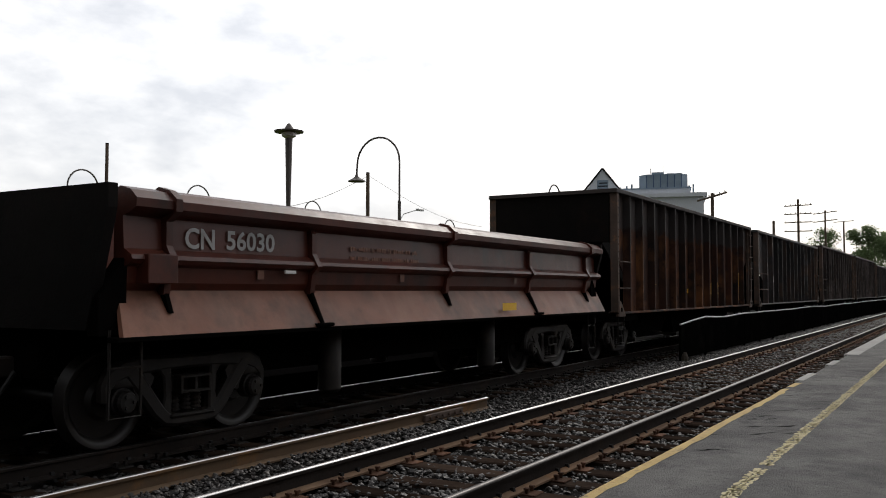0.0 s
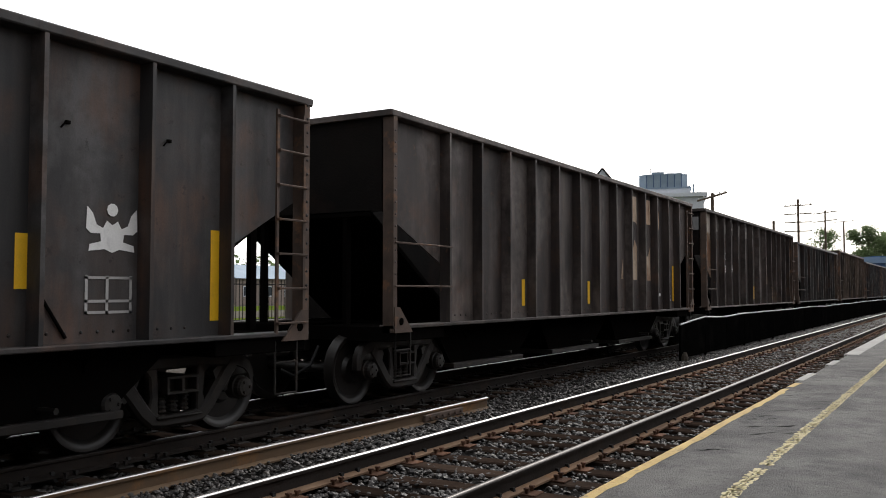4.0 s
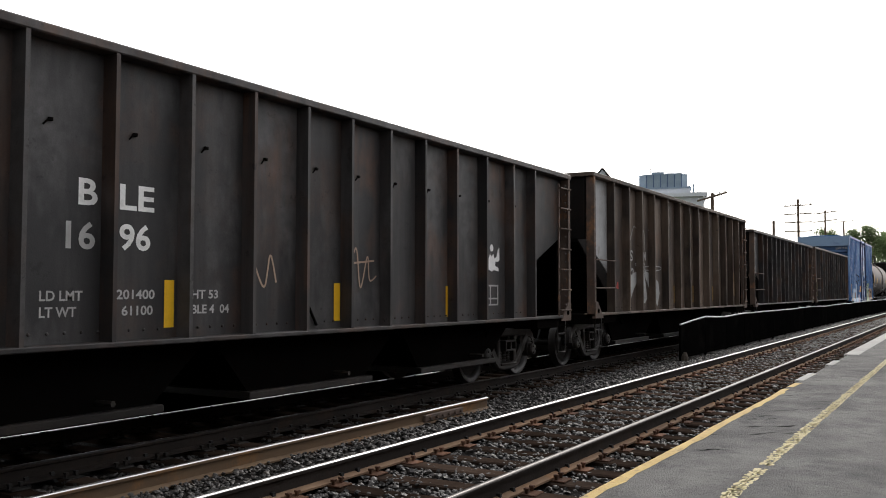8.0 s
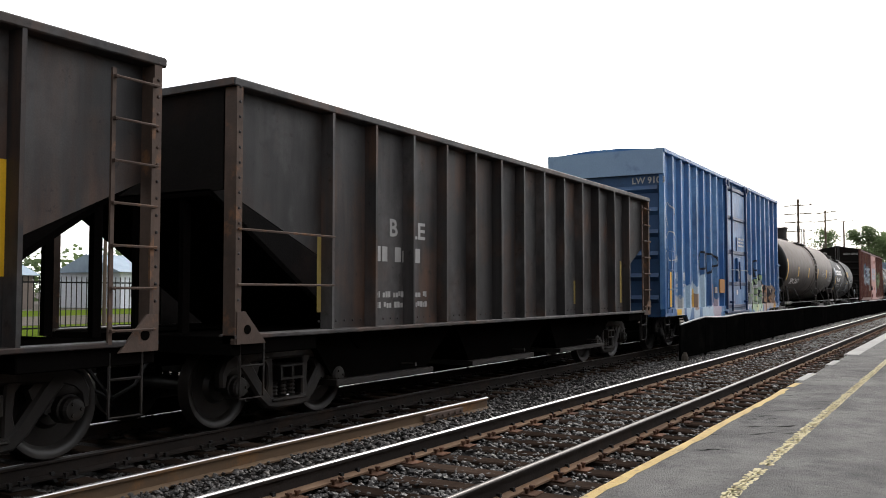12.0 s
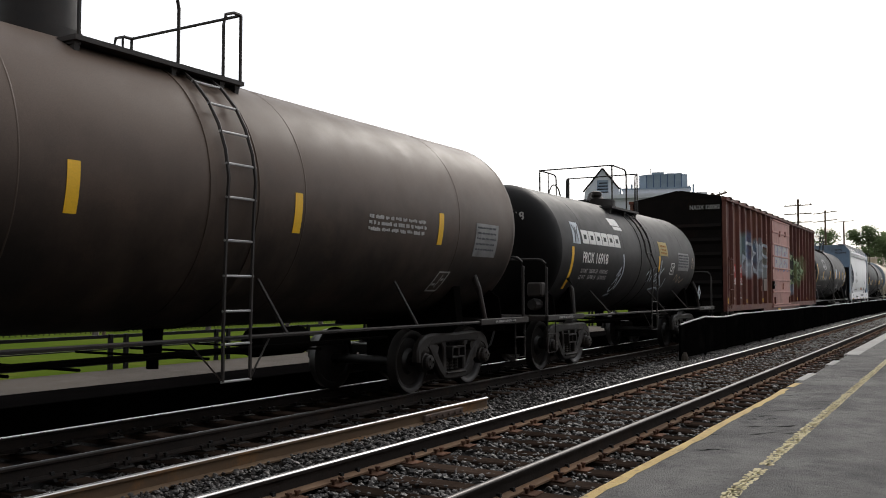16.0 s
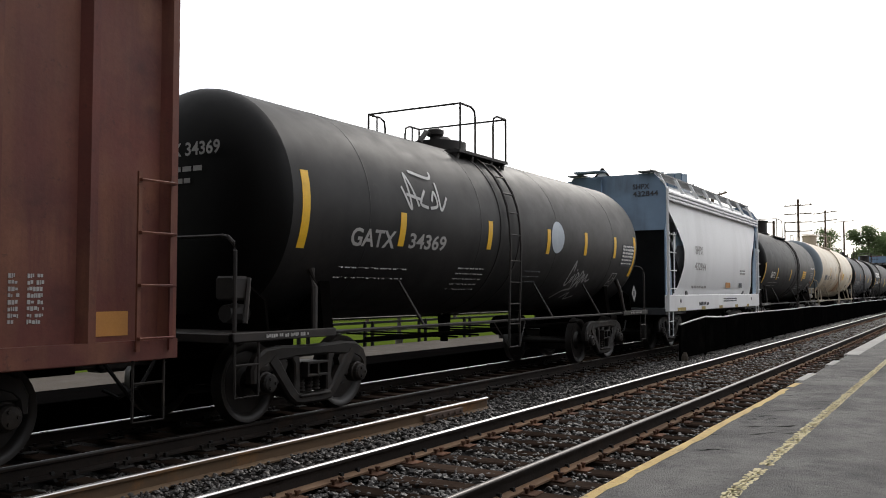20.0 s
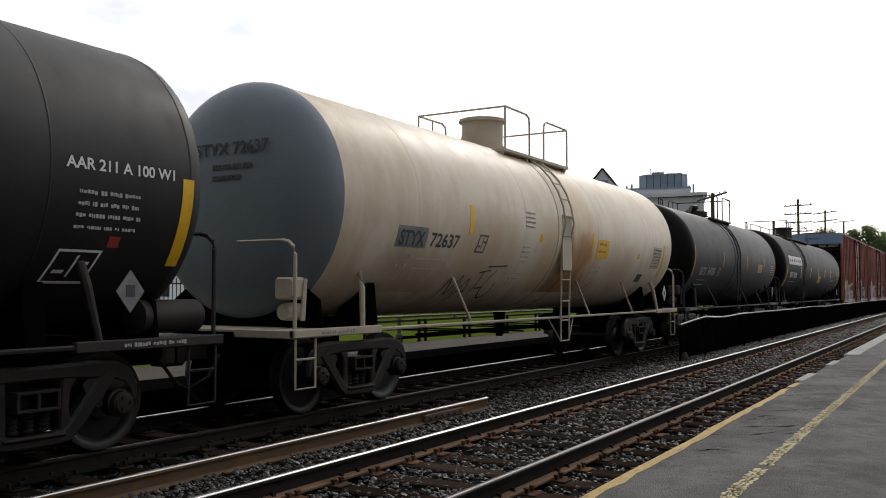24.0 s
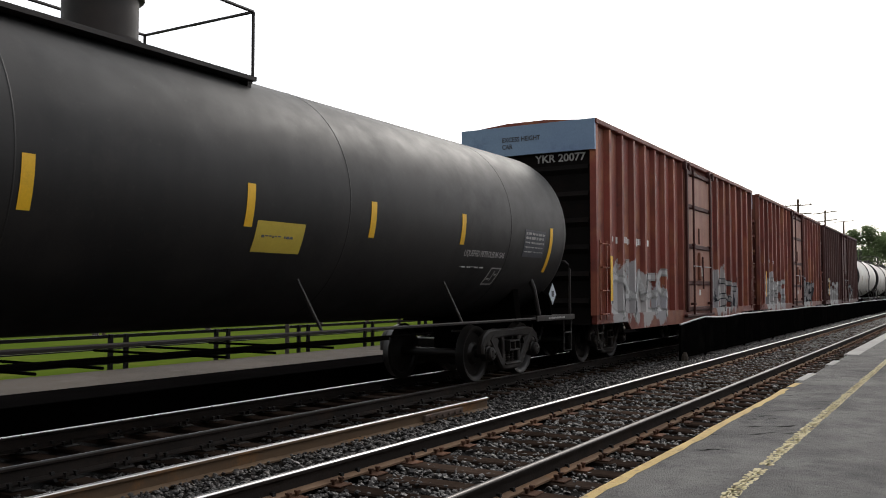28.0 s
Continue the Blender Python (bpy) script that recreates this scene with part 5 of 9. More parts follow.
def blotch(car, x, z, w, h, m, y=-SIDE - 0.004, seed=0, wrap=None, name="graffiti", n=22, rough_=0.25, label="", power=0.6):
    """An uneven painted area."""
    r = random.Random(seed)
    v = []
    ring = [(x + w / 2 * math.copysign(abs(math.cos(a)) ** power, math.cos(a)) * r.uniform(1 - rough_, 1), z + h / 2 * math.copysign(abs(math.sin(a)) ** power, math.sin(a)) * r.uniform(1 - rough_, 1))
            for a in (2 * math.pi * k / n for k in range(n))]

    def put(px, pz):
        yy = y
        if wrap:
            yy = -math.sqrt(max(0.01, wrap[0] ** 2 - (pz - wrap[1]) ** 2)) - 0.005
        return (px, yy, pz)
    v = [put(*p) for p in ring] + [put(x + (p[0] - x) * 0.5, z + (p[1] - z) * 0.5) for p in ring] + [put(x, z)]
    f = [(i, (i + 1) % n, n + (i + 1) % n, n + i) for i in range(n)] + [(n + i, n + (i + 1) % n, 2 * n) for i in range(n)]
    return part(name, Shape().add(v, f), m, car, label)


# ---- open-top hopper cars ----
def hopper(label, left, right, m, posts, top=3.85, ends=(None, None), rods=(), ext=0.0, inset=1.45):
    car, L = car_empty("hopper_car", label, "hopper car", left, right)
    h = L / 2
    xl, xr = -h, h + ext
    zb = 1.1
    zs = 2.62         # where the corner opening starts
    zd = 1.95         # where its slanting edge meets the first rib
    ys = SIDE - 0.17
    cut = 1.4
    # far side in one sheet, near side panel by panel
    a, b = posts[0], posts[-1]
    prof = [(xl, zs), (xl, top), (xr, top), (xr, zs), (b, zd), (b, zb), (a, zb), (a, zd)]
    part("side_sheet", Shape().prism(prof, "y", ys - 0.02, ys), M["end_black"], car)
    edges = [xl] + list(posts) + [xr]
    for i in range(len(edges) - 1):
        x0, x1 = edges[i], edges[i + 1]
        if i == 0:
            poly = [(x0, zs), (x1, zd), (x1, top), (x0, top)]
        elif i == len(edges) - 2:
            poly = [(x0, zd), (x1, zs), (x1, top), (x0, top)]
        else:
            poly = [(x0, zb), (x1, zb), (x1, top), (x0, top)]
        pm = ends[0] if i == 0 and ends[0] else ends[1] if i == len(edges) - 2 and ends[1] else m
        pan = part("side_panel", Shape().prism(poly, "y", -ys, -ys + 0.02), pm, car)
        if 0 < i < len(edges) - 2 and rods:
            part("stud", Shape().box(x0 + 0.3, x0 + 0.34, -ys - 0.03, -ys, 3.0, 3.03).rod([(x0 + 0.3, -ys - 0.02, 3.015), (x0 + 0.25, -ys - 0.02, 2.96)], 0.008, 4), M["grime_shade"], pan)
    for k in (-1, 1):
        ya, yb = sorted((k * (ys - 0.06), k * (SIDE + 0.01)))
        part("top_chord", Shape().box(xl - 0.05, xr + 0.05, ya, yb, top - 0.02, top + 0.07, 0.012), m, car)
        part("side_sill", Shape().box(xl, xr, ya, yb, zb - 0.05, zb, 0.01), m, car)
        for x in posts:
            part("rib", Shape().prism([(x - 0.028, k * ys), (x - 0.022, k * SIDE), (x + 0.022, k * SIDE), (x + 0.028, k * ys)], "z", zb, top - 0.02), m, car)
        for e in (-1, 1):
            xe = xr if e > 0 else xl
            x0, x1 = sorted((xe, xe - e * 0.09))
            part("corner_post", box(x0, x1, min(k * ys, k * SIDE), max(k * ys, k * SIDE), zb - 0.1, top), M["post_rust"], car)
            if k < 0:
                lx0, lx1 = sorted((xe - e * 0.1, xe - e * 0.55))
                if e > 0:
                    ladder(car, lx0, lx1, -SIDE - 0.0, zb - 0.02, top - 0.15, 7, M["post_rust"])
                else:
                    for z in (1.62, 2.2):
                        part("grab_iron", Shape().rod([(xe + 0.02, -SIDE - 0.02, z), (a, -SIDE - 0.02, z)], 0.014, 5), M["post_rust"], car)
                step_iron(car, xe - e * 0.32, -SIDE + 0.06, m=M["truck_iron"])
    for x, z in rods:
        part("brace_rod", Shape().rod([(x + 0.1, -ys - 0.02, z), (x + 0.12 + (z - 1.15) * 0.62, -ys - 0.02, 1.15)], 0.016, 5), M["grime_shade"], car)
    for e in (-1, 1):
        xe = xr if e > 0 else xl
        # upper end sheet, the slope sheet under it, end posts and platform
        x0, x1 = sorted((xe, xe - e * 0.04))
        part("end_sheet", box(x0, x1, -ys, ys, zs, top), M["end_black"], car, "black car end, shade in its colour")
        part("end_chord", box(min(xe, xe + e * 0.06), max(xe, xe + e * 0.06), -SIDE, SIDE, top - 0.02, top + 0.07, c=0.012), m, car)
        xi = xe - e * (cut + 1.3)
        # slope sheet and posts near black: the opening's shade is painted in
        part("slope_sheet", Shape().prism([(xe, zs + 0.02), (xe, zs - 0.05), (xi, zb - 0.3), (xi, zb - 0.22)], "y", -ys + 0.2, ys - 0.2), M["grime_shade"], car)
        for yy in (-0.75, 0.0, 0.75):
            part("end_post", box(min(xe - e * 0.12, xe - e * 0.02), max(xe - e * 0.12, xe - e * 0.02), yy - 0.035, yy + 0.035, zb, zs), M["grime_shade"], car)
        part("end_platform", box(min(xe, xe - e * cut), max(xe, xe - e * cut), -SIDE + 0.05, SIDE - 0.05, zb - 0.22, zb - 0.02, c=0.01), M["grime_shade"], car)
        g = Shape().prism([(xe - e * 0.02, zb - 0.1), (xe - e * 0.02, zb + 0.24), (xe - e * 0.14, zb + 0.24), (xe - e * 0.46, zb - 0.1)], "y", -SIDE - 0.015, -SIDE + 0.01)
        gp = part("gusset", g, M["post_rust"], car)
        part("gusset_hole", Shape().turn([(-0.02, 0.05), (-0.01, 0.05)], "y", (xe - e * 0.17, -SIDE - 0.002, zb + 0.05), 14), M["grime_shade"], gp)
    # bays under the floor
    n = 3
    span = 2 * (h - cut - 0.2)
    for i in range(n):
        xc = -span / 2 + span * (i + 0.5) / n
        w = span / n * 0.5
        s = Shape().loft([[(xc - w, -1.2, zb - 0.02), (xc + w, -1.2, zb - 0.02), (xc + w, 1.2, zb - 0.02), (xc - w, 1.2, zb - 0.02)],
                          [(xc - w * 0.62, -1.1, 0.42), (xc + w * 0.62, -1.1, 0.42), (xc + w * 0.62, 1.1, 0.42), (xc - w * 0.62, 1.1, 0.42)]])
        b = part("hopper_bay", s, M["grime_shade"], car)
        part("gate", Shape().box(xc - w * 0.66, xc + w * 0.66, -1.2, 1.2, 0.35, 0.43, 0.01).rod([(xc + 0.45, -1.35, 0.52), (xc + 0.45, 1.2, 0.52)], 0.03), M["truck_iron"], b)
    part("floor", box(-h + cut, h - cut, -ys + 0.03, ys - 0.03, zb - 0.06, zb), M["grime_shade"], car)
    running_gear(car, L, inset)
    return car, L


# ---- tank cars ----
def tank(label, left, right, m, R=1.5, zc=2.63, fit=None, walk_len=3.2, dome="valve", tank_in=0.35, head=None, rail_m=None, ladder_x=0.0, seams=4, inset=1.85, rail_h=0.6, bulge=0.46, rung_m=None):
    car, L = car_empty("tank_car", label, "tank car", left, right)
    h = L / 2
    fit = fit or M["tank_fit"]
    in_l, in_r = tank_in if isinstance(tank_in, tuple) else (tank_in, tank_in)
    a, mid_ = h - (in_l + in_r) / 2, (in_l - in_r) / 2
    hd = bulge
    prof = [(-a, 0.0)]
    for i in range(1, 9):
        q = i / 8 * math.pi / 2
        prof.append((-a + hd * (1 - math.cos(q)), R * math.sin(q) ** 0.5))
    body = prof + [(-s, r) for s, r in reversed(prof)]
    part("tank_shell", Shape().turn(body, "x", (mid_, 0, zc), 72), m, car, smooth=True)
    # the -x head is coloured for shade, the other keeps the shell's material
    hp = [(s - 0.006, r + 0.003) for s, r in prof]
    part("tank_head", Shape().turn(hp, "x", (mid_, 0, zc), 72, False), head or M["head_shade"], car, "tank end darkened for shade" if not head else "blue-grey tank end", smooth=True)
    part("tank_head", Shape().turn([(-s, r) for s, r in hp], "x", (mid_, 0, zc), 72, False), m, car, smooth=True)
    for i in range(seams):
        x = -a + hd + (2 * (a - hd)) * (i + 0.5) / seams
        part("seam", Shape().turn([(x - 0.01, R + 0.0005), (x - 0.006, R + 0.003), (x + 0.006, R + 0.003), (x + 0.01, R + 0.0005)], "x", (mid_, 0, zc), 72, False), m, car, smooth=True)
    zf = 1.1
    for k in (-1, 1):
        xe = k * h
        x0, x1 = sorted((xe, xe - k * 2.05))
        part("end_sill", Shape().box(x0, x1, -0.55, 0.55, 0.78, 1.08, 0.02).box(min(xe - k * 0.35, xe - k * 2.4), max(xe - k * 0.35, xe - k * 2.4), -0.3, 0.3, 0.46, 0.8, 0.02), M["grime_shade"], car)
        x2 = xe - k * 0.75
        part("end_platform", Shape().box(min(xe, x2), max(xe, x2), -1.45, 1.45, zf - 0.1, zf, 0.015), fit, car)
        x3 = xe - k * 1.75
        part("side_bracket", Shape().box(min(xe, x3), max(xe, x3), -1.47, -1.39, zf - 0.09, zf + 0.01, 0.01), fit, car)
        bars(car, min(xe, x3) + 0.5, zf - 0.06, 1, M["ink_pale"], 0.75, 0.04, 0.1, None, -1.474, 7 + k)
        part("saddle", Shape().prism([(-1.2, zf - 0.1), (1.2, zf - 0.1), (1.1, zc - 0.75), (0.6, zc - R + 0.02), (-0.6, zc - R + 0.02), (-1.1, zc - 0.75)], "x", xe - k * 1.95 - 0.1, xe - k * 1.95 + 0.1), M["grime_shade"], car)
        # railing round the platform
        s = Shape()
        yy = -1.4
        s.rod([(xe - k * 0.08, yy, zf - 0.05), (xe - k * 0.08, yy, zf + 0.88), (xe - k * 0.08, yy + 0.03, zf + 0.97), (xe - k * 0.08, yy + 0.1, zf + 1.03), (xe - k * 0.08, yy + 0.2, zf + 1.05)], 0.024, 8)
        part("handrail", Shape().rod([(xe - k * 0.08, 1.4, zf), (xe - k * 0.08, 1.4, zf + 1.05)], 0.022, 6), rail_m or fit, car)
        s.rod([(xe - k * 0.08, yy + 0.2, zf + 1.05), (xe - k * 0.08, -0.5, zf + 1.05)], 0.02, 6)
        part("handrail", s, rail_m or fit, car)
        part("bracket", Shape().rod([(xe - k * 1.44, -1.38, zf - 0.04), (xe - k * 1.53, -1.3, zf + 0.5), (xe - k * 1.56, -1.22, zf + 0.72)], [0.035, 0.045, 0.05], 8), fit, car)
        step_iron(car, xe - k * 0.25, -1.42, m=fit)
        part("head_brace", Shape().prism([(-1.3, zf), (1.3, zf), (1.25, zf + 0.35), (0.7, zf + 0.72), (-0.7, zf + 0.72), (-1.25, zf + 0.35)], "x", xe - k * 0.72 - 0.02, xe - k * 0.72 + 0.02), M["grime_shade"], car)
        g = Shape().turn([(-0.16, 0.1), (0.0, 0.12), (0.16, 0.1)], "x", (xe - k * 0.55, -0.95, zf + 0.2), 10).box(xe - k * 0.4 - 0.12, xe - k * 0.4 + 0.12, -1.2, -0.9, zf + 0.35, zf + 0.62, 0.03)
        g.rod([(xe - k * 0.4, -1.25, zf + 0.1), (xe - k * 0.5, -1.2, zf + 0.6)], 0.03, 6)
        if k < 0:
            part("brake_gear", g, fit, car)
    # long side handrails with struts
    for k in (-1, 1):
        y = k * 1.43
        s = Shape().rod([(-h + 1.5, y, 1.06), (h - 1.5, y, 1.06)], 0.024, 6)
        for x in (-h * 0.45, h * 0.2, h * 0.55):
            s.rod([(x, y, 1.06), (x - 0.22, k * R * 0.78, zc - R * 0.62)], 0.022, 5)
        part("side_rail", s, rail_m or fit, car)
    # ladder that follows the shell, with its foot below the rail
    x0, x1 = ladder_x - 0.2, ladder_x + 0.2
    pts = [(-1.5, 0.62), (-1.5, 1.1), (-1.53, zc - 0.3)]
    for q in range(0, 8):
        ang = radians(4 + q * 11)
        pts.append((-(R + 0.06) * math.cos(ang), zc + (R + 0.06) * math.sin(ang)))
    s = Shape()
    for x in (x0, x1):
        s.rod([(x, y, z) for y, z in pts], 0.02, 5)
    fine = []
    for p, q in zip(pts, pts[1:]):
        for i in range(10):
            fine.append((p[0] + (q[0] - p[0]) * i / 10, p[1] + (q[1] - p[1]) * i / 10))
    rungs = []
    acc = 0.31
    for p, q in zip(fine, fine[1:]):
        acc += math.hypot(q[0] - p[0], q[1] - p[1])
        if acc > 0.34:
            rungs.append(Shape().rod([(x0 - 0.02, p[0], p[1]), (x1 + 0.02, p[0], p[1])], 0.014, 6))
            acc = 0
    s.rod([(x0, -1.5, 0.62), (x0 - 0.4, -1.42, 1.05)], 0.012, 4).rod([(x1, -1.5, 0.62), (x1 + 0.4, -1.42, 1.05)], 0.012, 4)
    stiles = part("ladder", s, rail_m or fit, car)
    for g in rungs:
        part("rung", g, rung_m or rail_m or fit, stiles)
    # shell band under the ladder
    for x in (x0 - 0.16, x1 + 0.16):
        part("band", Shape().turn([(x - 0.05, R + 0.001), (x - 0.045, R + 0.012), (x + 0.045, R + 0.012), (x + 0.05, R + 0.001)], "x", (0, 0, zc), 72, False), m, car, smooth=True)
    # walkway and railing on top
    wa, wb = walk_len if isinstance(walk_len, tuple) else (walk_len / 2, walk_len / 2)
    zt = zc + R + 0.02
    fr = Shape()
    for y0, y1 in ((-0.95, -0.62), (0.62, 0.95)):
        fr.box(ladder_x - wa, ladder_x + wb, y0, y1, zt - 0.22, zt - 0.17)
    for x in (ladder_x - wa + 0.06, ladder_x + wb - 0.06, ladder_x - 0.35, ladder_x + 0.35):
        fr.box(x - 0.04, x + 0.04, -0.9, 0.9, zt - 0.25, zt - 0.2)
        for k in (-1, 1):
            fr.prism([(k * 0.9, zt - 0.2), (k * 0.84, zt - 0.2), (k * 0.8, zt - 0.5), (k * 0.88, zt - 0.36)], "x", x - 0.03, x + 0.03)
    part("walkway", fr, fit, car)
    zr = zt + rail_h
    for k in (-1, 1):
        y = k * 0.93
        xa, xb, gap_ = ladder_x - wa + 0.05, ladder_x + wb - 0.05, 0.33
        for p0, p1 in (((xa), (ladder_x - gap_)), ((xb), (ladder_x + gap_))):
            dirn = 1 if p1 > p0 else -1
            rl = Shape()
            rl.rod([(p0, y, zt - 0.2), (p0, y, zr)], 0.02, 5)
            rl.rod([(p0, y, zr), (p1 - dirn * 0.15, y, zr), (p1 - dirn * 0.03, y, zr - 0.05), (p1, y, zr - 0.18), (p1, y, zt - 0.2)], 0.02, 5)
            rl.rod([((p0 + p1) / 2, y, zt - 0.2), ((p0 + p1) / 2, y, zr)], 0.016, 5) if k > 0 else None
            part("top_railing", rl, rail_m or fit, car)
    for x in (ladder_x - wa + 0.05, ladder_x + wb - 0.05):
        part("cross_rail", Shape().rod([(x, -0.93, zr), (x, 0.93, zr)], 0.018, 5), rail_m or fit, car)
    dm = Shape()
    if dome == "valve":
        dm.turn([(-0.05, 0.5), (0.12, 0.5), (0.13, 0.42)], "z", (ladder_x, 0, zt), 20)
        dm.turn([(0, 0.1), (0.12, 0.1), (0.16, 0.15), (0.24, 0.15), (0.28, 0.06)], "z", (ladder_x - 0.35, -0.15, zt + 0.05), 10)
        dm.turn([(0, 0.22), (0.14, 0.22), (0.24, 0.12)], "z", (ladder_x + 0.3, 0.1, zt + 0.05), 14)
        dm.rod([(ladder_x - 0.8, -0.1, zt + 0.02), (ladder_x - 0.6, -0.1, zt + 0.22), (ladder_x - 0.35, -0.1, zt + 0.2)], 0.05, 8)
    else:
        dm.turn([(-0.1, 0.46), (0.03, 0.46), (0.04, 0.4), (0.5, 0.4), (0.52, 0.46), (0.57, 0.46), (0.6, 0.3)], "z", (ladder_x + dome, 0, zt), 28)
    part("dome", dm, fit, car, smooth=True)
    part("air_reservoir", Shape().turn([(-0.5, 0.05), (-0.45, 0.18), (0.45, 0.18), (0.5, 0.05)], "x", (ladder_x + 1.7, -0.55, 0.92), 14), M["grime_shade"], car, smooth=True)
    part("bottom_outlet", Shape().turn([(0.66, 0.07), (0.78, 0.07), (0.8, 0.1), (1.14, 0.12)], "z", (ladder_x + 0.2, 0, 0), 12), M["grime_shade"], car)
    ug = Shape()
    for x in (-1.6, -0.9, 0.7, 1.5, 2.6):
        ug.rod([(x, -1.1, 0.83), (x, 1.1, 0.83)], 0.016, 5)
    ug.rod([(-h * 0.55, -0.9, 0.9), (h * 0.55, -0.9, 0.9)], 0.018, 5)
    ug.rod([(-h * 0.5, -0.4, 0.82), (h * 0.5, -0.4, 0.82)], 0.022, 5)
    part("brake_rigging", ug, M["grime_shade"], car)
    running_gear(car, L, inset, sill=False)
    return car, L, (R, zc)


# ---- boxcars ----
RIBS = {}


def ribbed(car, lift=0.016):
    """The near face of a boxcar as a depth for each x: sheet, rib flank or rib top."""
    places, width, deep = RIBS[car.name]

    def depth(x):
        d = min(abs(x - p) for p in places)
        up = min(1.0, max(0.0, (width + 0.02 - d) / (width * 0.45 + 0.02)))
        return -SIDE + deep * (1 - up) - lift
    return depth


def boxcar(label, left, right, m, top=5.12, zb=0.82, ribs_left=9, ribs_right=9, door=(-1.5, 1.5), door_m=None, roof="flat", end_top=None, rib_w=0.1, drop=0.72, rib_d=0.11, end_m=None, inset=2.0):
    car, L = car_empty("boxcar", label, "boxcar", left, right)
    h = L / 2
    ys = SIDE - rib_d
    RIBS[car.name] = ([x0 + (x1 - x0) * i / (n - 1) for x0, x1, n in ((-h + 0.06, door[0] - 0.12, ribs_left), (door[1] + 0.12, h - 0.06, ribs_right)) for i in range(n)], rib_w, rib_d)
    for k in (-1, 1):
        y0, y1 = sorted((k * ys, k * (ys - 0.03)))
        part("side_sheet", box(-h, h, y0, y1, zb, top), m, car)
        ya, yb = sorted((k * (ys - 0.02), k * SIDE))
        part("side_sill", Shape().prism([(-h, zb + 0.2), (-h, zb + 0.02), (-h * drop - 0.25, zb + 0.02), (-h * drop, zb - 0.16), (h * drop, zb - 0.16), (h * drop + 0.25, zb + 0.02), (h, zb + 0.02), (h, zb + 0.2)], "y", ya, yb), m, car)
        part("eave", Shape().box(-h - 0.03, h + 0.03, min(ya, k * (SIDE + 0.03)), max(yb, k * (SIDE + 0.03)), top - 0.08, top + 0.03, 0.012), m, car)
        for x0, x1, n in ((-h + 0.06, door[0] - 0.12, ribs_left), (door[1] + 0.12, h - 0.06, ribs_right)):
            for i in range(n):
                x = x0 + (x1 - x0) * i / (n - 1)
                part("rib", Shape().prism([(x - rib_w - 0.02, k * ys), (x - rib_w * 0.55, k * SIDE), (x + rib_w * 0.55, k * SIDE), (x + rib_w + 0.02, k * ys)], "z", zb + 0.2, top - 0.08), m, car)
    for e in (-1, 1):
        x0, x1 = sorted((e * h, e * (h - 0.05)))
        end_m = end_m or m
        en = part("end_wall", box(x0, x1, -ys, ys, zb, top), end_m, car)
        for i in range(6):
            z = zb + 0.45 + i * (top - zb - 0.9) / 6
            part("corrugation", Shape().prism([(e * h, z - 0.1), (e * (h + 0.06), z), (e * h, z + 0.1)], "y", -ys + 0.05, ys - 0.05), end_m, en)
        if end_top:
            part("end_panel", box(min(e * h, e * (h + 0.07)), max(e * h, e * (h + 0.07)), -SIDE, SIDE, top - 0.62, top + 0.02), end_top, en, "pale blue painted band across the car end")
        ladder(car, min(e * (h - 0.12), e * (h - 0.5)), max(e * (h - 0.12), e * (h - 0.5)), -SIDE - 0.03, zb + 0.1, zb + 1.75, 4, m)
        step_iron(car, e * (h - 0.3), -SIDE + 0.05, z0=0.35, z1=zb + 0.05)
        part("brake_step", box(min(e * h, e * (h + 0.35)), max(e * h, e * (h + 0.35)), -0.6, 0.6, zb + 0.1, zb + 0.15), M["grime_shade"], car)
    if roof == "flat":
        part("roof", Shape().prism([(-SIDE, top), (SIDE, top), (SIDE * 0.3, top + 0.1), (-SIDE * 0.3, top + 0.1)], "x", -h, h), m, car)
    else:
        part("roof", Shape().prism([(-SIDE - 0.02, top), (SIDE + 0.02, top), (0, top + 0.3)], "x", -h, h), M["end_black"], car, "sooty black roof")
        rr = Shape()
        for i in range(16):
            x = -h + (i + 0.5) * L / 16
            rr.prism([(-SIDE - 0.07, top - 0.03), (-SIDE - 0.05, top + 0.06), (0, top + 0.36), (SIDE + 0.05, top + 0.06), (SIDE + 0.07, top - 0.03), (0, top + 0.28)], "x", x - 0.06, x + 0.06)
        part("roof_rib", rr, M["end_black"], car)
    part("floor", box(-h + 0.05, h - 0.05, -ys + 0.05, ys - 0.05, zb + 0.02, zb + 0.14), M["grime_shade"], car)
    ub = Shape().box(-1.8, -0.9, -0.9, -0.4, 0.5, 0.82, 0.03).turn([(-0.5, 0.2), (0.5, 0.2)], "x", (1.6, -0.6, 0.62), 12).rod([(-h * 0.6, -1.0, 0.74), (h * 0.6, -1.0, 0.74)], 0.02, 5)
    part("brake_gear", ub, M["grime_shade"], car)
    running_gear(car, L, inset)
    return car, L


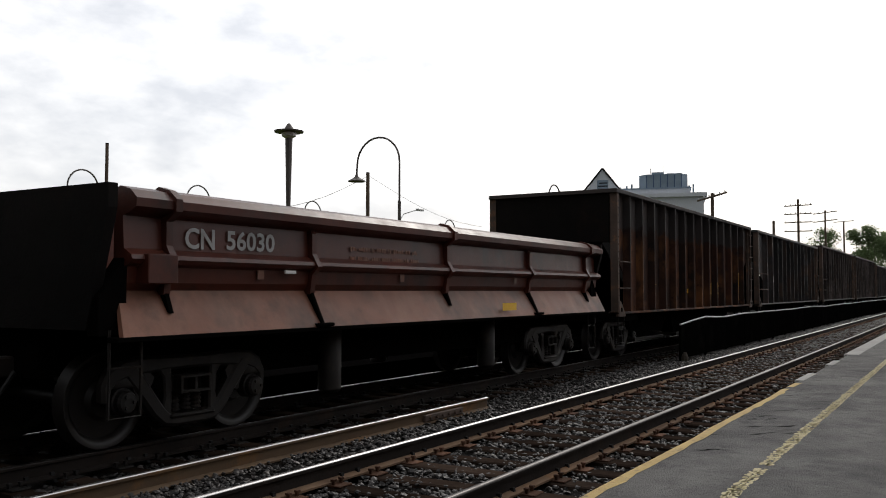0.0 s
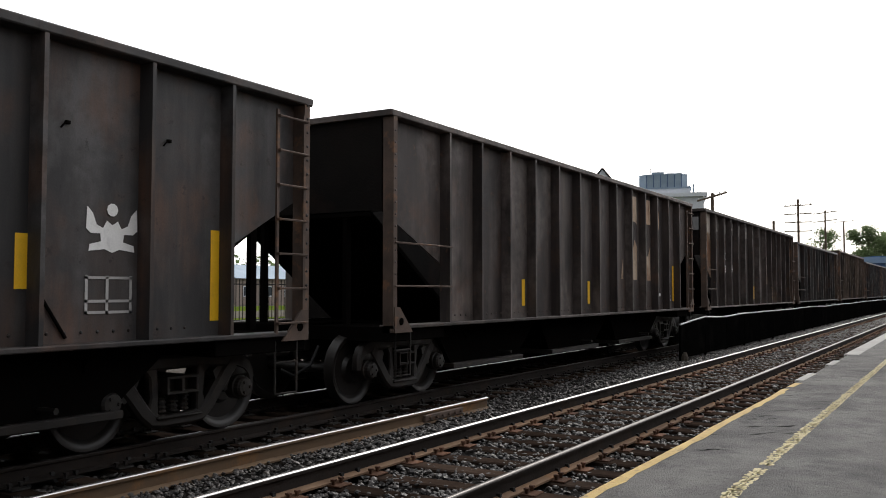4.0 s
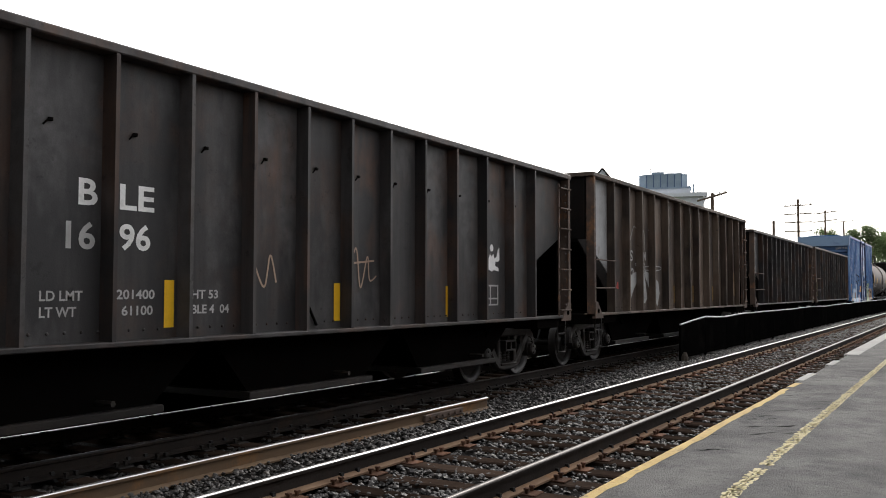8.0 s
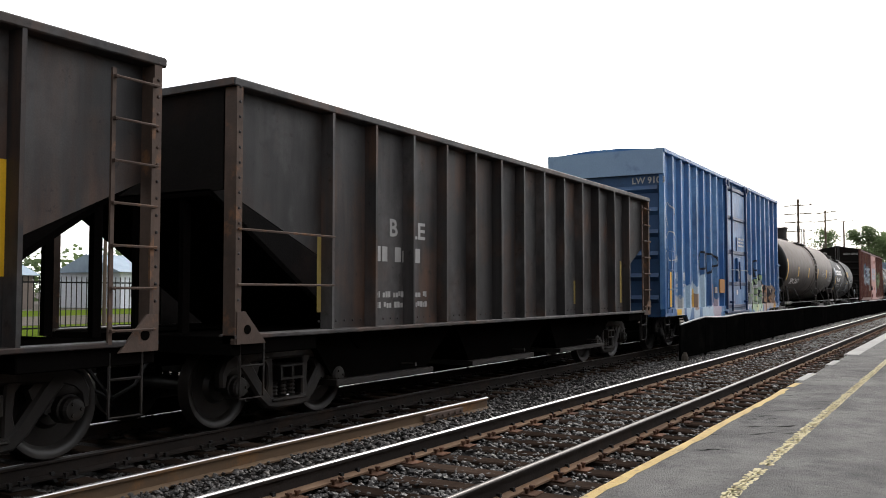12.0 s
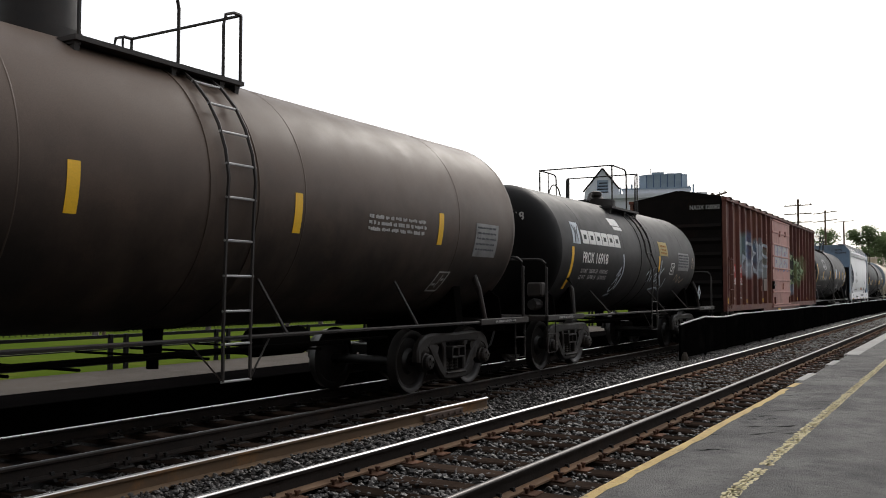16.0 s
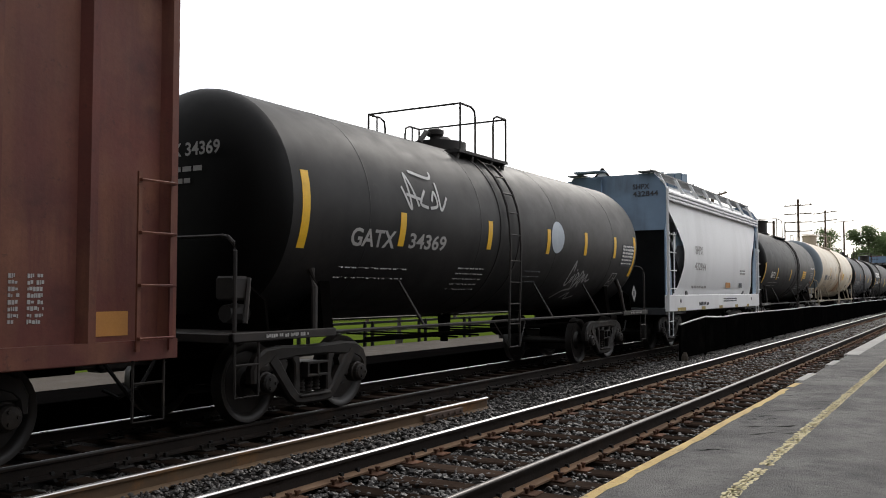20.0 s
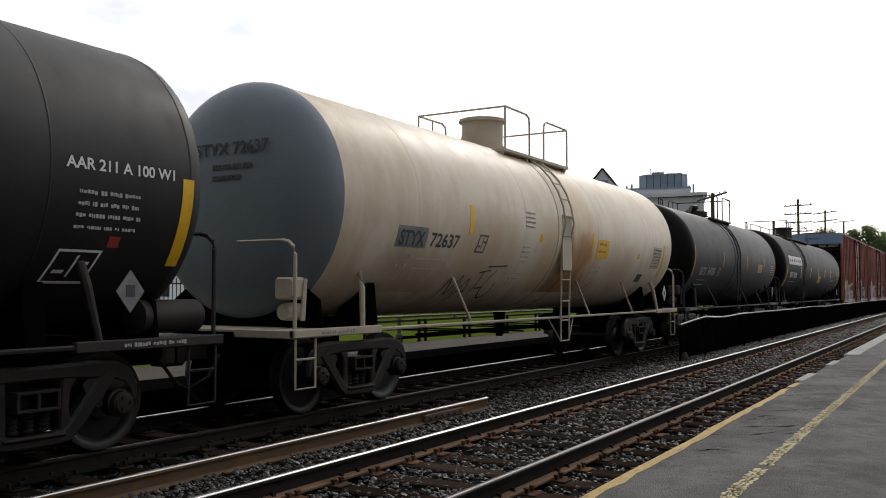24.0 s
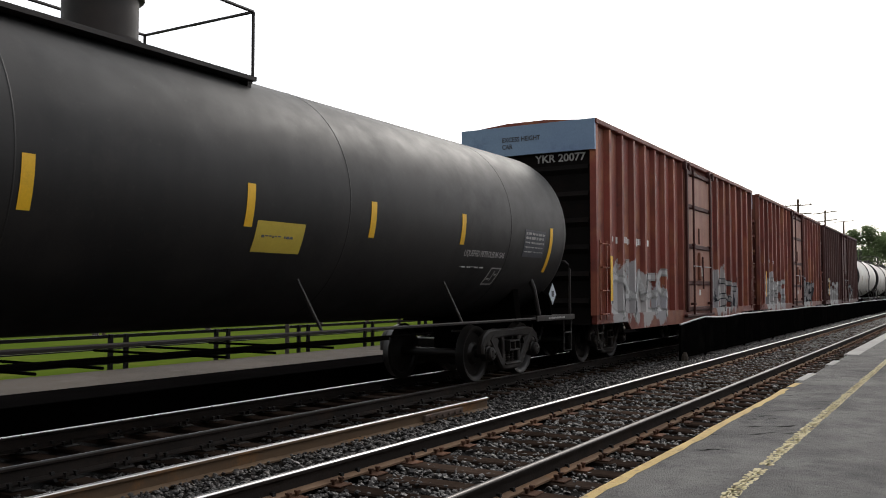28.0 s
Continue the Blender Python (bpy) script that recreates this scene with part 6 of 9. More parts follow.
def plug_door(car, x0, x1, z0, z1, m, panels=7, y=-SIDE):
    d = part("door", Shape().box(x0, x1, y - 0.03, y + 0.06, z0, z1, 0.015), m, car)
    for i in range(panels + 1):
        z = z0 + (z1 - z0) * i / panels
        part("door_rib", Shape().box(x0 + 0.02, x1 - 0.02, y - 0.06, y - 0.025, z - 0.03, z + 0.03, 0.008), m, d)
    part("door_track", box(x0 - 0.1, x1 + 2.2, y - 0.05, y + 0.02, z0 - 0.12, z0 - 0.05), m, car)
    for x in (x0 + 0.25, x1 - 0.3):
        part("door_roller", Shape().box(x - 0.05, x + 0.05, y - 0.09, y - 0.02, z0 + 0.02, z0 + 0.28, 0.01), M["box_red"], d)
    part("door_latch", Shape().rod([(x0 - 0.2, y - 0.08, z0 + 0.75), (x0 + 0.15, y - 0.08, z0 + 0.75)], 0.03, 6).box(x0 - 0.06, x0 + 0.04, y - 0.1, y, z0 + 0.6, z0 + 0.9, 0.01), M["truck_iron"], d)
    return d


def rod_door(car, x0, x1, z0, z1, m, frame_m=None, y=-SIDE):
    """A sliding plug door: a framed leaf with two locking bars, rollers and a handle box."""
    fm = frame_m or m
    d = part("door", Shape().box(x0, x1, y - 0.02, y + 0.05, z0, z1, 0.015), m, car)
    for q in (0.015, 0.2, 0.46, 0.745, 0.985):
        z = z0 + q * (z1 - z0)
        part("door_rail", Shape().box(x0 + 0.02, x1 - 0.02, y - 0.075, y - 0.015, z - 0.055, z + 0.055, 0.012), fm, d)
    for x in (x0 + 0.05, x1 - 0.05):
        part("door_stile", Shape().box(x - 0.06, x + 0.06, y - 0.08, y - 0.015, z0 - 0.03, z1 + 0.02, 0.012), fm, d)
    for x in (x0 + 0.5, x1 - 0.36):
        part("locking_bar", Shape().rod([(x, y - 0.11, z0 - 0.1), (x, y - 0.11, z1 + 0.08)], 0.03, 8), fm, d)
        for q in (0.05, 0.47, 0.74, 0.97):
            z = z0 + q * (z1 - z0)
            part("bar_guide", Shape().box(x - 0.06, x + 0.06, y - 0.15, y - 0.02, z - 0.035, z + 0.035, 0.01), fm, d)
    for x in (x0 - 0.12, x0 + 0.25, x1 - 0.3, x1 + 0.14):
        part("roller_bracket", Shape().box(x - 0.05, x + 0.05, y - 0.1, y, z1 - 0.02, z1 + 0.2, 0.015), fm, d)
    part("door_track", box(x0 - 0.15, x1 + 0.1, y - 0.1, y, z0 - 0.16, z0 - 0.08, c=0.015), fm, car)
    mid = (x0 + x1) / 2
    for a, b in ((x0 + 0.42, mid - 0.12), (mid + 0.24, x1 - 0.3)):
        part("handle", Shape().rod([(a, y - 0.12, z0 + 1.22), (b, y - 0.12, z0 + 1.22)], 0.016, 5), M["galvanised"], d)
    part("handle_box", Shape().box(mid - 0.12, mid + 0.22, y - 0.1, y - 0.02, z0 + 0.85, z0 + 1.62, 0.02), m, d)
    part("lock_lever", Shape().rod([(mid + 0.04, y - 0.12, z0 + 1.5), (mid + 0.06, y - 0.13, z0 + 0.6)], 0.022, 6), fm, d)
    part("label_plate", Shape().box(mid - 0.04, mid + 0.1, y - 0.108, y - 0.1, z0 + 0.95, z0 + 1.2), M["ink_white"], d, "white lock label")
    part("label_plate", Shape().box(mid - 0.02, mid + 0.14, y - 0.03, y - 0.02, z0 + 0.42, z0 + 0.58), M["ink_white"], d)
    part("drain_plate", Shape().box(mid - 0.02, mid + 0.02, y - 0.05, y - 0.02, z0 + 1.86, z0 + 2.3, 0.006), fm, d)
    return d


STROKES = (
    ([(0.9, 0.85), (0.4, 1.0), (0.1, 0.75), (0.5, 0.5), (0.9, 0.25), (0.5, 0.0), (0.05, 0.15)],),
    ([(0.95, 0.95), (0.2, 0.92), (0.12, 0.5), (0.15, 0.08), (0.95, 0.05)], [(0.15, 0.5), (0.8, 0.55)]),
    ([(0.0, 0.0), (0.2, 1.0), (0.5, 0.4), (0.8, 1.0), (1.0, 0.0)],),
    ([(0.1, 0.0), (0.15, 1.0), (0.85, 0.88), (0.7, 0.52), (0.2, 0.5)], [(0.4, 0.5), (1.0, -0.05)]),
    ([(0.5, 1.0), (0.1, 0.7), (0.15, 0.2), (0.6, 0.0), (0.95, 0.3), (0.85, 0.8), (0.45, 1.0)],),
    ([(0.05, 0.0), (0.5, 1.0), (0.95, 0.0)], [(0.2, 0.35), (0.85, 0.4)]))


def wild_word(car, x0, x1, z0, z1, fill, edge, seed, count, y, fat=0.17, rim=0.09):
    """Crowded fat sprayed strokes over a wider rim, each letter a little different."""
    r = random.Random(seed)
    w, h = (x1 - x0) / count, z1 - z0
    face = y if callable(y) else lambda x: y
    for i in range(count):
        lean, up, grow = r.uniform(-0.15, 0.25), r.uniform(-0.08, 0.08) * h, r.uniform(0.85, 1.12)
        lines = [[(x0 + i * w + w * (a * 1.05 + lean * b) + r.uniform(-0.06, 0.06), z0 + up + h * grow * b + r.uniform(-0.07, 0.07)) for a, b in line] for line in STROKES[(seed + i * 5) % 6]]
        if i % 2:
            lines = [[(2 * x0 + (2 * i + 1) * w - x, 2 * (z0 + h * 0.5) - z) for x, z in line] for line in lines]
        if edge:
            scrawl(car, lines, edge, fat + rim * 2, lambda x: face(x) - 0.0006 * (i % 3), None, "graffiti", "sprayed letter rim")
        scrawl(car, lines, fill, fat, lambda x: face(x) - 0.004 - 0.0006 * (i % 3), None, "graffiti", "sprayed letter")


# ---- side-dump car ----
def dump_car(label, left, right):
    car, L = car_empty("side_dump_car", label, "dump car", left, right)
    h = L / 2
    top = 2.5
    R_ = M["dump_red"]
    body = [(-1.3, 1.5), (-1.38, 1.56), (-1.43, 1.63), (-1.45, 1.78), (-1.52, 1.81), (-1.555, 1.85), (-1.54, 1.89), (-1.44, 1.95), (-1.42, 2.25), (-1.53, 2.29),
            (-1.6, 2.33), (-1.605, 2.41), (-1.52, 2.49), (-1.38, 2.53), (-1.3, 2.5)]
    wrap_ = [(-1.3, 1.5), (-1.47, 1.52), (-1.5, 1.74), (-1.59, 1.84), (-1.5, 1.99), (-1.5, 2.22), (-1.63, 2.31), (-1.635, 2.43), (-1.53, 2.52), (-1.38, 2.56), (-1.3, 2.52)]
    for k in (-1, 1):
        flip = lambda pts: pts if k < 0 else [(-y, z) for y, z in pts]
        part("side_wall", Shape().prism(flip(body), "x", -h + 0.27, h), R_, car)
        part("apron", Shape().loft([[(x + o * 0.16, y if k < 0 else -y, z) for (y, z), o in zip(((-1.37, 1.57), (-1.33, 1.57), (-1.58, 1.14), (-1.64, 1.14)), (0.9, 0.9, 0, 0))] for x in (-h + 0.12, h)]), M["dump_apron"], car, "dusty pink-brown sloping apron")
        part("lower_edge", box(-h + 0.05, h, min(k * 1.5, k * 1.65), max(k * 1.5, k * 1.65), 1.09, 1.14, c=0.008), M["grime_shade"], car)
        part("side_girder", box(-h + 0.6, h - 0.6, min(k * 0.85, k * 0.95), max(k * 0.85, k * 0.95), 0.62, 1.12), M["grime_shade"], car)
    for i, x in enumerate((-5.36, -3.17, -0.05, 2.8, 5.45)):
        part("brace", Shape().prism(wrap_ if i % 2 == 0 else wrap_[:6] + [(-1.45, 2.28), (-1.3, 2.28)], "x", x - 0.04, x + 0.04), R_, car)
        low = 1.36 if i % 2 == 0 else 1.2
        part("apron_rib", Shape().prism([(-1.38, 1.56), (-1.46, 1.56), (-1.42 - (1.57 - low) * 0.6, low - 0.02), (-1.36 - (1.57 - low) * 0.6, low)], "x", x - 0.025, x + 0.025), M["grime_shade"], car)
        if i % 2:
            part("hinge", box(x - 0.13, x + 0.16, -1.69, -1.58, 1.145, 1.185, c=0.01), M["grime_shade"], car)
    for e in (-1, 1):
        x0, x1 = sorted((e * (h + 0.02), e * (h - 0.08)))
        part("end_wall", Shape().prism([(-1.3, 1.2), (1.3, 1.2), (1.58, 2.3), (1.58, 2.52), (-1.58, 2.52), (-1.58, 2.3)], "x", x0, x1), M["end_black"], car, "dark end bulkhead, shade in its colour")
        part("end_frame", Shape().prism([(e * h, 1.15), (e * (h - 0.3), 1.15), (e * (h - 0.3), 1.9), (e * h, 1.5)], "y", -1.45, -1.3), M["grime_shade"], car)
        step_iron(car, e * (h - 0.3) + 0.0, -1.45, z0=0.4, z1=1.2)
    part("box_bracket", box(-h + 0.42, -h + 0.78, -1.6, -1.4, 1.62, 1.9, c=0.01), R_, car)
    part("bed", box(-h + 0.1, h - 0.1, -1.3, 1.3, 1.4, 1.52), R_, car)
    part("underframe", box(-h + 0.1, h - 0.1, -0.45, 0.45, 0.72, 1.2), M["grime_shade"], car)
    for x in (-2.36, 1.87):
        for yy in (-1.1, 1.1):
            part("tipping_cylinder", Shape().turn([(0.28, 0.11), (0.32, 0.15), (1.05, 0.15), (1.1, 0.11), (1.42, 0.1)], "z", (x, yy, 0), 18), M["truck_iron"], car, smooth=True)
    part("air_tank", Shape().turn([(-1.0, 0.05), (-0.95, 0.2), (0.95, 0.2), (1.0, 0.05)], "x", (0.6, -0.75, 0.8), 16), M["grime_shade"], car, smooth=True)
    running_gear(car, L, 1.49, sill=False)
    return car, L


# ---- covered hopper ----
def covered_hopper(label, left, right):
    car, L = car_empty("covered_hopper", label, "hopper car", left, right)
    h = L / 2
    W_, B_ = M["cov_white"], M["cov_blue"]
    top, eave, sill = 4.55, 4.15, 1.46

    def half(z):
        """Half width of the bellied body at a height."""
        t = (z - sill) / (eave - sill)
        return 1.36 + 0.19 * math.sin(math.pi * min(1, max(0, t)) ** 0.8) if z <= eave else 1.5 - (z - eave) * 1.5
    zs = [sill + (eave - sill) * i / 14 for i in range(15)]
    for k in (-1, 1):
        # side skin: its ends follow the curved hopper slopes
        v, f = [], []
        n = 24
        for i, z in enumerate(zs):
            t = i / 14
            if z > 3.75:
                cut = 0.0
            elif z > 2.7:
                cut = 1.25 * ((3.75 - z) / 1.05) ** 0.9
            elif z > 2.3:
                cut = 1.25
            else:
                cut = 1.25 - 0.5 * ((2.3 - z) / (2.3 - sill)) ** 1.2
            for j in range(n + 1):
                x = (-h + 0.12 + cut) + (2 * h - 0.24 - 2 * cut) * j / n
                v.append((x, k * half(z), z))
        for i in range(14):
            for j in range(n):
                a = i * (n + 1) + j
                f.append((a, a + 1, a + n + 2, a + n + 1))
        part("side_skin", Shape().add(v, f), W_, car, smooth=True)
        part("side_sill", Shape().box(-h, h, min(k * 1.52, k * 1.4), max(k * 1.52, k * 1.4), 1.02, sill, 0.02), W_, car)
        for j in range(3):
            z = eave - 0.06 - j * 0.09
            part("eave_rail", Shape().box(-h + 0.02, h - 0.02, min(k * 1.46, k * 1.53), max(k * 1.46, k * 1.53), z, z + 0.06, 0.01), W_, car)
        for e in (-1, 1):
            xe = e * h
            part("corner_post", Shape().rod([(xe - e * 0.02, k * 1.5, 1.05), (xe - e * 0.02, k * 1.5, eave + 0.05), (xe - e * 0.12, k * 1.35, top - 0.12), (xe - e * 0.25, k * 1.05, top + 0.05)], 0.035, 8), W_, car)
            if k < 0:
                ladder(car, min(xe, xe - e * 0.45), max(xe, xe - e * 0.45), -1.53, 1.5, 3.1, 4, W_)
                step_iron(car, xe - e * 0.22, -1.5, z0=0.4, z1=1.05, m=W_)
    for e in (-1, 1):
        xe = e * (h - 0.12)
        part("end_sheet", Shape().prism([(-1.44, 3.15), (1.44, 3.15), (1.5, eave), (1.42, eave + 0.2), (1.1, top + 0.09), (-1.1, top + 0.09), (-1.42, eave + 0.2), (-1.5, eave)], "x", min(xe, xe - e * 0.05), max(xe, xe - e * 0.05)), B_, car, "blue-grey car end")
        # dark grey here and on the platform paints in the recess's shade
        part("slope_sheet", Shape().prism([(xe, 3.3), (xe - e * 0.1, 3.3), (xe - e * 2.4, 1.2), (xe - e * 2.3, 1.1)], "y", -1.4, 1.4), M["tank_grey"], car, "slope sheet greyed for shade")
        for yy in (0.35, 1.2):
            part("end_post", box(min(xe + e * 0.0, xe + e * 0.1), max(xe, xe + e * 0.1), yy - 0.05, yy + 0.05, 1.1, top), B_, car)
        for yy in (-1.43, 1.4):
            part("corner_plate", Shape().prism([(e * (h - 0.03), 1.1), (e * (h - 0.62), 1.1), (e * (h - 0.5), 2.3), (e * (h - 0.2), 3.3), (e * (h - 0.03), 3.3)], "y", yy, yy + 0.03), B_, car, "blue-grey corner plate")
        part("end_platform", box(min(e * h, e * (h - 1.9)), max(e * h, e * (h - 1.9)), -1.42, 1.42, 0.95, 1.1), M["tank_grey"], car)
        part("end_step", box(min(e * h, e * (h + 0.32)), max(e * h, e * (h + 0.32)), 0.1, 0.95, top + 0.15, top + 0.2, c=0.01), M["wall_grey"], car)
    part("roof", Shape().prism([(-1.5, eave), (1.5, eave), (1.0, top - 0.08), (0.4, top), (-0.4, top), (-1.0, top - 0.08)], "x", -h + 0.2, h - 0.2), W_, car)
    for k in (-1, 1):
        part("running_board", box(-h - 0.1, h + 0.1, min(k * 0.75, k * 1.2), max(k * 0.75, k * 1.2), top + 0.11, top + 0.14), M["placard_grey"], car)
        for i in range(8):
            x = -h + 0.3 + i * (L - 0.6) / 7
            part("board_bracket", Shape().prism([(k * 1.22, top + 0.1), (k * 1.14, top + 0.1), (k * 1.36, eave + 0.08), (k * 1.44, eave + 0.08)], "x", x - 0.02, x + 0.02), W_, car)
    for i in range(4):
        part("hatch", Shape().turn([(0, 0.35), (0.12, 0.35), (0.16, 0.2)], "z", (-h * 0.7 + i * h * 0.47, 0, top), 18), W_, car)
    for x in (-1.7, 1.7):
        part("outlet", Shape().loft([[(x - 1.3, -1.2, 1.1), (x + 1.3, -1.2, 1.1), (x + 1.3, 1.2, 1.1), (x - 1.3, 1.2, 1.1)], [(x - 0.35, -0.4, 0.45), (x + 0.35, -0.4, 0.45), (x + 0.35, 0.4, 0.45), (x - 0.35, 0.4, 0.45)]]), M["truck_iron"], car)
        part("outlet_gate", Shape().box(x - 0.45, x + 0.45, -0.7, 0.5, 0.38, 0.47, 0.01).turn([(-0.2, 0.07), (0.0, 0.09)], "y", (x + 0.2, -0.75, 0.45), 10), M["truck_iron"], car)
    running_gear(car, L, 1.7)
    return car, L


# ---- the cars in order ----
lead, L_lead = dump_car("rust-red side-dump car ahead of the others", -8.51, 3.69)
dump, L_dump = dump_car("rust-red side-dump car with dusty pink apron", 5.18, 17.41)
h2, L2 = hopper("black open hopper car with large rust stains", 18.41, 32.10, M["rusty_hopper"], (-6.0, -5.1, -4.2, -3.3, -2.4, -1.5, -0.62, 0.24, 1.1, 1.98, 2.88, 3.85, 4.85, 5.7), top=3.73, ext=0.1)
h3, L3 = hopper("black open hopper car with white lettering", 33.44, 48.29, M["black_hopper"], (-5.75, -4.65, -3.5, -2.55, -1.63, -0.7, 0.25, 1.2, 2.13, 3.07, 4.02, 5.15, 6.2), top=3.72, rods=((-5.75, 2.05), (-2.55, 1.6), (1.2, 1.6), (4.02, 1.5)))
h4, L4 = hopper("brown-black open hopper car with a large faded emblem", 50.03, 64.55, M["brown_hopper"], (-5.75, -4.75, -3.75, -2.75, -1.7, -0.65, 0.4, 1.44, 2.46, 3.44, 4.38, 5.33, 6.3), top=3.91, ext=0.3, inset=(1.05, 0.75))
h5, L5 = hopper("weathered brown-black open hopper car with faded lettering", 66.34, 81.12, M["brown_hopper"], (-6.2, -5.15, -4.19, -3.18, -2.1, -0.9, 0.25, 1.5, 2.58, 3.6, 4.6, 5.62, 6.58), top=3.91, ext=0.3, inset=(1.05, 0.75), ends=(M["flaked_panel"], None))
h6, L6 = hopper("dark grey open hopper car with rust patches", 82.47, 96.41, M["black_hopper"], (-5.1, -4.2, -3.31, -2.41, -1.52, -0.63, 0.22, 1.07, 1.94, 2.84, 3.79, 4.75, 5.6), top=3.71, ext=0.2, rods=((-5.1, 1.9), (-0.63, 1.5)))
h7, L7 = hopper("brown open hopper car with sprayed drawings", 97.88, 112.22, M["tan_hopper"], (-5.95, -4.95, -4.02, -3.08, -1.96, -0.85, 0.1, 1.02, 2.15, 3.28, 4.25, 5.2, 6.1), top=3.93, inset=1.05, ends=(M["silver_panel"], None))
h8, L8 = hopper("black open hopper car with white lettering", 113.59, 127.43, M["black_hopper"], (-5.3, -4.45, -3.56, -2.61, -1.72, -0.84, 0.02, 0.87, 1.78, 2.7, 3.6, 4.55, 5.5), top=3.7, rods=((-5.3, 1.6), (-1.72, 1.5), (1.78, 1.5)))
h9, L9 = hopper("black open hopper car with rusty ends", 128.43, 142.32, M["black_hopper"], (-5.3, -4.4, -3.5, -2.6, -1.72, -0.84, 0.02, 0.87, 1.78, 2.7, 3.6, 4.55, 5.5), top=3.72)
b10, L10 = boxcar("tall blue boxcar with pale streaks and sprayed paint", 143.55, 159.01, M["box_blue"], 5.15, 0.9, 9, 8, (-1.36, 1.64), end_top=M["box_blue_top"], end_m=M["box_end_shade"])
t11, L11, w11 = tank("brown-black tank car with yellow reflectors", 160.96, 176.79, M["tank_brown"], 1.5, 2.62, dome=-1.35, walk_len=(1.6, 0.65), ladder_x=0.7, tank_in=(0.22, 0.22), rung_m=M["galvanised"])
t12, L12, w12 = tank("short glossy black tank car with white block marks", 177.64, 189.99, M["tank_black"], 1.32, 2.39, walk_len=(1.4, 0.55), ladder_x=0.1, tank_in=(0.42, 1.1), inset=(2.0, 1.87), rail_h=0.8, bulge=0.6)
b13, L13 = boxcar("dark red boxcar with a pink plug door and sprayed paint", 191.22, 209.98, M["box_red"], 4.52, 0.9, 9, 9, (-1.88, 1.98), roof="peak", rib_w=0.07, drop=0.36, end_m=M["end_black"], inset=2.3)
t14, L14, w14 = tank("black tank car with yellow reflectors and a white disc", 210.84, 224.78, M["tank_black"], 1.45, 2.6, walk_len=(0.9, 0.87), ladder_x=-0.37, tank_in=(0.5, 0.35))
c15, L15 = covered_hopper("white covered hopper car with blue-grey ends", 226.38, 237.66)
t16, L16, w16 = tank("black tank car with yellow marks", 238.52, 252.25, M["tank_black"], 1.5, 2.63, dome=-1.0, walk_len=(1.7, 0.5), ladder_x=1.07, tank_in=(0.4, 0.05))
t17, L17, w17 = tank("cream tank car with rust-brown runs and blue-grey ends", 253.37, 268.80, M["tank_cream"], 1.56, 2.74, fit=M["cream_fit"], dome=-0.5, head=M["tank_end_blue"], walk_len=(1.42, 1.55), ladder_x=0.08, rail_m=M["cream_fit"])
t18, L18, w18 = tank("dark grey tank car with small yellow marks", 269.61, 283.34, M["tank_grey"], 1.5, 2.63, walk_len=(0.85, 1.5), ladder_x=-0.5, tank_in=(0.5, 0.24), inset=(1.75, 1.55))
t19, L19, w19 = tank("long black tank car with white block marks", 283.93, 303.46, M["tank_black"], 1.56, 2.66, dome=3.9, walk_len=(0.85, 5.35), ladder_x=-4.05, tank_in=(0.45, 0.25), inset=1.93)
b20, L20 = boxcar("rust-red ribbed boxcar with a pale blue end band", 304.41, 319.73, M["box_ochre"], 5.1, 0.86, 9, 8, (-1.1, 1.65), end_top=M["box_blue_top"], end_m=M["end_black"])
b21, L21 = boxcar("rust-red ribbed boxcar with an ochre door", 320.94, 336.72, M["box_ochre"], 5.1, 0.86, 9, 8, (-1.1, 1.65))
b22, L22 = boxcar("dark red ribbed boxcar with pale sprayed paint", 338.32, 354.31, M["box_dark"], 5.1, 0.86, 9, 8, (-1.1, 1.65))
t23, L23, w23 = tank("pale grey tank car with streaked sides", 355.70, 370.35, M["tank_white"], 1.5, 2.63)
t24, L24, w24 = tank("white tank car with streaked sides", 371.42, 386.28, M["tank_white"], 1.5, 2.63)
t25, L25, w25 = tank("plain black tank car at the end", 387.34, 401.49, M["tank_black"], 1.5, 2.63)


# ---- lettering, reflectors, sprayed paint and plates, car by car ----
HS = -(SIDE - 0.17) - 0.005      # face of a hopper's side sheet


def reflectors(car, spots, m=None, y=HS, h=0.46, w=0.11, wrap=None):
    for x, z, *rest in spots:
        hh = rest[0] if rest else h
        patch(car, x, x + w, z, z + hh, m or M["yellow"], y, wrap, "reflector", "yellow reflector strip")


def emblem(car, x, z):
    """A small crest of plain bars over a framed panel."""
    wing = [(0.0, 0.2), (0.06, 0.24), (0.1, 0.17), (0.17, 0.2), (0.21, 0.3), (0.27, 0.36), (0.28, 0.16), (0.23, 0.12), (0.13, 0.12), (0.12, 0.05), (0.24, 0.02), (0.25, -0.04), (0.08, -0.02), (0.0, -0.05)]
    v = [(x + 0.08 + a, HS - 0.003, z + b) for a, b in wing] + [(x + 0.08 - a, HS - 0.003, z + b) for a, b in wing]
    n = len(wing)
    s = Shape().add(v, [tuple(range(n)), tuple(range(2 * n - 1, n - 1, -1))])
    s.turn([(-0.003, 0.06), (0.0, 0.06)], "y", (x + 0.08, HS - 0.001, z + 0.34), 10)
    part("crest", s, M["ink_white"], car)
    s = Shape()
    for dx in (-0.2, 0.02, 0.28):
        s.box(x + dx, x + dx + 0.03, HS - 0.003, HS, z - 0.6, z - 0.26)
    for dz in (-0.6, -0.5, -0.29):
        s.box(x - 0.2, x + 0.31, HS - 0.003, HS, z + dz, z + dz + 0.025)
    part("test_panel", s, M["ink_pale"], car)


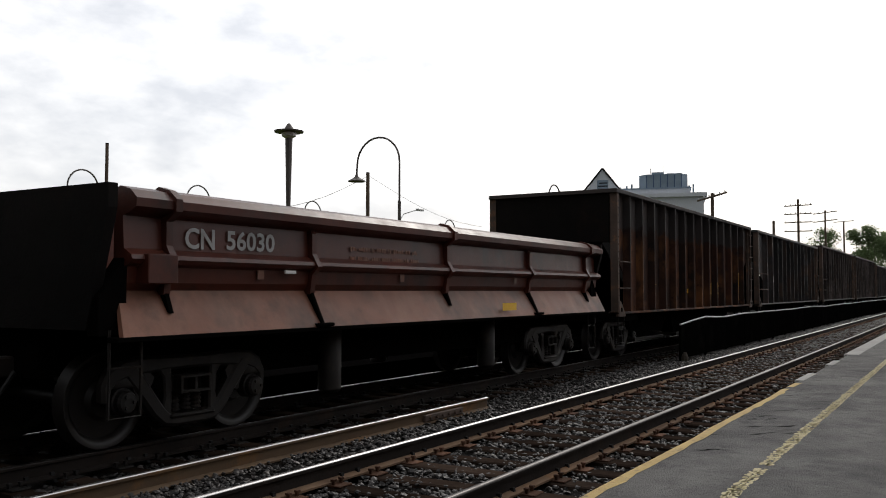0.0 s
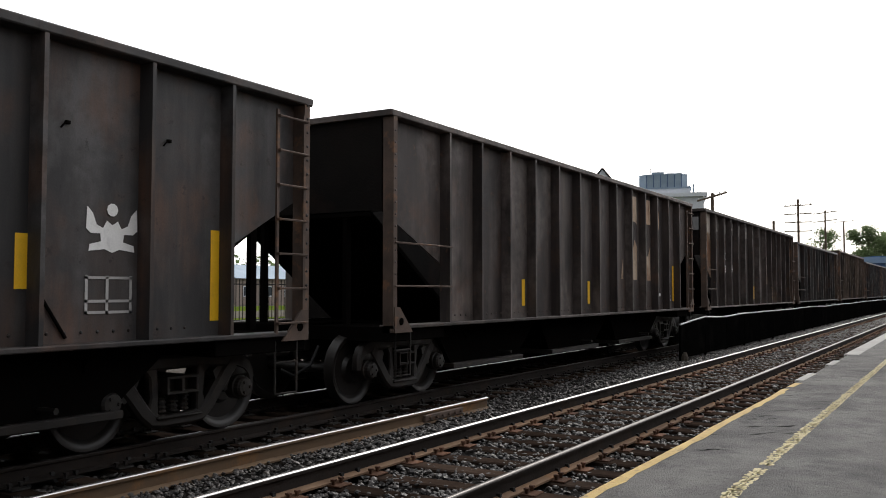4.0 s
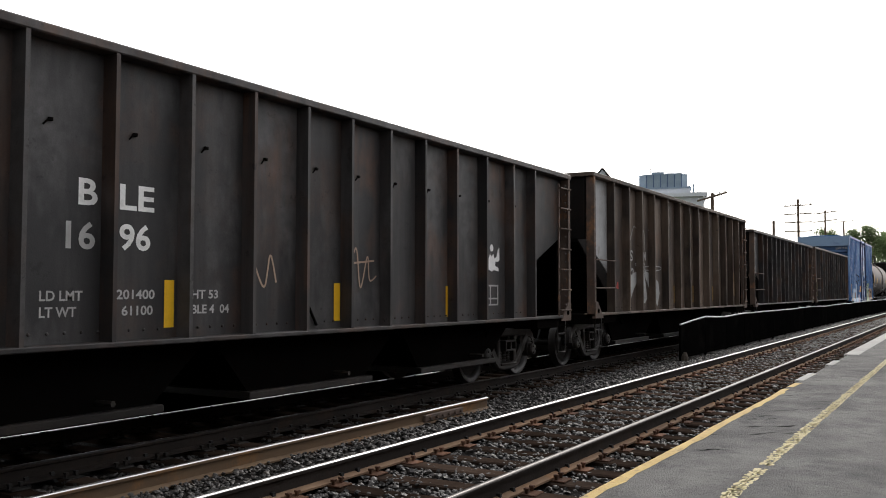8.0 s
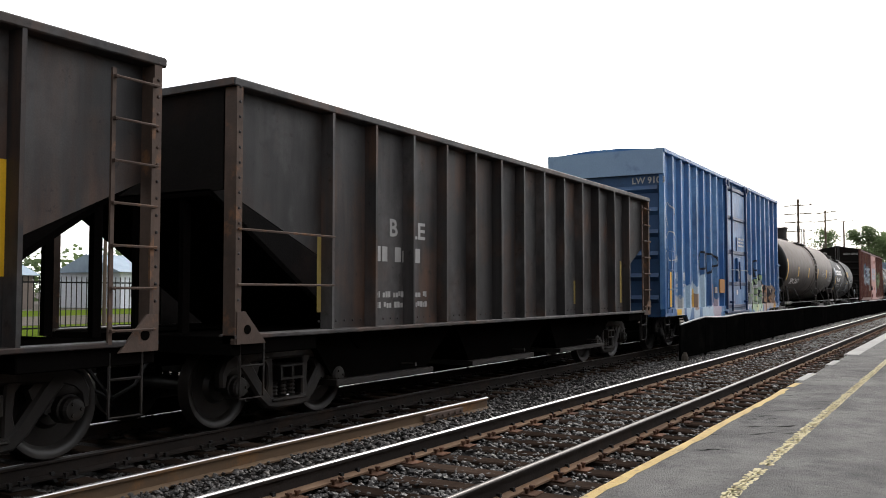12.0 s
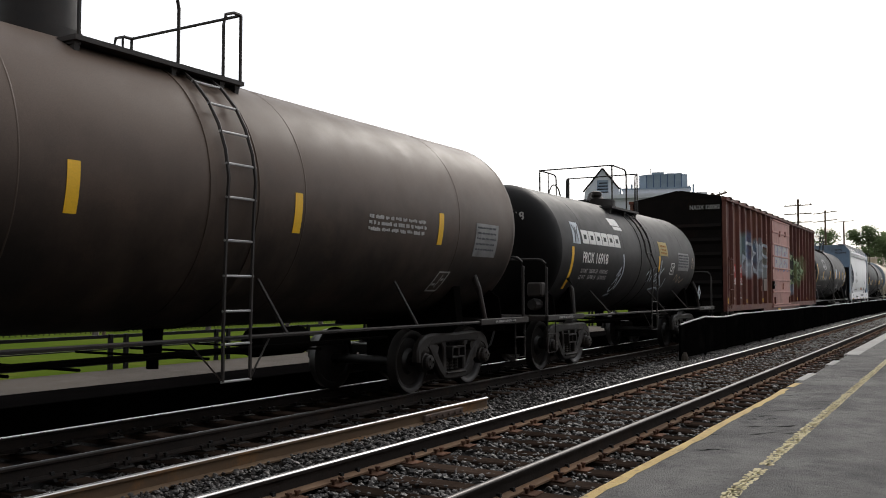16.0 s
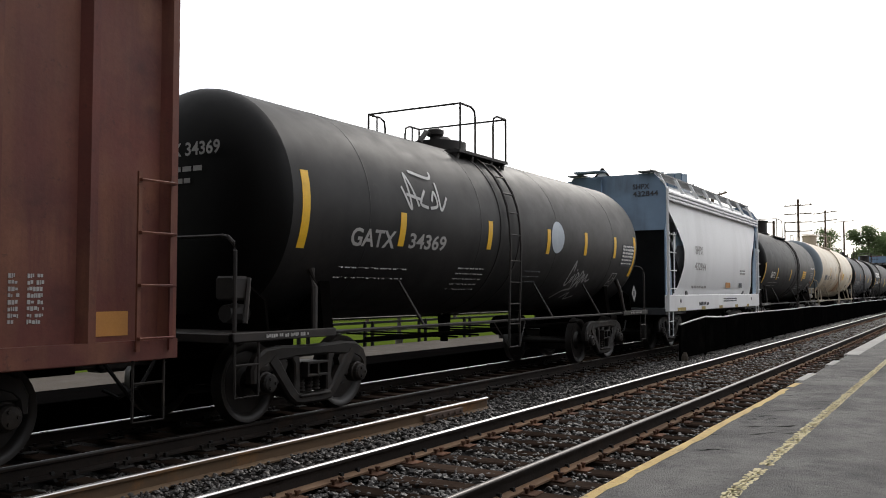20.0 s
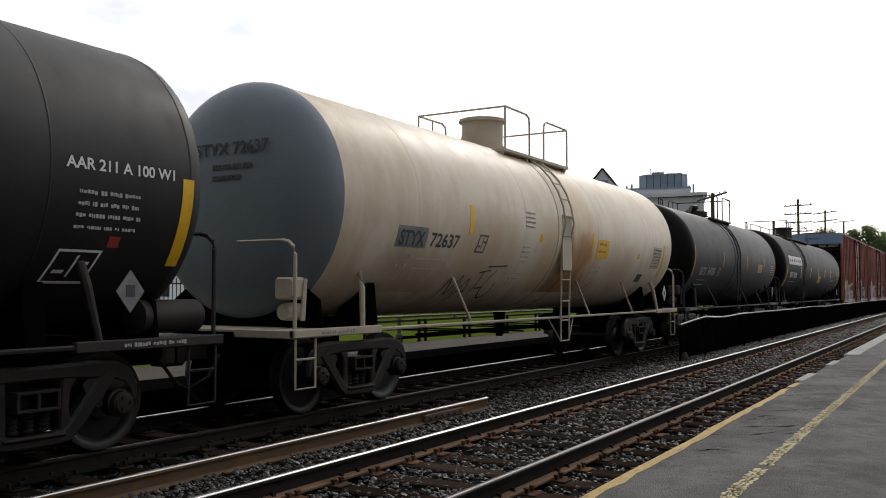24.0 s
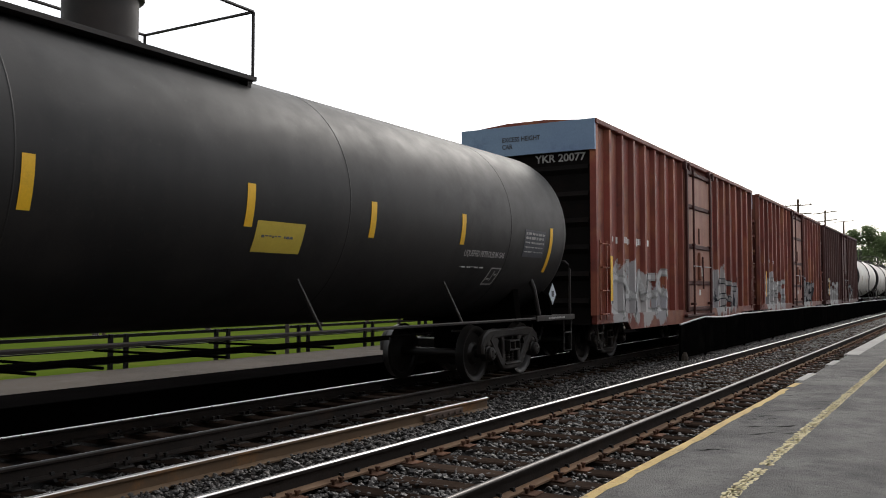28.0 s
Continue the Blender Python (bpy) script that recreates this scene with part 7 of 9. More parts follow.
def hopper_print(car, x, ink):
    lettering(car, "LD LMT", x, 1.47, 0.085, ink, HS, 0.42)
    lettering(car, "LT WT", x, 1.33, 0.085, ink, HS, 0.36)


def rivets(car, L, posts, m):
    """Rivet heads along the bottom of each panel and the end posts."""
    s = Shape()
    h, cut = L / 2, 1.5
    for k in range(int((L - 2 * cut) / 0.17)):
        s.turn([(0, 0.018), (-0.012, 0.012), (-0.016, 0.0)], "y", (-h + cut + 0.08 + k * 0.17, HS + 0.005, 1.19), 6)
    for e in (-1, 1):
        for k in range(16):
            s.turn([(0, 0.018), (-0.012, 0.012), (-0.016, 0.0)], "y", (e * (h - 0.045), -SIDE, 1.3 + k * 0.16), 6)
    tagged(part("rivets", s, m, car), kind="stuff")


for c_, L_, n_, m_ in ((h2, L2, 13, "rusty_hopper"), (h3, L3, 13, "black_hopper"), (h4, L4, 12, "brown_hopper"), (h5, L5, 12, "brown_hopper"), (h6, L6, 13, "black_hopper"),
                       (h7, L7, 13, "brown_hopper"), (h8, L8, 13, "black_hopper"), (h9, L9, 13, "black_hopper")):
    rivets(c_, L_, n_, M[m_])

W, PALE = M["ink_white"], M["ink_pale"]
# side-dump car
DY = -1.47
lettering(dump, "CN", -5.12, 1.98, 0.2, PALE, -1.452, 0.4)
lettering(dump, "56030", -4.55, 1.99, 0.19, PALE, -1.452, 0.74)
patch(dump, 1.4, 1.9, 1.24, 1.36, M["yellow"], -1.66, None, "sticker", "yellow sticker")
part("reflector", box(-3.7, -3.52, -1.52, -1.5, 1.75, 1.785), W, dump, "small white reflector")
for x in (-4.1, -1.3, 2.2):
    patch(dump, x, x + 0.1, 1.68, 1.78, M["dump_apron"], -1.472, None, "paint_spot")
bars(dump, -2.4, 2.05, 2, M["dump_apron"], 1.6, 0.06, 0.12, None, -1.45, 3)
lettering(lead, "CN", -5.12, 1.98, 0.2, PALE, -1.452, 0.4)

# hopper with rust stains
RIB = -SIDE + 0.06
reflectors(h2, [(-0.57, 1.24, 0.47), (1.14, 1.23, 0.47), (2.92, 1.2, 0.47)], y=RIB, w=0.12)
reflectors(h2, [(-5.1, 1.42, 0.95), (-2.95, 1.18), (5.55, 1.22, 0.95)], w=0.12)
patch(h2, -0.78, -0.66, 1.5, 1.62, M["yellow"], HS, None, "reflector")
for ox, tones in ((-3.9, 1), (1.75, 2), (2.55, 1)):
    for q in range(tones):
        scrawl(h2, [[(ox + q * 0.08 - 0.2, 1.3), (ox - 0.1, 1.75), (ox + 0.05, 1.5), (ox + 0.15, 1.8), (ox + 0.2, 1.35)], [(ox - 0.25, 1.68), (ox + 0.3, 1.72 + q * 0.1)], [(ox - 0.15, 1.45), (ox + 0.25, 1.5)],
                     [(ox - 0.05, 2.05), (ox + 0.02, 1.6), (ox + 0.1, 1.2)], [(ox - 0.2, 1.9), (ox + 0.12, 1.62)]], M["spray_yellow"], 0.024, HS - 0.002, None, "graffiti", "thin yellow scrawl")
rr_ = random.Random(12)
for i in range(26):
    x = rr_.choice((-3.2, -2.1, 3.2, 4.15, 5.1, 5.9)) + rr_.uniform(-0.28, 0.28)
    blotch(h2, x, rr_.uniform(1.5, 2.75), rr_.uniform(0.03, 0.1), rr_.uniform(0.04, 0.14), M["ink_faded"], HS - 0.001, i, None, "paint_flake", 9, 0.6)

# the lettered black hopper
lettering(h3, "BLE", -4.37, 2.3, 0.24, W, HS, 0.62)
lettering(h3, "65934", -4.55, 1.92, 0.23, W, HS, 0.93)
hopper_print(h3, -4.53, PALE)
lettering(h3, "195200", -4.01, 1.47, 0.085, PALE, HS, 0.4)
lettering(h3, "57800", -3.97, 1.33, 0.085, PALE, HS, 0.35)
lettering(h3, "HT 52", -3.36, 1.47, 0.085, PALE, HS, 0.3)
lettering(h3, "BLE 1 02", -3.36, 1.33, 0.085, PALE, HS, 0.46)
reflectors(h3, [(-5.71, 1.24, 0.93), (-3.46, 1.56), (-1.59, 1.58)], y=RIB, w=0.12)
reflectors(h3, [(1.05, 1.58), (3.88, 1.57), (6.05, 1.25, 0.93)], w=0.12)
emblem(h3, 4.75, 1.95)
lettering(h3, "BLE 65934", -L3 / 2 - 0.006, 3.66, 0.13, PALE, -0.2, 0.9, None, True)


def ghost(car, polys, m, name="faded_emblem", label="worn pale emblem shape", y=HS - 0.0015):
    """Flat painted shapes on the near side, as outlines in x and z."""
    for poly in polys:
        v = [(x, y, z) for x, z in poly]
        part(name, Shape().add(v, [tuple(range(len(v)))]), m, car, label)


def big_emblem(car, ox):
    """A company's large emblem: slanting bars and half rounds, in plain shapes."""
    bow = lambda cx, cz, r_: [(cx, cz - r_ * 1.05)] + [(cx + r_ * 0.95 * math.cos(q), cz + r_ * math.sin(q)) for q in (math.pi * (k / 8 - 0.5) for k in range(9))] + [(cx, cz + r_ * 1.05)]
    ghost(car, [[(ox, 3.19), (ox + 0.22, 3.76), (ox + 0.68, 3.78), (ox + 0.68, 3.12), (ox + 0.58, 3.18)],
                [(ox + 1.05, 2.8), (ox + 1.08, 3.77), (ox + 1.72, 3.78), (ox + 1.72, 3.18), (ox + 1.27, 3.18), (ox + 1.14, 2.79)],
                bow(ox + 2.02, 3.33, 0.46)], M["emblem_tan"])
    ghost(car, [[(ox - 0.45, 1.83), (ox - 0.3, 2.33), (ox - 0.3, 1.83)], [(ox - 0.1, 1.83), (ox - 0.1, 2.35), (ox + 0.32, 2.37), (ox + 0.52, 2.76), (ox + 0.68, 2.6), (ox + 0.68, 1.82)],
                [(ox + 1.0, 1.82), (ox + 1.0, 2.38), (ox + 1.5, 2.4), (ox + 1.68, 2.64), (ox + 1.7, 1.81)], bow(ox + 2.0, 2.31, 0.4)], M["emblem_tan"])


# the hopper with the large faded emblem
big_emblem(h4, 2.57)
reflectors(h4, [(2.84, 1.35), (6.13, 1.29, 0.93), (-5.6, 1.3, 0.93), (-3.0, 1.3), (0.1, 1.3)], w=0.12)
patch(h4, 4.83, 5.08, 1.43, 1.5, W, HS, None, "tag")
bars(h4, 5.7, 2.85, 6, PALE, 0.2, 0.05, 0.09, None, HS, 5)
bars(h4, 5.66, 1.5, 3, PALE, 0.35, 0.06, 0.1, None, HS, 6)

# the hopper with broken name letters: plain worn bars stand for the name
def name_shape(car, x, w, z0, z1, m, kind, label):
    """One worn block of a painted name: uprights and bars in a plain pattern."""
    t, u = min(0.085, w * 0.4), 0.075
    ghost(car, [[(x, z0), (x + t, z0), (x + t, z1), (x, z1)]], m, "name_bar", label)
    if w < 0.15:
        return
    mid = (z0 + z1) / 2
    for on, za, zb in ((kind & 1, z1 - u, z1), (kind & 2, mid - u / 2, mid + u / 2), (kind & 4, z0, z0 + u)):
        if on:
            ghost(car, [[(x + t, za), (x + w - t, za), (x + w - t, zb), (x + t, zb)]], m, "name_bar", label)
    ghost(car, [[(x + w - t, z0 + (0 if kind & 8 else u)), (x + w, z0 + (0 if kind & 8 else u)), (x + w, z1 - (0 if kind & 16 else u)), (x + w - t, z1 - (0 if kind & 16 else u))]], m, "name_bar", label)


for (x, w_), kind in zip(((-5.88, 0.28), (-5.49, 0.27), (-4.81, 0.28), (-4.44, 0.22), (-3.78, 0.1), (-3.54, 0.33), (-2.77, 0.24), (-2.4, 0.26), (-1.72, 0.3), (-1.32, 0.28)), (7, 20, 11, 12, 0, 26, 7, 17, 5, 26)):
    name_shape(h5, x, w_, 3.41, 3.78, M["ink_faded"], kind, "worn pale bar of a painted name")
for (x, w_), kind in zip(((-5.9, 0.1), (-5.62, 0.3), (-4.83, 0.26), (-4.5, 0.24), (-3.82, 0.3), (-2.7, 0.26)), (0, 5, 11, 17, 26, 11)):
    name_shape(h5, x, w_, 2.87, 3.19, M["post_rust"], kind, "rust-coloured bar of a worn name")
lettering(h5, "WC", -4.7, 2.56, 0.23, PALE, HS, 0.46)
lettering(h5, "33", -4.69, 2.16, 0.22, W, HS, 0.44)
lettering(h5, "194", -3.9, 2.19, 0.22, W, HS, 0.58)
reflectors(h5, [(-5.64, 1.28, 0.93), (-0.06, 1.26), (3.4, 1.25), (6.36, 1.22, 0.95)], w=0.12)
reflectors(h5, [(-3.14, 1.25)], y=RIB, w=0.1)
ghost(h5, [[(-4.95, 1.8), (-4.4, 1.8), (-4.4, 1.86), (-4.95, 1.86)], [(-5.98, 1.78), (-5.72, 1.78), (-5.72, 1.84), (-5.98, 1.84)]], M["ink_pale"], "worn_line", "pale worn line of print")
lettering(h5, "20  00", -4.92, 1.65, 0.085, PALE, HS, 0.42)
bars(h5, -4.9, 1.36, 1, PALE, 0.16, 0.08, 0.14, None, HS, 9)
patch(h5, 5.06, 5.3, 1.37, 1.46, W, HS, None, "tag", "small white tag")
fr5 = Shape()
for a, b, c, d in ((5.9, 6.33, 1.22, 1.24), (5.9, 6.33, 1.55, 1.57), (5.9, 5.92, 1.22, 1.57), (6.31, 6.33, 1.22, 1.57), (5.98, 6.04, 1.28, 1.5), (6.08, 6.14, 1.3, 1.5), (6.2, 6.26, 1.28, 1.5)):
    fr5.box(a, b, HS - 0.003, HS, c, d)
part("test_panel", fr5, W, h5, "white printed test panel")
big_emblem(h5, 2.83)
part("end_patch", Shape().box(-L5 / 2 - 0.003, -L5 / 2, -1.36, 0.15, 3.36, 3.74), M["placard_grey"], h5, "pale painted patch on the car end")
lettering(h5, "WC 33194", -L5 / 2 - 0.005, 3.48, 0.13, M["ink_dark"], -0.45, 0.75, None, True)

# dark grey hopper
for tx, x, z, w in (("B", -3.58, 2.32, 0.2), ("LE", -3.14, 2.31, 0.4), ("16", -3.7, 1.93, 0.3), ("96", -3.14, 1.94, 0.36)):
    lettering(h6, tx, x, z, 0.23, W if tx != "16" else PALE, HS, w)
hopper_print(h6, -3.94, PALE)
lettering(h6, "201400", -3.16, 1.48, 0.085, PALE, HS, 0.44)
lettering(h6, "61100", -3.1, 1.33, 0.085, PALE, HS, 0.36)
lettering(h6, "HT 53", -2.25, 1.48, 0.085, PALE, HS, 0.36)
lettering(h6, "BLE 4  04", -2.25, 1.33, 0.085, PALE, HS, 0.52)
reflectors(h6, [(-2.6, 1.2), (0.06, 1.19), (2.76, 1.17), (-4.9, 1.3, 0.93)], w=0.12)
emblem(h6, 4.15, 1.92)
scrawl(h6, [[(-6.5, 3.35), (-6.35, 3.6), (-6.25, 3.3), (-6.1, 3.55), (-6.0, 3.2)], [(-6.75, 2.75), (-6.4, 2.95), (-6.2, 2.8), (-6.0, 2.95), (-5.8, 2.6), (-5.95, 2.3), (-6.15, 2.45), (-6.3, 2.3), (-6.4, 2.5)],
            [(-6.4, 3.1), (-6.3, 2.8)], [(-5.7, 2.75), (-5.5, 2.85), (-5.4, 2.65), (-5.6, 2.5), (-5.7, 2.75)], [(-5.1, 2.8), (-5.15, 2.55), (-5.0, 2.6)], [(-4.9, 2.8), (-4.9, 2.55)], [(-4.7, 2.8), (-4.7, 2.6)],
            [(-5.1, 2.45), (-4.9, 2.5), (-4.7, 2.42)]], M["spray_grey"], 0.02, HS - 0.002, None, "graffiti", "white sprayed scrawl")
scrawl(h6, [[(-1.4, 1.95), (-1.2, 1.6), (-1.1, 1.95), (-1.0, 1.65)], [(0.3, 1.6), (0.5, 2.1), (0.6, 1.6), (0.75, 2.0), (0.8, 1.7), (0.95, 1.75)], [(0.35, 1.9), (0.9, 1.95)]], M["spray_tan"], 0.025, HS - 0.002)
lettering(h6, "BLE", -L6 / 2 - 0.006, 3.5, 0.16, PALE, 0.55, 0.5, None, True)
lettering(h6, "1696", -L6 / 2 - 0.006, 3.26, 0.16, PALE, 0.5, 0.62, None, True)

# the brown hopper with a sprayed wheel of blades
cx, cz = -3.54, 2.1
for blade in ([(-0.1, -0.02), (-0.7, -0.12), (-1.25, -0.3), (-1.2, -0.6), (-1.1, -0.9), (-0.7, -0.5), (-0.25, -0.16)], [(-0.08, -0.15), (-0.2, -0.55), (-0.12, -0.8), (0.12, -0.84), (0.3, -0.72), (0.1, -0.14)],
              [(0.1, -0.05), (0.7, -0.14), (1.2, -0.32), (1.3, -0.6), (1.1, -0.92), (0.8, -0.7), (0.55, -0.6), (0.15, -0.2)]):
    ghost(h7, [[(cx + a, cz + b) for a, b in blade]], M["spray_grey"], "graffiti", "pale sprayed blade", HS - 0.003)
for ang, ln, wd in ((1.6, 0.92, 0.3), (3.0, 0.6, 0.06), (0.02, 1.4, 0.1)):
    c_, d_ = math.cos(ang), math.sin(ang)
    ring = [(0.14, -0.04), (ln * 0.75, -wd / 2), (ln * 0.97, -wd * 0.3), (ln, wd * 0.2), (ln * 0.8, wd / 2), (0.14, 0.04)]
    v = [(cx + a * c_ - b * d_, cz + a * d_ + b * c_) for a, b in ring]
    scrawl(h7, [v + [v[0]]], M["spray_grey"], 0.02, HS - 0.004, None, "graffiti", "thin white sprayed outline")
scrawl(h7, [[(cx + 0.14 * math.cos(a), cz + 0.14 * math.sin(a)) for a in (0.63 * k for k in range(11))], [(cx + 0.07 * math.cos(a), cz + 0.07 * math.sin(a)) for a in (0.63 * k for k in range(11))],
            [(cx - 1.2, cz + 0.1), (cx - 0.7, cz + 0.95), (cx - 0.2, cz + 0.7)], [(cx + 0.4, cz + 0.95), (cx + 0.7, cz + 0.9), (cx + 0.75, cz + 0.5)]], M["spray_grey"], 0.022, HS - 0.005)
lettering(h7, "SS", -4.7, 2.26, 0.24, PALE, HS, 0.42)
lettering(h7, "AM", -3.72, 2.3, 0.2, PALE, HS, 0.4)
lettering(h7, "332", -4.78, 1.86, 0.23, PALE, HS, 0.56)
reflectors(h7, [(-5.72, 1.79, 0.4), (-0.99, 1.24), (0.88, 1.25), (3.11, 1.25), (6.0, 1.4, 0.78)], M["spray_ochre"], w=0.1)
ghost(h7, [[(-5.45, 1.62), (-5.28, 1.6), (-5.3, 1.75), (-5.36, 1.76)]], M["mark_red"], "tag", "small red mark")
f7 = Shape()
for a, b, c, d in ((4.48, 4.95, 1.33, 1.35), (4.48, 4.95, 1.72, 1.74), (4.48, 4.5, 1.33, 1.74), (4.93, 4.95, 1.33, 1.74), (4.7, 4.85, 1.8, 1.86)):
    f7.box(a, b, HS - 0.003, HS, c, d)
part("test_panel", f7, PALE, h7, "pale framed test panel")
bars(h7, 5.55, 1.65, 4, PALE, 0.34, 0.05, 0.1, None, HS, 12)
bars(h7, 3.5, 1.62, 3, PALE, 0.5, 0.06, 0.12, None, HS, 13)
lettering(h7, "SSAM 33262", -L7 / 2 - 0.006, 3.52, 0.15, PALE, 0.75, 1.5, None, True)

# the second lettered black hopper
for tx, x, z, w in (("B", -3.81, 2.32, 0.17), ("LE", -3.31, 2.31, 0.38), ("510", -4.22, 1.92, 0.55), ("19", -3.28, 1.92, 0.3)):
    lettering(h8, tx, x, z, 0.23, W, HS, w)
hopper_print(h8, -4.27, PALE)
lettering(h8, "201100", -3.36, 1.48, 0.085, PALE, HS, 0.44)
lettering(h8, "61800", -3.3, 1.33, 0.085, PALE, HS, 0.36)
lettering(h8, "HT 53", -2.42, 1.48, 0.085, PALE, HS, 0.42)
lettering(h8, "BLE 6  04", -2.42, 1.33, 0.085, PALE, HS, 0.52)
reflectors(h8, [(-1.9, 1.85), (-0.17, 1.76), (1.62, 1.85), (3.44, 1.67), (5.38, 1.67, 0.95), (-5.15, 1.4, 0.93)], w=0.13)
emblem(h8, 4.15, 1.95)
scrawl(h8, [[(0.0, 1.5), (0.1, 1.85), (0.3, 1.9), (0.35, 1.5)], [(1.2, 1.4), (1.3, 1.75), (1.55, 1.85), (1.6, 1.5)], [(-0.7, 1.75), (-0.5, 1.6), (-0.6, 1.9)]], M["spray_dark"], 0.03, HS - 0.002)

# the last hopper before the boxcar
for tx, x, z, w in (("B", -3.86, 2.3, 0.19), ("LE", -3.36, 2.29, 0.4)):
    lettering(h9, tx, x, z, 0.23, PALE, HS, w)
bars(h9, -4.2, 1.95, 1, PALE, 1.2, 0.2, 0.3, None, HS, 14)
bars(h9, -4.2, 1.47, 2, PALE, 1.3, 0.08, 0.14, None, HS, 15)
reflectors(h9, [(-5.4, 1.3, 0.93), (-2.5, 1.3), (0.2, 1.3), (2.6, 1.3), (5.3, 1.3, 0.93)], M["yellow_old"], w=0.1)


# blue boxcar
BB = -SIDE + 0.11 - 0.004     # face of a boxcar's side sheet
rod_door(b10, -1.3, 1.6, 1.02, 4.9, M["box_blue"], M["box_navy"])
lettering(b10, "LW", -6.62, 2.31, 0.22, W, BB, 0.42)
lettering(b10, "91", -6.6, 1.84, 0.22, W, BB, 0.34)
lettering(b10, "08", -5.9, 1.85, 0.22, W, BB, 0.38)
lettering(b10, "LD LMT", -6.62, 1.66, 0.09, W, BB, 0.44)
lettering(b10, "LT WT", -6.6, 1.51, 0.09, W, BB, 0.4)
bars(b10, -5.88, 1.67, 2, W, 0.4, 0.08, 0.15, None, BB, 16)
lettering(b10, "LW 9108", -L10 / 2 - 0.012, 4.3, 0.16, PALE, -0.75, 0.85, None, True)
for x, z, h in ((-4.8, 1.12, 0.5), (-2.9, 1.12, 0.5), (4.2, 1.12, 0.5), (6.3, 1.12, 0.5)):
    patch(b10, x, x + 0.13, z, z + h, M["yellow"], BB - 0.004, None, "reflector", "yellow reflector strip")
patch(b10, -7.42, -7.28, 1.15, 2.05, M["yellow"], -SIDE - 0.035, None, "reflector")
patch(b10, -6.7, -6.28, 0.93, 1.08, M["yellow"], -SIDE - 0.006, None, "label_plate", "yellow plate")
patch(b10, 6.6, 7.0, 0.93, 1.06, M["yellow"], -SIDE - 0.006, None, "label_plate", "yellow plate")
part("placard_board", box(-2.2, -1.6, -SIDE - 0.05, -SIDE - 0.01, 1.5, 1.92, c=0.01), M["orange"], b10, "orange-brown wooden placard board")
part("placard_board", box(-2.78, -2.5, -SIDE - 0.04, -SIDE - 0.01, 1.5, 1.68, c=0.01), M["box_blue"], b10)
bars(b10, 0.45, 3.25, 3, W, 0.85, 0.07, 0.11, None, -SIDE - 0.024, 17)
wild_word(b10, 1.85, 4.5, 0.95, 1.95, M["spray_green"], M["spray_dark"], 21, 4, ribbed(b10), 0.16, 0.03)
wild_word(b10, 2.1, 4.4, 1.15, 1.75, M["spray_white"], None, 33, 4, ribbed(b10, 0.024), 0.05)
wild_word(b10, 4.4, 7.3, 0.95, 1.8, M["spray_orange"], M["spray_dark"], 22, 5, ribbed(b10), 0.13, 0.028)
wild_word(b10, 4.7, 7.2, 1.05, 1.7, M["spray_tan"], None, 35, 5, ribbed(b10, 0.024), 0.05)
patch(b10, 5.35, 5.75, 1.82, 2.02, M["spray_blue"], BB - 0.004, None, "sticker", "small blue notice")
fb = Shape()
for a, b, c, d in ((6.4, 7.0, 1.45, 1.48), (6.4, 7.0, 1.83, 1.86), (6.4, 6.43, 1.45, 1.86), (6.97, 7.0, 1.45, 1.86), (6.66, 6.7, 1.5, 1.8), (6.8, 6.84, 1.5, 1.8)):
    fb.box(a, b, BB - 0.007, BB - 0.003, c, d)
part("test_panel", fb, W, b10, "white framed test panel")
for ox in (-4.1, 2.15):
    k = 1.0 if ox < 0 else 0.8
    scrawl(b10, [[(ox + 0.4 * k, 2.6), (ox + 0.15, 2.68), (ox, 2.4), (ox + 0.12, 2.2), (ox + 0.42 * k, 2.26)], [(ox + 0.8 * k, 2.62), (ox + 0.9 * k, 2.1), (ox + 1.15 * k, 2.3), (ox + 1.1 * k, 2.62), (ox + 0.8 * k, 2.66)],
                 [(ox + 1.5 * k, 2.05), (ox + 1.45 * k, 2.6), (ox + 1.75 * k, 2.6), (ox + 1.8 * k, 2.35), (ox + 1.5 * k, 2.3)]], M["spray_dark"], 0.06, ribbed(b10), None, "graffiti", "dark sprayed round letters")
scrawl(b10, [[(-7.1, 3.2), (-7.3, 3.6), (-7.1, 3.85), (-6.75, 3.5), (-6.5, 3.75), (-6.6, 3.4)], [(-7.55, 3.75), (-7.35, 3.1), (-7.5, 2.6)], [(-7.4, 2.8), (-7.0, 3.1), (-6.7, 2.6), (-7.0, 2.35), (-7.3, 2.6)],
             [(-6.6, 3.1), (-6.45, 2.7), (-6.7, 2.4)]], M["spray_white"], 0.03, ribbed(b10), None, "graffiti", "white sprayed outline figure")

# brown tank car
lettering(t11, "SHPX", -6.06, 1.9, 0.22, W, wrap=w11, width=1.0)
lettering(t11, "210575", -4.86, 1.91, 0.22, W, wrap=w11, width=1.05)
bars(t11, -6.04, 1.73, 2, PALE, 0.36, 0.07, 0.12, w11, seed=18)
bars(t11, -5.3, 1.73, 2, PALE, 1.15, 0.07, 0.12, w11, seed=19)
reflectors(t11, [(-7.12, 2.05, 0.9), (-4.38, 2.22), (-1.36, 2.22), (1.62, 2.22), (4.82, 2.23)], h=0.46, wrap=w11, w=0.13)
patch(t11, 5.95, 6.7, 2.1, 2.62, M["placard_grey"], wrap=w11, name="data_panel", label="grey data panel")
bars(t11, 6.0, 2.54, 5, M["ink_dark"], 0.64, 0.03, 0.085, (w11[0] + 0.003, w11[1]), seed=120)
bars(t11, 3.08, 2.5, 3, PALE, 1.4, 0.05, 0.08, w11, seed=20)


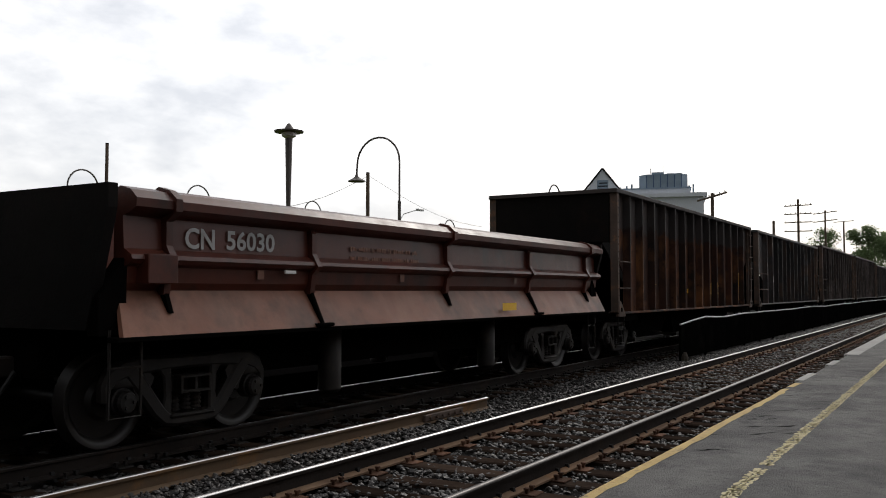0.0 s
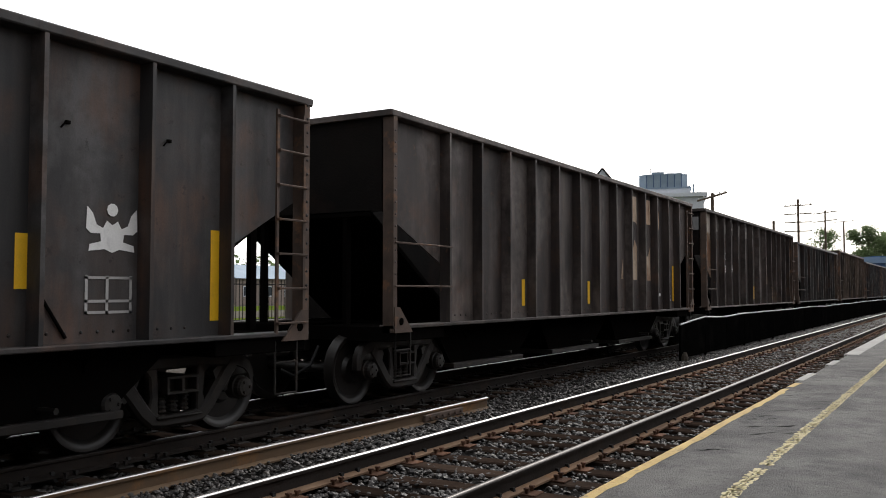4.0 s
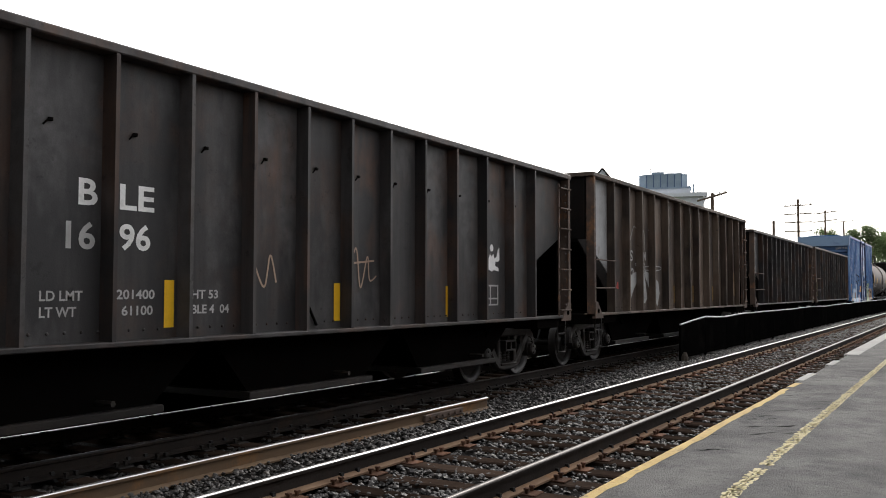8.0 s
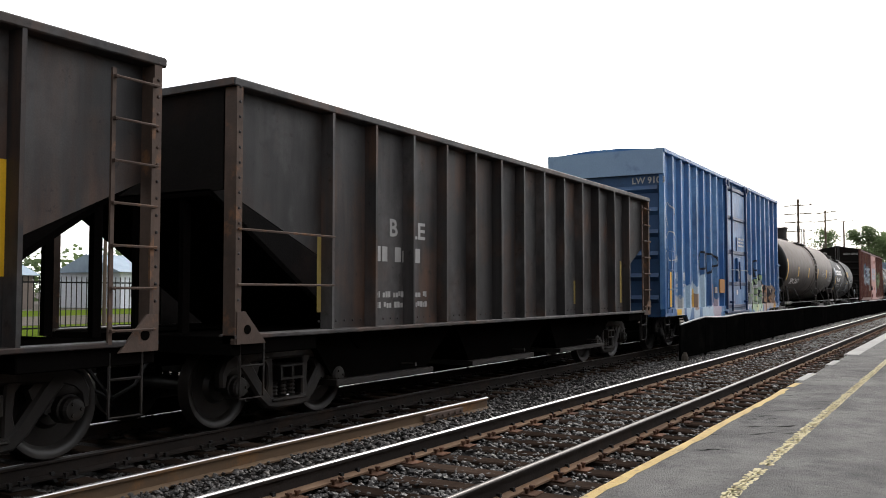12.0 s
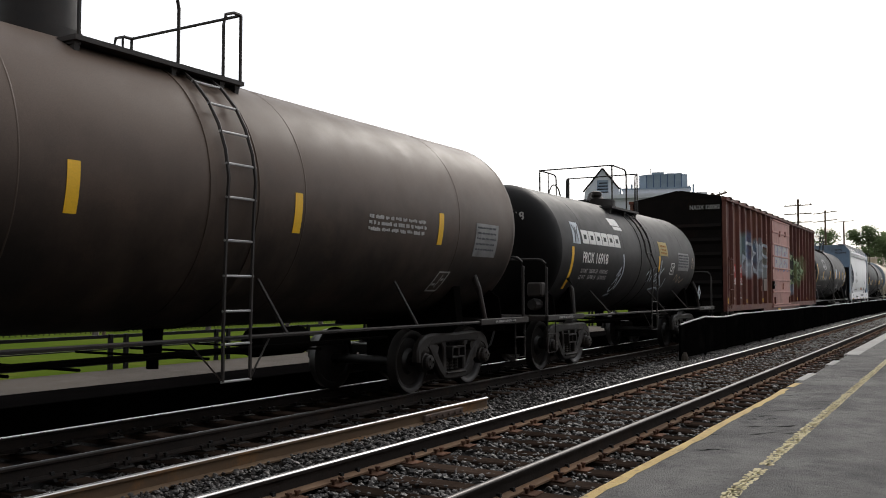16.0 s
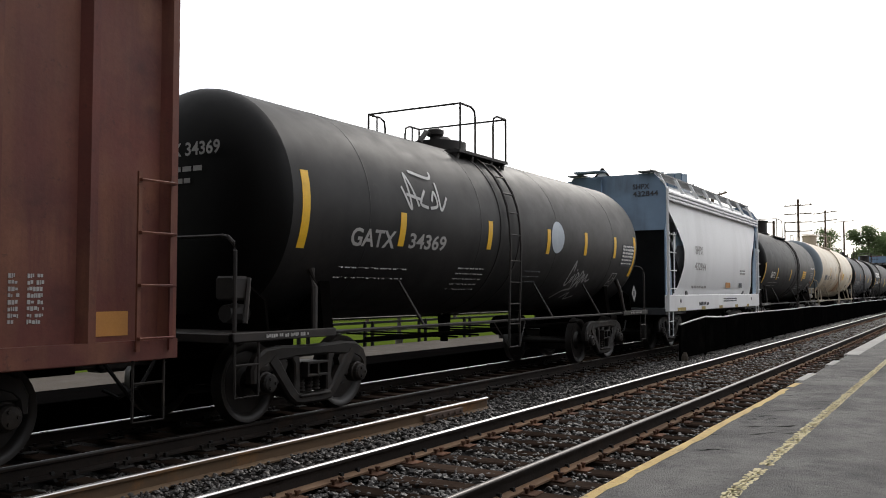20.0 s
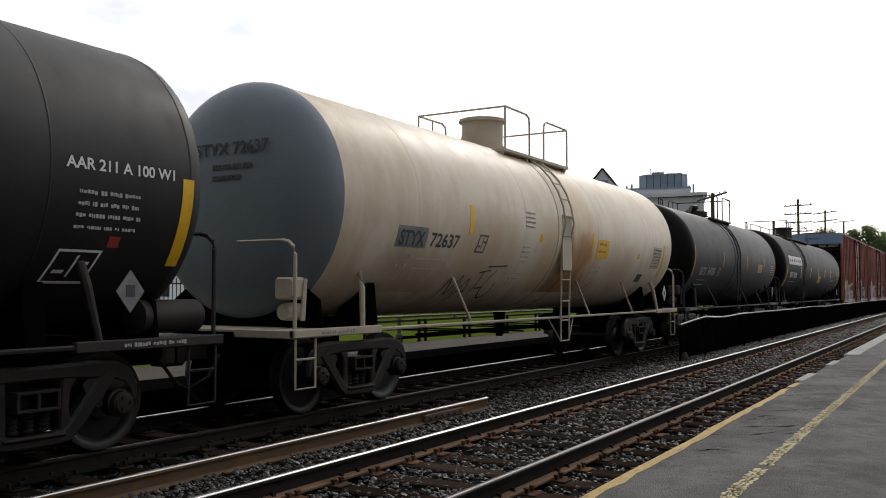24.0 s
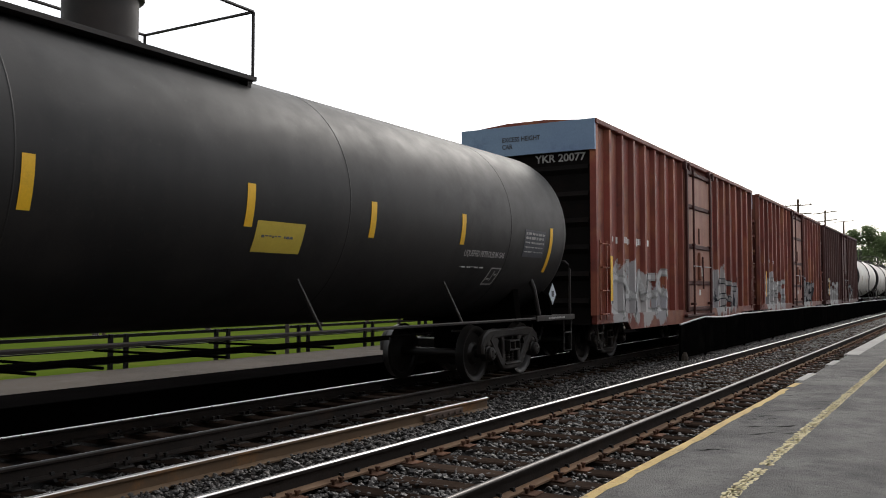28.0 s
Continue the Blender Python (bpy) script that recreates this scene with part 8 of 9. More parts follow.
def strip(s, x0, x1, z0, z1, wrap, out=0.006, lean=0.0, base=0.0):
    """A thin painted strip that follows a tank's shell."""
    R, zc = wrap
    n = max(1, int((z1 - z0) / 0.05))
    rings = []
    for i in range(n + 1):
        z = z0 + (z1 - z0) * i / n
        y = -math.sqrt(max(0.01, R * R - (z - zc) ** 2)) - out
        o = lean * (z - base)
        rings.append([(x0 + o, y, z), (x1 + o, y, z), (x1 + o, y + 0.004, z), (x0 + o, y + 0.004, z)])
    return s.loft(rings)


def panel_frame(car, x, z, wrap, m=None, w=0.32, h=0.3):
    s = Shape()
    for a, b, c, d in ((x, x + w, z, z + 0.022), (x, x + w, z + h - 0.022, z + h), (x, x + 0.022, z + 0.022, z + h - 0.022), (x + w - 0.022, x + w, z + 0.022, z + h - 0.022),
                       (x + w * 0.5, x + w * 0.55, z + 0.06, z + h - 0.05), (x + w * 0.62, x + w * 0.85, z + h * 0.55, z + h * 0.65), (x + w * 0.15, x + w * 0.4, z + h * 0.3, z + h * 0.4)):
        strip(s, a, b, c, d, wrap, lean=0.25, base=z)
    part("test_panel", s, m or PALE, car)


def data_panel(car, x0, x1, z0, z1, wrap, seed, m=None, ink=None):
    patch(car, x0, x1, z0, z1, m or M["placard_grey"], wrap=wrap, name="data_panel", label="grey printed data panel")
    bars(car, x0 + 0.04, z1 - 0.09, int((z1 - z0 - 0.04) / 0.075), ink or M["ink_dark"], x1 - x0 - 0.08, 0.045, 0.075, wrap, seed=seed)


def word_blocks(car, x0, x1, z0, z1, wrap, count=6):
    """A company's name in plain white rounded frames."""
    R, zc = wrap
    w = (x1 - x0) / count
    for i in range(count):
        s = Shape()
        a, b = x0 + i * w, x0 + i * w + w * 0.93
        t = (z1 - z0) * 0.33
        tx = w * 0.27
        put = lambda x, z: (x, -math.sqrt(R * R - (z - zc) ** 2) - 0.006, z)
        zi = [z0, z0 + t, (z0 + z1) / 2, z1 - t, z1]
        xo = [a, a + tx, b - tx, b]
        v = [put(x, z) for z in zi for x in xo]
        f = [(0, 1, 5, 4), (1, 2, 6, 5), (2, 3, 7, 6), (4, 5, 9, 8), (6, 7, 11, 10), (8, 9, 13, 12), (10, 11, 15, 14), (12, 13, 17, 16), (13, 14, 18, 17), (14, 15, 19, 18)]
        s.add(v, f)
        part("name_block", s, M["ink_white"], car, "white block of a painted name")


def diamond(car, x, z, y, m=None):
    s = Shape().add([(x - 0.16, y, z), (x, y, z - 0.2), (x + 0.16, y, z), (x, y, z + 0.2), (x - 0.16, y + 0.01, z), (x, y + 0.01, z - 0.2), (x + 0.16, y + 0.01, z), (x, y + 0.01, z + 0.2)],
                    [(0, 1, 2, 3), (7, 6, 5, 4), (0, 4, 5, 1), (1, 5, 6, 2), (2, 6, 7, 3), (3, 7, 4, 0)])
    p_ = part("placard", s, m or M["spray_pale"], car, "pale diamond placard")
    part("placard_mark", box(x - 0.05, x + 0.05, y - 0.004, y, z - 0.05, z + 0.06), M["ink_dark"], p_)


panel_frame(t11, 5.1, 1.55, w11)

# short black tank car
patch(t12, -4.58, -4.2, 2.52, 2.96, M["spray_pale"], wrap=w12, name="logo_panel", label="white square panel with dark marks", lean=0.1)
scrawl(t12, [[(-4.47, 2.55), (-4.43, 2.75), (-4.5, 2.9)], [(-4.3, 2.55), (-4.33, 2.75), (-4.22, 2.9)], [(-4.38, 2.72), (-4.38, 2.88)]], M["ink_dark"], 0.03, wrap=(w12[0] + 0.004, w12[1]))
word_blocks(t12, -4.07, -1.75, 2.54, 2.82, w12)
lettering(t12, "PROX", -4.06, 2.15, 0.215, W, wrap=w12, width=0.62)
lettering(t12, "16918", -3.3, 2.15, 0.215, W, wrap=w12, width=0.7)
for tx, x, z, w in (("LD LMT", -4.05, 1.94, 0.36), ("206300 LB", -3.6, 1.94, 0.5), ("93600 KG", -3.0, 1.94, 0.5), ("LT WT", -4.06, 1.81, 0.32), ("56700 LB", -3.58, 1.81, 0.45), ("25700 KG", -3.0, 1.81, 0.5)):
    lettering(t12, tx, x, z, 0.08, PALE, wrap=w12, width=w)
reflectors(t12, [(-4.66, 1.6, 0.85), (1.12, 2.05, 0.4)], M["yellow"], wrap=w12)
patch(t12, -1.98, -1.4, 3.05, 3.22, W, wrap=w12, name="plate", label="white plate")
patch(t12, -1.9, -1.35, 2.95, 3.03, W, wrap=w12, name="plate")
patch(t12, 1.18, 1.92, 2.47, 2.83, M["yellow_old"], wrap=w12, name="notice", label="pale yellow notice")
bars(t12, 1.3, 2.7, 3, M["orange"], 0.5, 0.04, 0.09, (w12[0] + 0.004, w12[1]), seed=22)
data_panel(t12, 2.88, 3.9, 2.12, 2.6, w12, 23)
panel_frame(t12, 2.15, 2.0, w12, W)
scrawl(t12, [[(-1.6, 2.4), (-1.5, 2.0), (-1.63, 1.6)]], M["spray_pale"], 0.07, wrap=w12)
scrawl(t12, [[(-1.9, 1.7), (-1.75, 1.85), (-1.7, 1.65), (-1.85, 1.55), (-1.95, 1.65)], [(-1.85, 1.9), (-1.65, 2.1), (-1.75, 1.9), (-1.6, 1.95)], [(-1.95, 1.45), (-1.7, 1.5)]], M["spray_pale"], 0.04, wrap=w12)
scrawl(t12, [[(0.3, 1.95), (0.5, 2.1), (0.55, 1.85), (0.4, 1.8)], [(0.75, 2.15), (0.7, 1.8)], [(0.9, 1.95), (1.1, 2.0), (1.0, 1.8), (1.2, 1.85)], [(1.35, 2.35), (1.3, 1.75)], [(1.6, 2.15), (1.35, 1.95), (1.7, 1.7)],
              [(0.9, 1.6), (1.4, 1.65), (1.8, 1.6), (1.9, 1.9)]], M["spray_pale"], 0.04, wrap=w12, name="graffiti", label="pale sprayed scrawl")
scrawl(t12, [[(2.7, 1.85), (2.9, 2.0), (3.0, 1.8), (3.2, 1.95), (3.3, 1.8), (3.6, 1.9)], [(4.2, 2.2), (4.3, 2.5), (4.4, 2.2)]], M["spray_tan"], 0.03, wrap=w12)
diamond(t12, 4.62, 1.52, -1.42)

# dark red boxcar with the pink door
plug_door(b13, -1.84, 1.95, 1.05, 4.35, M["door_pink"])
for x0, x1, tx, num in ((-7.25, -6.68, "DX", "062"), (-8.22, -7.62, "NA", "120")):
    patch(b13, x0, x1, 1.78, 2.45, M["mark_red"], BB, None, "red_panel", "bright red painted panel")
    lettering(b13, tx, x0 + 0.06, 2.18, 0.2, W, BB - 0.006, 0.4)
    lettering(b13, num, x0 + 0.02, 1.78, 0.22, W, BB - 0.006, 0.52)
    bars(b13, x0 + 0.02, 1.44, 2, W, 0.36, 0.08, 0.15, None, BB, 24)
lettering(b13, "C", -6.1, 2.02, 0.12, W, BB - 0.004, 0.1)
fr_ = Shape()
for a, b, c, d in ((-6.22, -5.94, 1.97, 1.99), (-6.22, -5.94, 2.23, 2.25), (-6.22, -6.2, 1.97, 2.25), (-5.96, -5.94, 1.97, 2.25)):
    fr_.box(a, b, BB - 0.004, BB, c, d)
part("test_panel", fr_, W, b13)
part("placard_board", box(-3.77, -3.15, -SIDE - 0.05, -SIDE - 0.01, 1.57, 2.0, c=0.01), M["wall_brown"], b13, "weathered grey-brown placard board")
part("placard_board", box(-4.2, -4.02, -SIDE - 0.04, -SIDE - 0.01, 1.57, 1.75, c=0.01), M["box_red"], b13)
for x, w in ((-6.38, 0.45), (-3.6, 0.48), (-0.7, 0.5), (4.6, 0.55), (7.2, 0.4)):
    patch(b13, x, x + w, 1.16 if abs(x) > 1 else 0.78, 1.28 if abs(x) > 1 else 0.88, M["yellow"], BB - 0.003 if abs(x) > 1 else -SIDE - 0.004, None, "reflector", "yellow reflector")
FAT_LETTERS = (
    [[(0.25, 1.0), (0.22, 0.5), (0.2, 0.05)], [(0.25, 0.97), (0.75, 0.9), (0.68, 0.66), (0.35, 0.55)], [(0.35, 0.5), (0.85, 0.42), (0.8, 0.1), (0.22, 0.03)]],
    [[(0.2, 1.0), (0.22, 0.5), (0.12, -0.05)], [(0.22, 0.98), (0.8, 0.9), (0.72, 0.62), (0.35, 0.52)], [(0.4, 0.5), (0.6, 0.3), (0.85, 0.02)]],
    [[(0.15, 1.0), (0.15, 0.4), (0.3, 0.06), (0.6, 0.06), (0.82, 0.4), (0.72, 1.04)]],
    [[(0.2, 1.0), (0.22, 0.5), (0.18, -0.06)], [(0.25, 0.95), (0.55, 1.0), (0.85, 0.92)], [(0.28, 0.5), (0.7, 0.52)], [(0.25, 0.06), (0.6, 0.0), (0.9, 0.12)]],
    [[(0.15, 0.1), (0.2, 0.95)], [(0.2, 0.95), (0.5, 0.5), (0.72, -0.05)], [(0.75, 0.1), (0.78, 0.6), (0.85, 1.05)]])
for i, lines in enumerate(FAT_LETTERS):
    put_ = [[(-1.44 + 0.585 * (i + a * 0.98), 2.53 + 0.76 * b) for a, b in line] for line in lines]
    y_ = -SIDE - 0.034 - 0.006 * (i % 2)
    scrawl(b13, put_, M["spray_navy"], 0.29, y_, None, "graffiti", "blue sprayed letter rim")
    scrawl(b13, put_, M["spray_silver"], 0.2, y_ - 0.004, None, "graffiti", "silver sprayed letter")
scrawl(b13, [[(1.45, 3.3), (1.42, 2.95)], [(1.4, 2.75), (1.41, 2.68)]], M["spray_silver"], 0.11, -SIDE - 0.036, None, "graffiti", "silver sprayed mark")
scrawl(b13, [[(-2.5, 4.1), (-2.42, 3.75), (-2.2, 3.7), (-2.45, 3.35), (-2.1, 3.2), (-2.35, 2.95)]], M["spray_tan"], 0.05, BB - 0.002, None, "graffiti", "pale zigzag spray stroke")
lettering(b13, "50K", -2.62, 1.55, 0.09, W, BB - 0.002, 0.3)
wild_word(b13, -6.8, -2.7, 2.3, 3.3, M["spray_pale"], None, 131, 6, ribbed(b13), 0.1)
wild_word(b13, 2.4, 6.0, 1.95, 2.95, M["spray_mute"], M["spray_green"], 132, 5, ribbed(b13), 0.15, 0.02)
scrawl(b13, [[(5.5, 3.0), (5.7, 2.6), (5.4, 2.4), (5.75, 2.1)], [(5.6, 2.85), (5.45, 2.7), (5.8, 2.5)], [(6.5, 3.0), (6.7, 2.6), (6.45, 2.3)], [(6.75, 2.9), (6.5, 2.6), (6.8, 2.35)]], M["yellow_old"], 0.03, BB - 0.004, None, "graffiti", "thin yellow scrawl")
patch(b13, 8.44, 8.88, 1.15, 1.37, M["orange"], BB - 0.003, None, "reflector", "orange reflector")
patch(b13, -9.12, -8.72, 1.16, 1.34, M["yellow"], BB - 0.003, None, "reflector", "yellow reflector")
patch(b13, 6.9, 7.3, 1.5, 1.9, M["door_pink"], BB - 0.003, None, "painted_patch", "pale repainted patch")
for x, z in ((-0.45, 3.85), (0.75, 3.9), (0.15, 1.75)):
    part("door_hook", Shape().prism([(x, z - 0.1), (x + 0.16, z - 0.1), (x + 0.08, z + 0.12)], "y", -SIDE - 0.08, -SIDE - 0.03), M["door_pink"], b13)
for x_, w_ in ((7.7, 0.1), (7.87, 0.16)):
    bars(b13, x_, 1.66, 8, PALE, w_, 0.036, 0.054, None, BB, 26)
lettering(b13, "NADX 120062", -L13 / 2 - 0.075, 4.18, 0.13, PALE, -0.45, 0.95, None, True)

# black tank car with the white disc
lettering(t14, "GATX", -4.85, 2.14, 0.22, PALE, wrap=w14, width=1.0)
lettering(t14, "34369", -3.5, 2.16, 0.2, PALE, wrap=w14, width=1.0)
reflectors(t14, [(-5.85, 2.06, 0.92), (-3.77, 2.17), (-1.2, 2.23), (1.13, 2.24), (2.98, 2.28), (4.7, 2.28), (6.0, 1.9, 0.9)], wrap=w14, w=0.14)
blotch(t14, 1.62, 2.57, 0.6, 0.6, M["spray_pale"], wrap=w14, seed=150, name="white_disc", n=28, rough_=0.0, power=1.0, label="round white painted disc")
scrawl(t14, [[(-3.7, 3.0), (-3.5, 2.7), (-3.55, 3.2), (-3.3, 2.75)], [(-3.6, 2.9), (-3.2, 2.85)], [(-3.1, 3.0), (-3.25, 2.8), (-3.05, 2.75)], [(-2.95, 2.85), (-2.85, 3.0), (-2.8, 2.8), (-3.0, 2.75)], [(-2.75, 3.15), (-2.7, 2.75), (-2.5, 2.95)],
             [(-3.4, 3.25), (-2.9, 3.2), (-2.8, 3.3)]], M["spray_white"], 0.045, wrap=w14, name="graffiti", label="white sprayed scrawl")
scrawl(t14, [[(2.75, 1.95), (2.72, 2.15), (2.62, 1.95), (2.6, 1.72), (2.72, 1.68), (2.8, 1.85)], [(2.86, 1.9), (2.85, 1.72)], [(2.88, 1.99), (2.92, 1.97)], [(2.95, 1.75), (2.98, 1.92), (3.1, 1.86), (3.0, 1.76), (3.08, 1.6), (3.2, 1.75)],
             [(3.12, 1.66), (3.2, 1.95), (3.3, 1.88), (3.22, 1.76), (3.34, 1.64)], [(3.3, 1.72), (3.36, 1.9), (3.45, 1.74), (3.52, 1.9), (3.6, 1.76), (3.75, 1.8)], [(2.5, 1.42), (2.75, 1.56), (3.1, 1.6)], [(3.0, 1.42), (3.2, 1.52), (3.3, 1.4), (3.6, 1.46)]], M["spray_white"], 0.034, wrap=w14, name="graffiti", label="white sprayed scrawl")
patch(t14, 5.25, 6.03, 2.12, 2.6, M["ink_dark"], wrap=w14, name="data_panel", label="black panel with white print")
bars(t14, 5.28, 2.54, 6, W, 0.72, 0.05, 0.075, (w14[0] + 0.004, w14[1]), seed=27)
bars(t14, -4.9, 1.85, 2, PALE, 1.6, 0.06, 0.13, w14, seed=28)
bars(t14, -1.9, 1.9, 5, PALE, 0.9, 0.04, 0.08, w14, seed=29)
bars(t14, 0.5, 1.9, 3, M["ink_dark"], 0.7, 0.05, 0.09, w14, seed=30)
panel_frame(t14, 4.9, 1.66, w14)
diamond(t14, 6.1, 1.5, -1.42, M["placard_grey"])

# covered hopper
CH = -1.56


def belly(z):
    """Just outside the covered hopper's curved skin."""
    return -(1.36 + 0.19 * math.sin(math.pi * min(1, max(0, (z - 1.46) / 2.69)) ** 0.8)) - 0.006


lettering(c15, "SHPX", -3.15, 2.6, 0.23, M["ink_pale"], belly, 0.82)
lettering(c15, "432844", -3.2, 2.16, 0.2, M["ink_pale"], belly, 1.24)
bars(c15, -3.25, 1.76, 2, M["ink_pale"], 1.6, 0.07, 0.12, None, belly(1.72) + 0.004, 31)
patch(c15, 0.7, 1.35, 1.66, 1.98, M["orange"], belly(1.8), None, "notice", "faded orange notice")
patch(c15, 2.6, 3.05, 1.67, 1.95, M["ink_dark"], belly(1.8), None, "test_panel")
bars(c15, 2.5, 2.3, 3, PALE, 0.8, 0.05, 0.09, None, belly(2.2), 32)
bars(c15, -2.72, 1.15, 1, M["ink_dark"], 1.2, 0.1, 0.12, None, -1.526, 58)
for x, w in ((-4.9, 0.8), (-2.45, 0.42), (-0.35, 0.4), (1.8, 0.4), (3.6, 0.3)):
    patch(c15, x, x + w, 1.03, 1.12, M["yellow_old"], -1.526, None, "reflector", "faded yellow reflector")
for x in (-4.6, 4.3):
    part("hole", Shape().turn([(-0.004, 0.06), (0.0, 0.06)], "y", (x, -1.525, 1.3), 14), M["ink_dark"], c15)
bars(c15, 0.2, 1.3, 2, M["ink_dark"], 1.8, 0.04, 0.07, None, -1.526, 33)
lettering(c15, "SHPX", -L15 / 2 + 0.11, 4.24, 0.13, M["ink_dark"], -0.55, 0.45, None, True)
lettering(c15, "432844", -L15 / 2 + 0.11, 4.05, 0.13, M["ink_dark"], -0.55, 0.68, None, True)

# black tank car
reflectors(t16, [(-0.48, 2.03), (2.72, 2.03), (6.26, 1.8, 0.85), (-3.6, 2.03), (-6.2, 1.8, 0.85)], wrap=w16, w=0.14)
patch(t16, 2.88, 3.6, 2.15, 2.48, M["yellow"], wrap=w16, name="notice", label="bright yellow notice")
bars(t16, 3.0, 2.36, 3, M["ink_dark"], 0.5, 0.04, 0.09, (w16[0] + 0.004, w16[1]), seed=34)
lettering(t16, "AAR 211 A 100 W1", 4.95, 2.62, 0.1, W, wrap=w16, width=1.2)
panel_frame(t16, 4.95, 1.62, w16, W, 0.45)
bars(t16, 1.65, 1.85, 5, PALE, 1.2, 0.04, 0.085, w16, seed=35)
bars(t16, 2.9, 1.83, 2, PALE, 0.75, 0.04, 0.08, w16, seed=36)
bars(t16, 5.1, 2.4, 4, PALE, 0.7, 0.04, 0.1, w16, seed=37)
lettering(t16, "GATX", -4.9, 2.1, 0.22, W, wrap=w16, width=0.95)
bars(t16, -3.8, 2.1, 1, W, 0.9, 0.2, 0.3, w16, seed=38)
bars(t16, -4.9, 1.9, 2, PALE, 1.8, 0.06, 0.12, w16, seed=39)

diamond(t16, L16 / 2 - 1.15, 1.55, -1.42, M["placard_grey"])
part("air_reservoir", Shape().turn([(-0.42, 0.04), (-0.38, 0.17), (0.38, 0.17), (0.42, 0.04)], "x", (L16 / 2 - 0.45, -1.1, 1.3), 18), M["tank_fit"], t16, smooth=True)
patch(t16, 5.5, 5.62, 1.95, 2.05, M["mark_red"], wrap=w16, name="tag", label="small red tag")

# cream tank car
patch(t17, -5.66, -4.89, 2.16, 2.45, M["placard_grey"], wrap=w17, name="mark_panel", label="grey painted panel behind the mark")
lettering(t17, "STYX", -5.6, 2.19, 0.2, M["ink_dark"], wrap=(w17[0] + 0.006, w17[1]), width=0.64)
lettering(t17, "72637", -4.79, 2.2, 0.19, M["ink_dark"], wrap=w17, width=0.82)
for tx, x, z, w in (("LD LMT", -5.5, 2.0, 0.4), ("LT WT", -5.5, 1.87, 0.32)):
    lettering(t17, tx, x, z, 0.08, PALE, wrap=w17, width=w)
bars(t17, -5.0, 2.0, 2, PALE, 0.85, 0.07, 0.13, w17, seed=40)
reflectors(t17, [(-3.72, 2.43, 0.45), (-1.1, 2.43, 0.14), (1.42, 2.43, 0.3), (4.4, 2.3, 0.12), (6.3, 1.9, 0.8)], wrap=w17, w=0.12)
panel_frame(t17, -3.42, 2.16, w17, M["ink_dark"], 0.28, 0.28)
scrawl(t17, [[(-3.8, 1.45), (-3.7, 1.75), (-3.55, 1.5), (-3.4, 1.8), (-3.35, 1.5)], [(-3.3, 1.4), (-3.15, 1.75), (-3.0, 1.45)], [(-3.25, 1.55), (-3.0, 1.55)], [(-2.95, 1.85), (-2.6, 1.9)], [(-2.8, 1.88), (-2.8, 1.5)], [(-2.75, 1.6), (-2.5, 1.62)],
             [(-2.4, 1.9), (-2.55, 1.65), (-2.35, 1.45), (-2.15, 1.5), (-2.2, 1.7)], [(-2.75, 1.95), (-2.1, 1.98)]], M["ink_dark"], 0.025, wrap=w17, name="graffiti", label="thin dark scrawled letters")
patch(t17, 1.75, 2.4, 2.24, 2.62, M["yellow"], wrap=w17, name="notice", label="bright yellow notice")
bars(t17, 1.85, 2.5, 2, M["orange"], 0.45, 0.06, 0.14, (w17[0] + 0.004, w17[1]), seed=41)
for x, z, n, w in ((-1.75, 2.9, 4, 0.4), (-1.75, 2.3, 4, 0.3), (-1.8, 1.85, 3, 0.4), (1.75, 2.05, 5, 0.5)):
    bars(t17, x, z, n, PALE, w, 0.03, 0.08, w17, seed=int(42 + z * 10))
data_panel(t17, 5.5, 6.15, 2.1, 2.62, w17, 46, M["cream_fit"])
patch(t17, 4.85, 5.2, 1.78, 1.96, M["ink_dark"], wrap=w17, name="test_panel")
diamond(t17, L17 / 2 - 0.95, 1.5, -1.42)
part("ladder_board", Shape().box(-0.14, 0.3, -1.56, -1.54, 1.95, 3.0), M["cream_fit"], t17, "pale board behind the ladder")

# dark grey tank car
lettering(t18, "GATX", -5.12, 2.04, 0.22, PALE, wrap=w18, width=0.72)
lettering(t18, "34281", -4.2, 2.05, 0.22, PALE, wrap=w18, width=0.84)
reflectors(t18, [(-2.52, 2.32), (0.93, 2.3), (3.87, 2.39, 0.4)], M["orange"], wrap=w18, w=0.12)
reflectors(t18, [(-5.9, 2.0, 0.85), (6.05, 1.9, 0.85)], M["orange"], wrap=w18, w=0.1)
patch(t18, 2.85, 3.6, 2.23, 2.54, M["yellow_old"], wrap=w18, name="notice", label="dull yellow notice")
panel_frame(t18, -3.05, 2.03, w18, PALE, 0.26, 0.26)
bars(t18, -5.1, 1.88, 2, PALE, 1.1, 0.06, 0.13, w18, seed=50)
data_panel(t18, 5.2, 5.9, 2.15, 2.6, w18, 51, M["ink_dark"], W)
diamond(t18, L18 / 2 - 0.95, 1.55, -1.42, M["placard_grey"])

# long black tank car
word_blocks(t19, -8.1, -4.68, 2.72, 3.1, w19)
lettering(t19, "PROX", -7.7, 2.16, 0.23, W, wrap=w19, width=0.75)
lettering(t19, "92068", -6.8, 2.16, 0.23, W, wrap=w19, width=0.85)
bars(t19, -7.63, 1.97, 2, PALE, 1.5, 0.07, 0.14, w19, seed=52)
reflectors(t19, [(-8.55, 1.78, 0.86), (-4.98, 2.2), (-2.08, 2.21), (0.52, 2.24), (2.78, 2.24), (5.14, 2.26), (8.4, 1.9, 0.8)], M["yellow"], wrap=w19, w=0.12)
patch(t19, 0.72, 1.52, 1.98, 2.32, M["sign_yellow"], wrap=w19, name="notice", label="dull yellow notice")
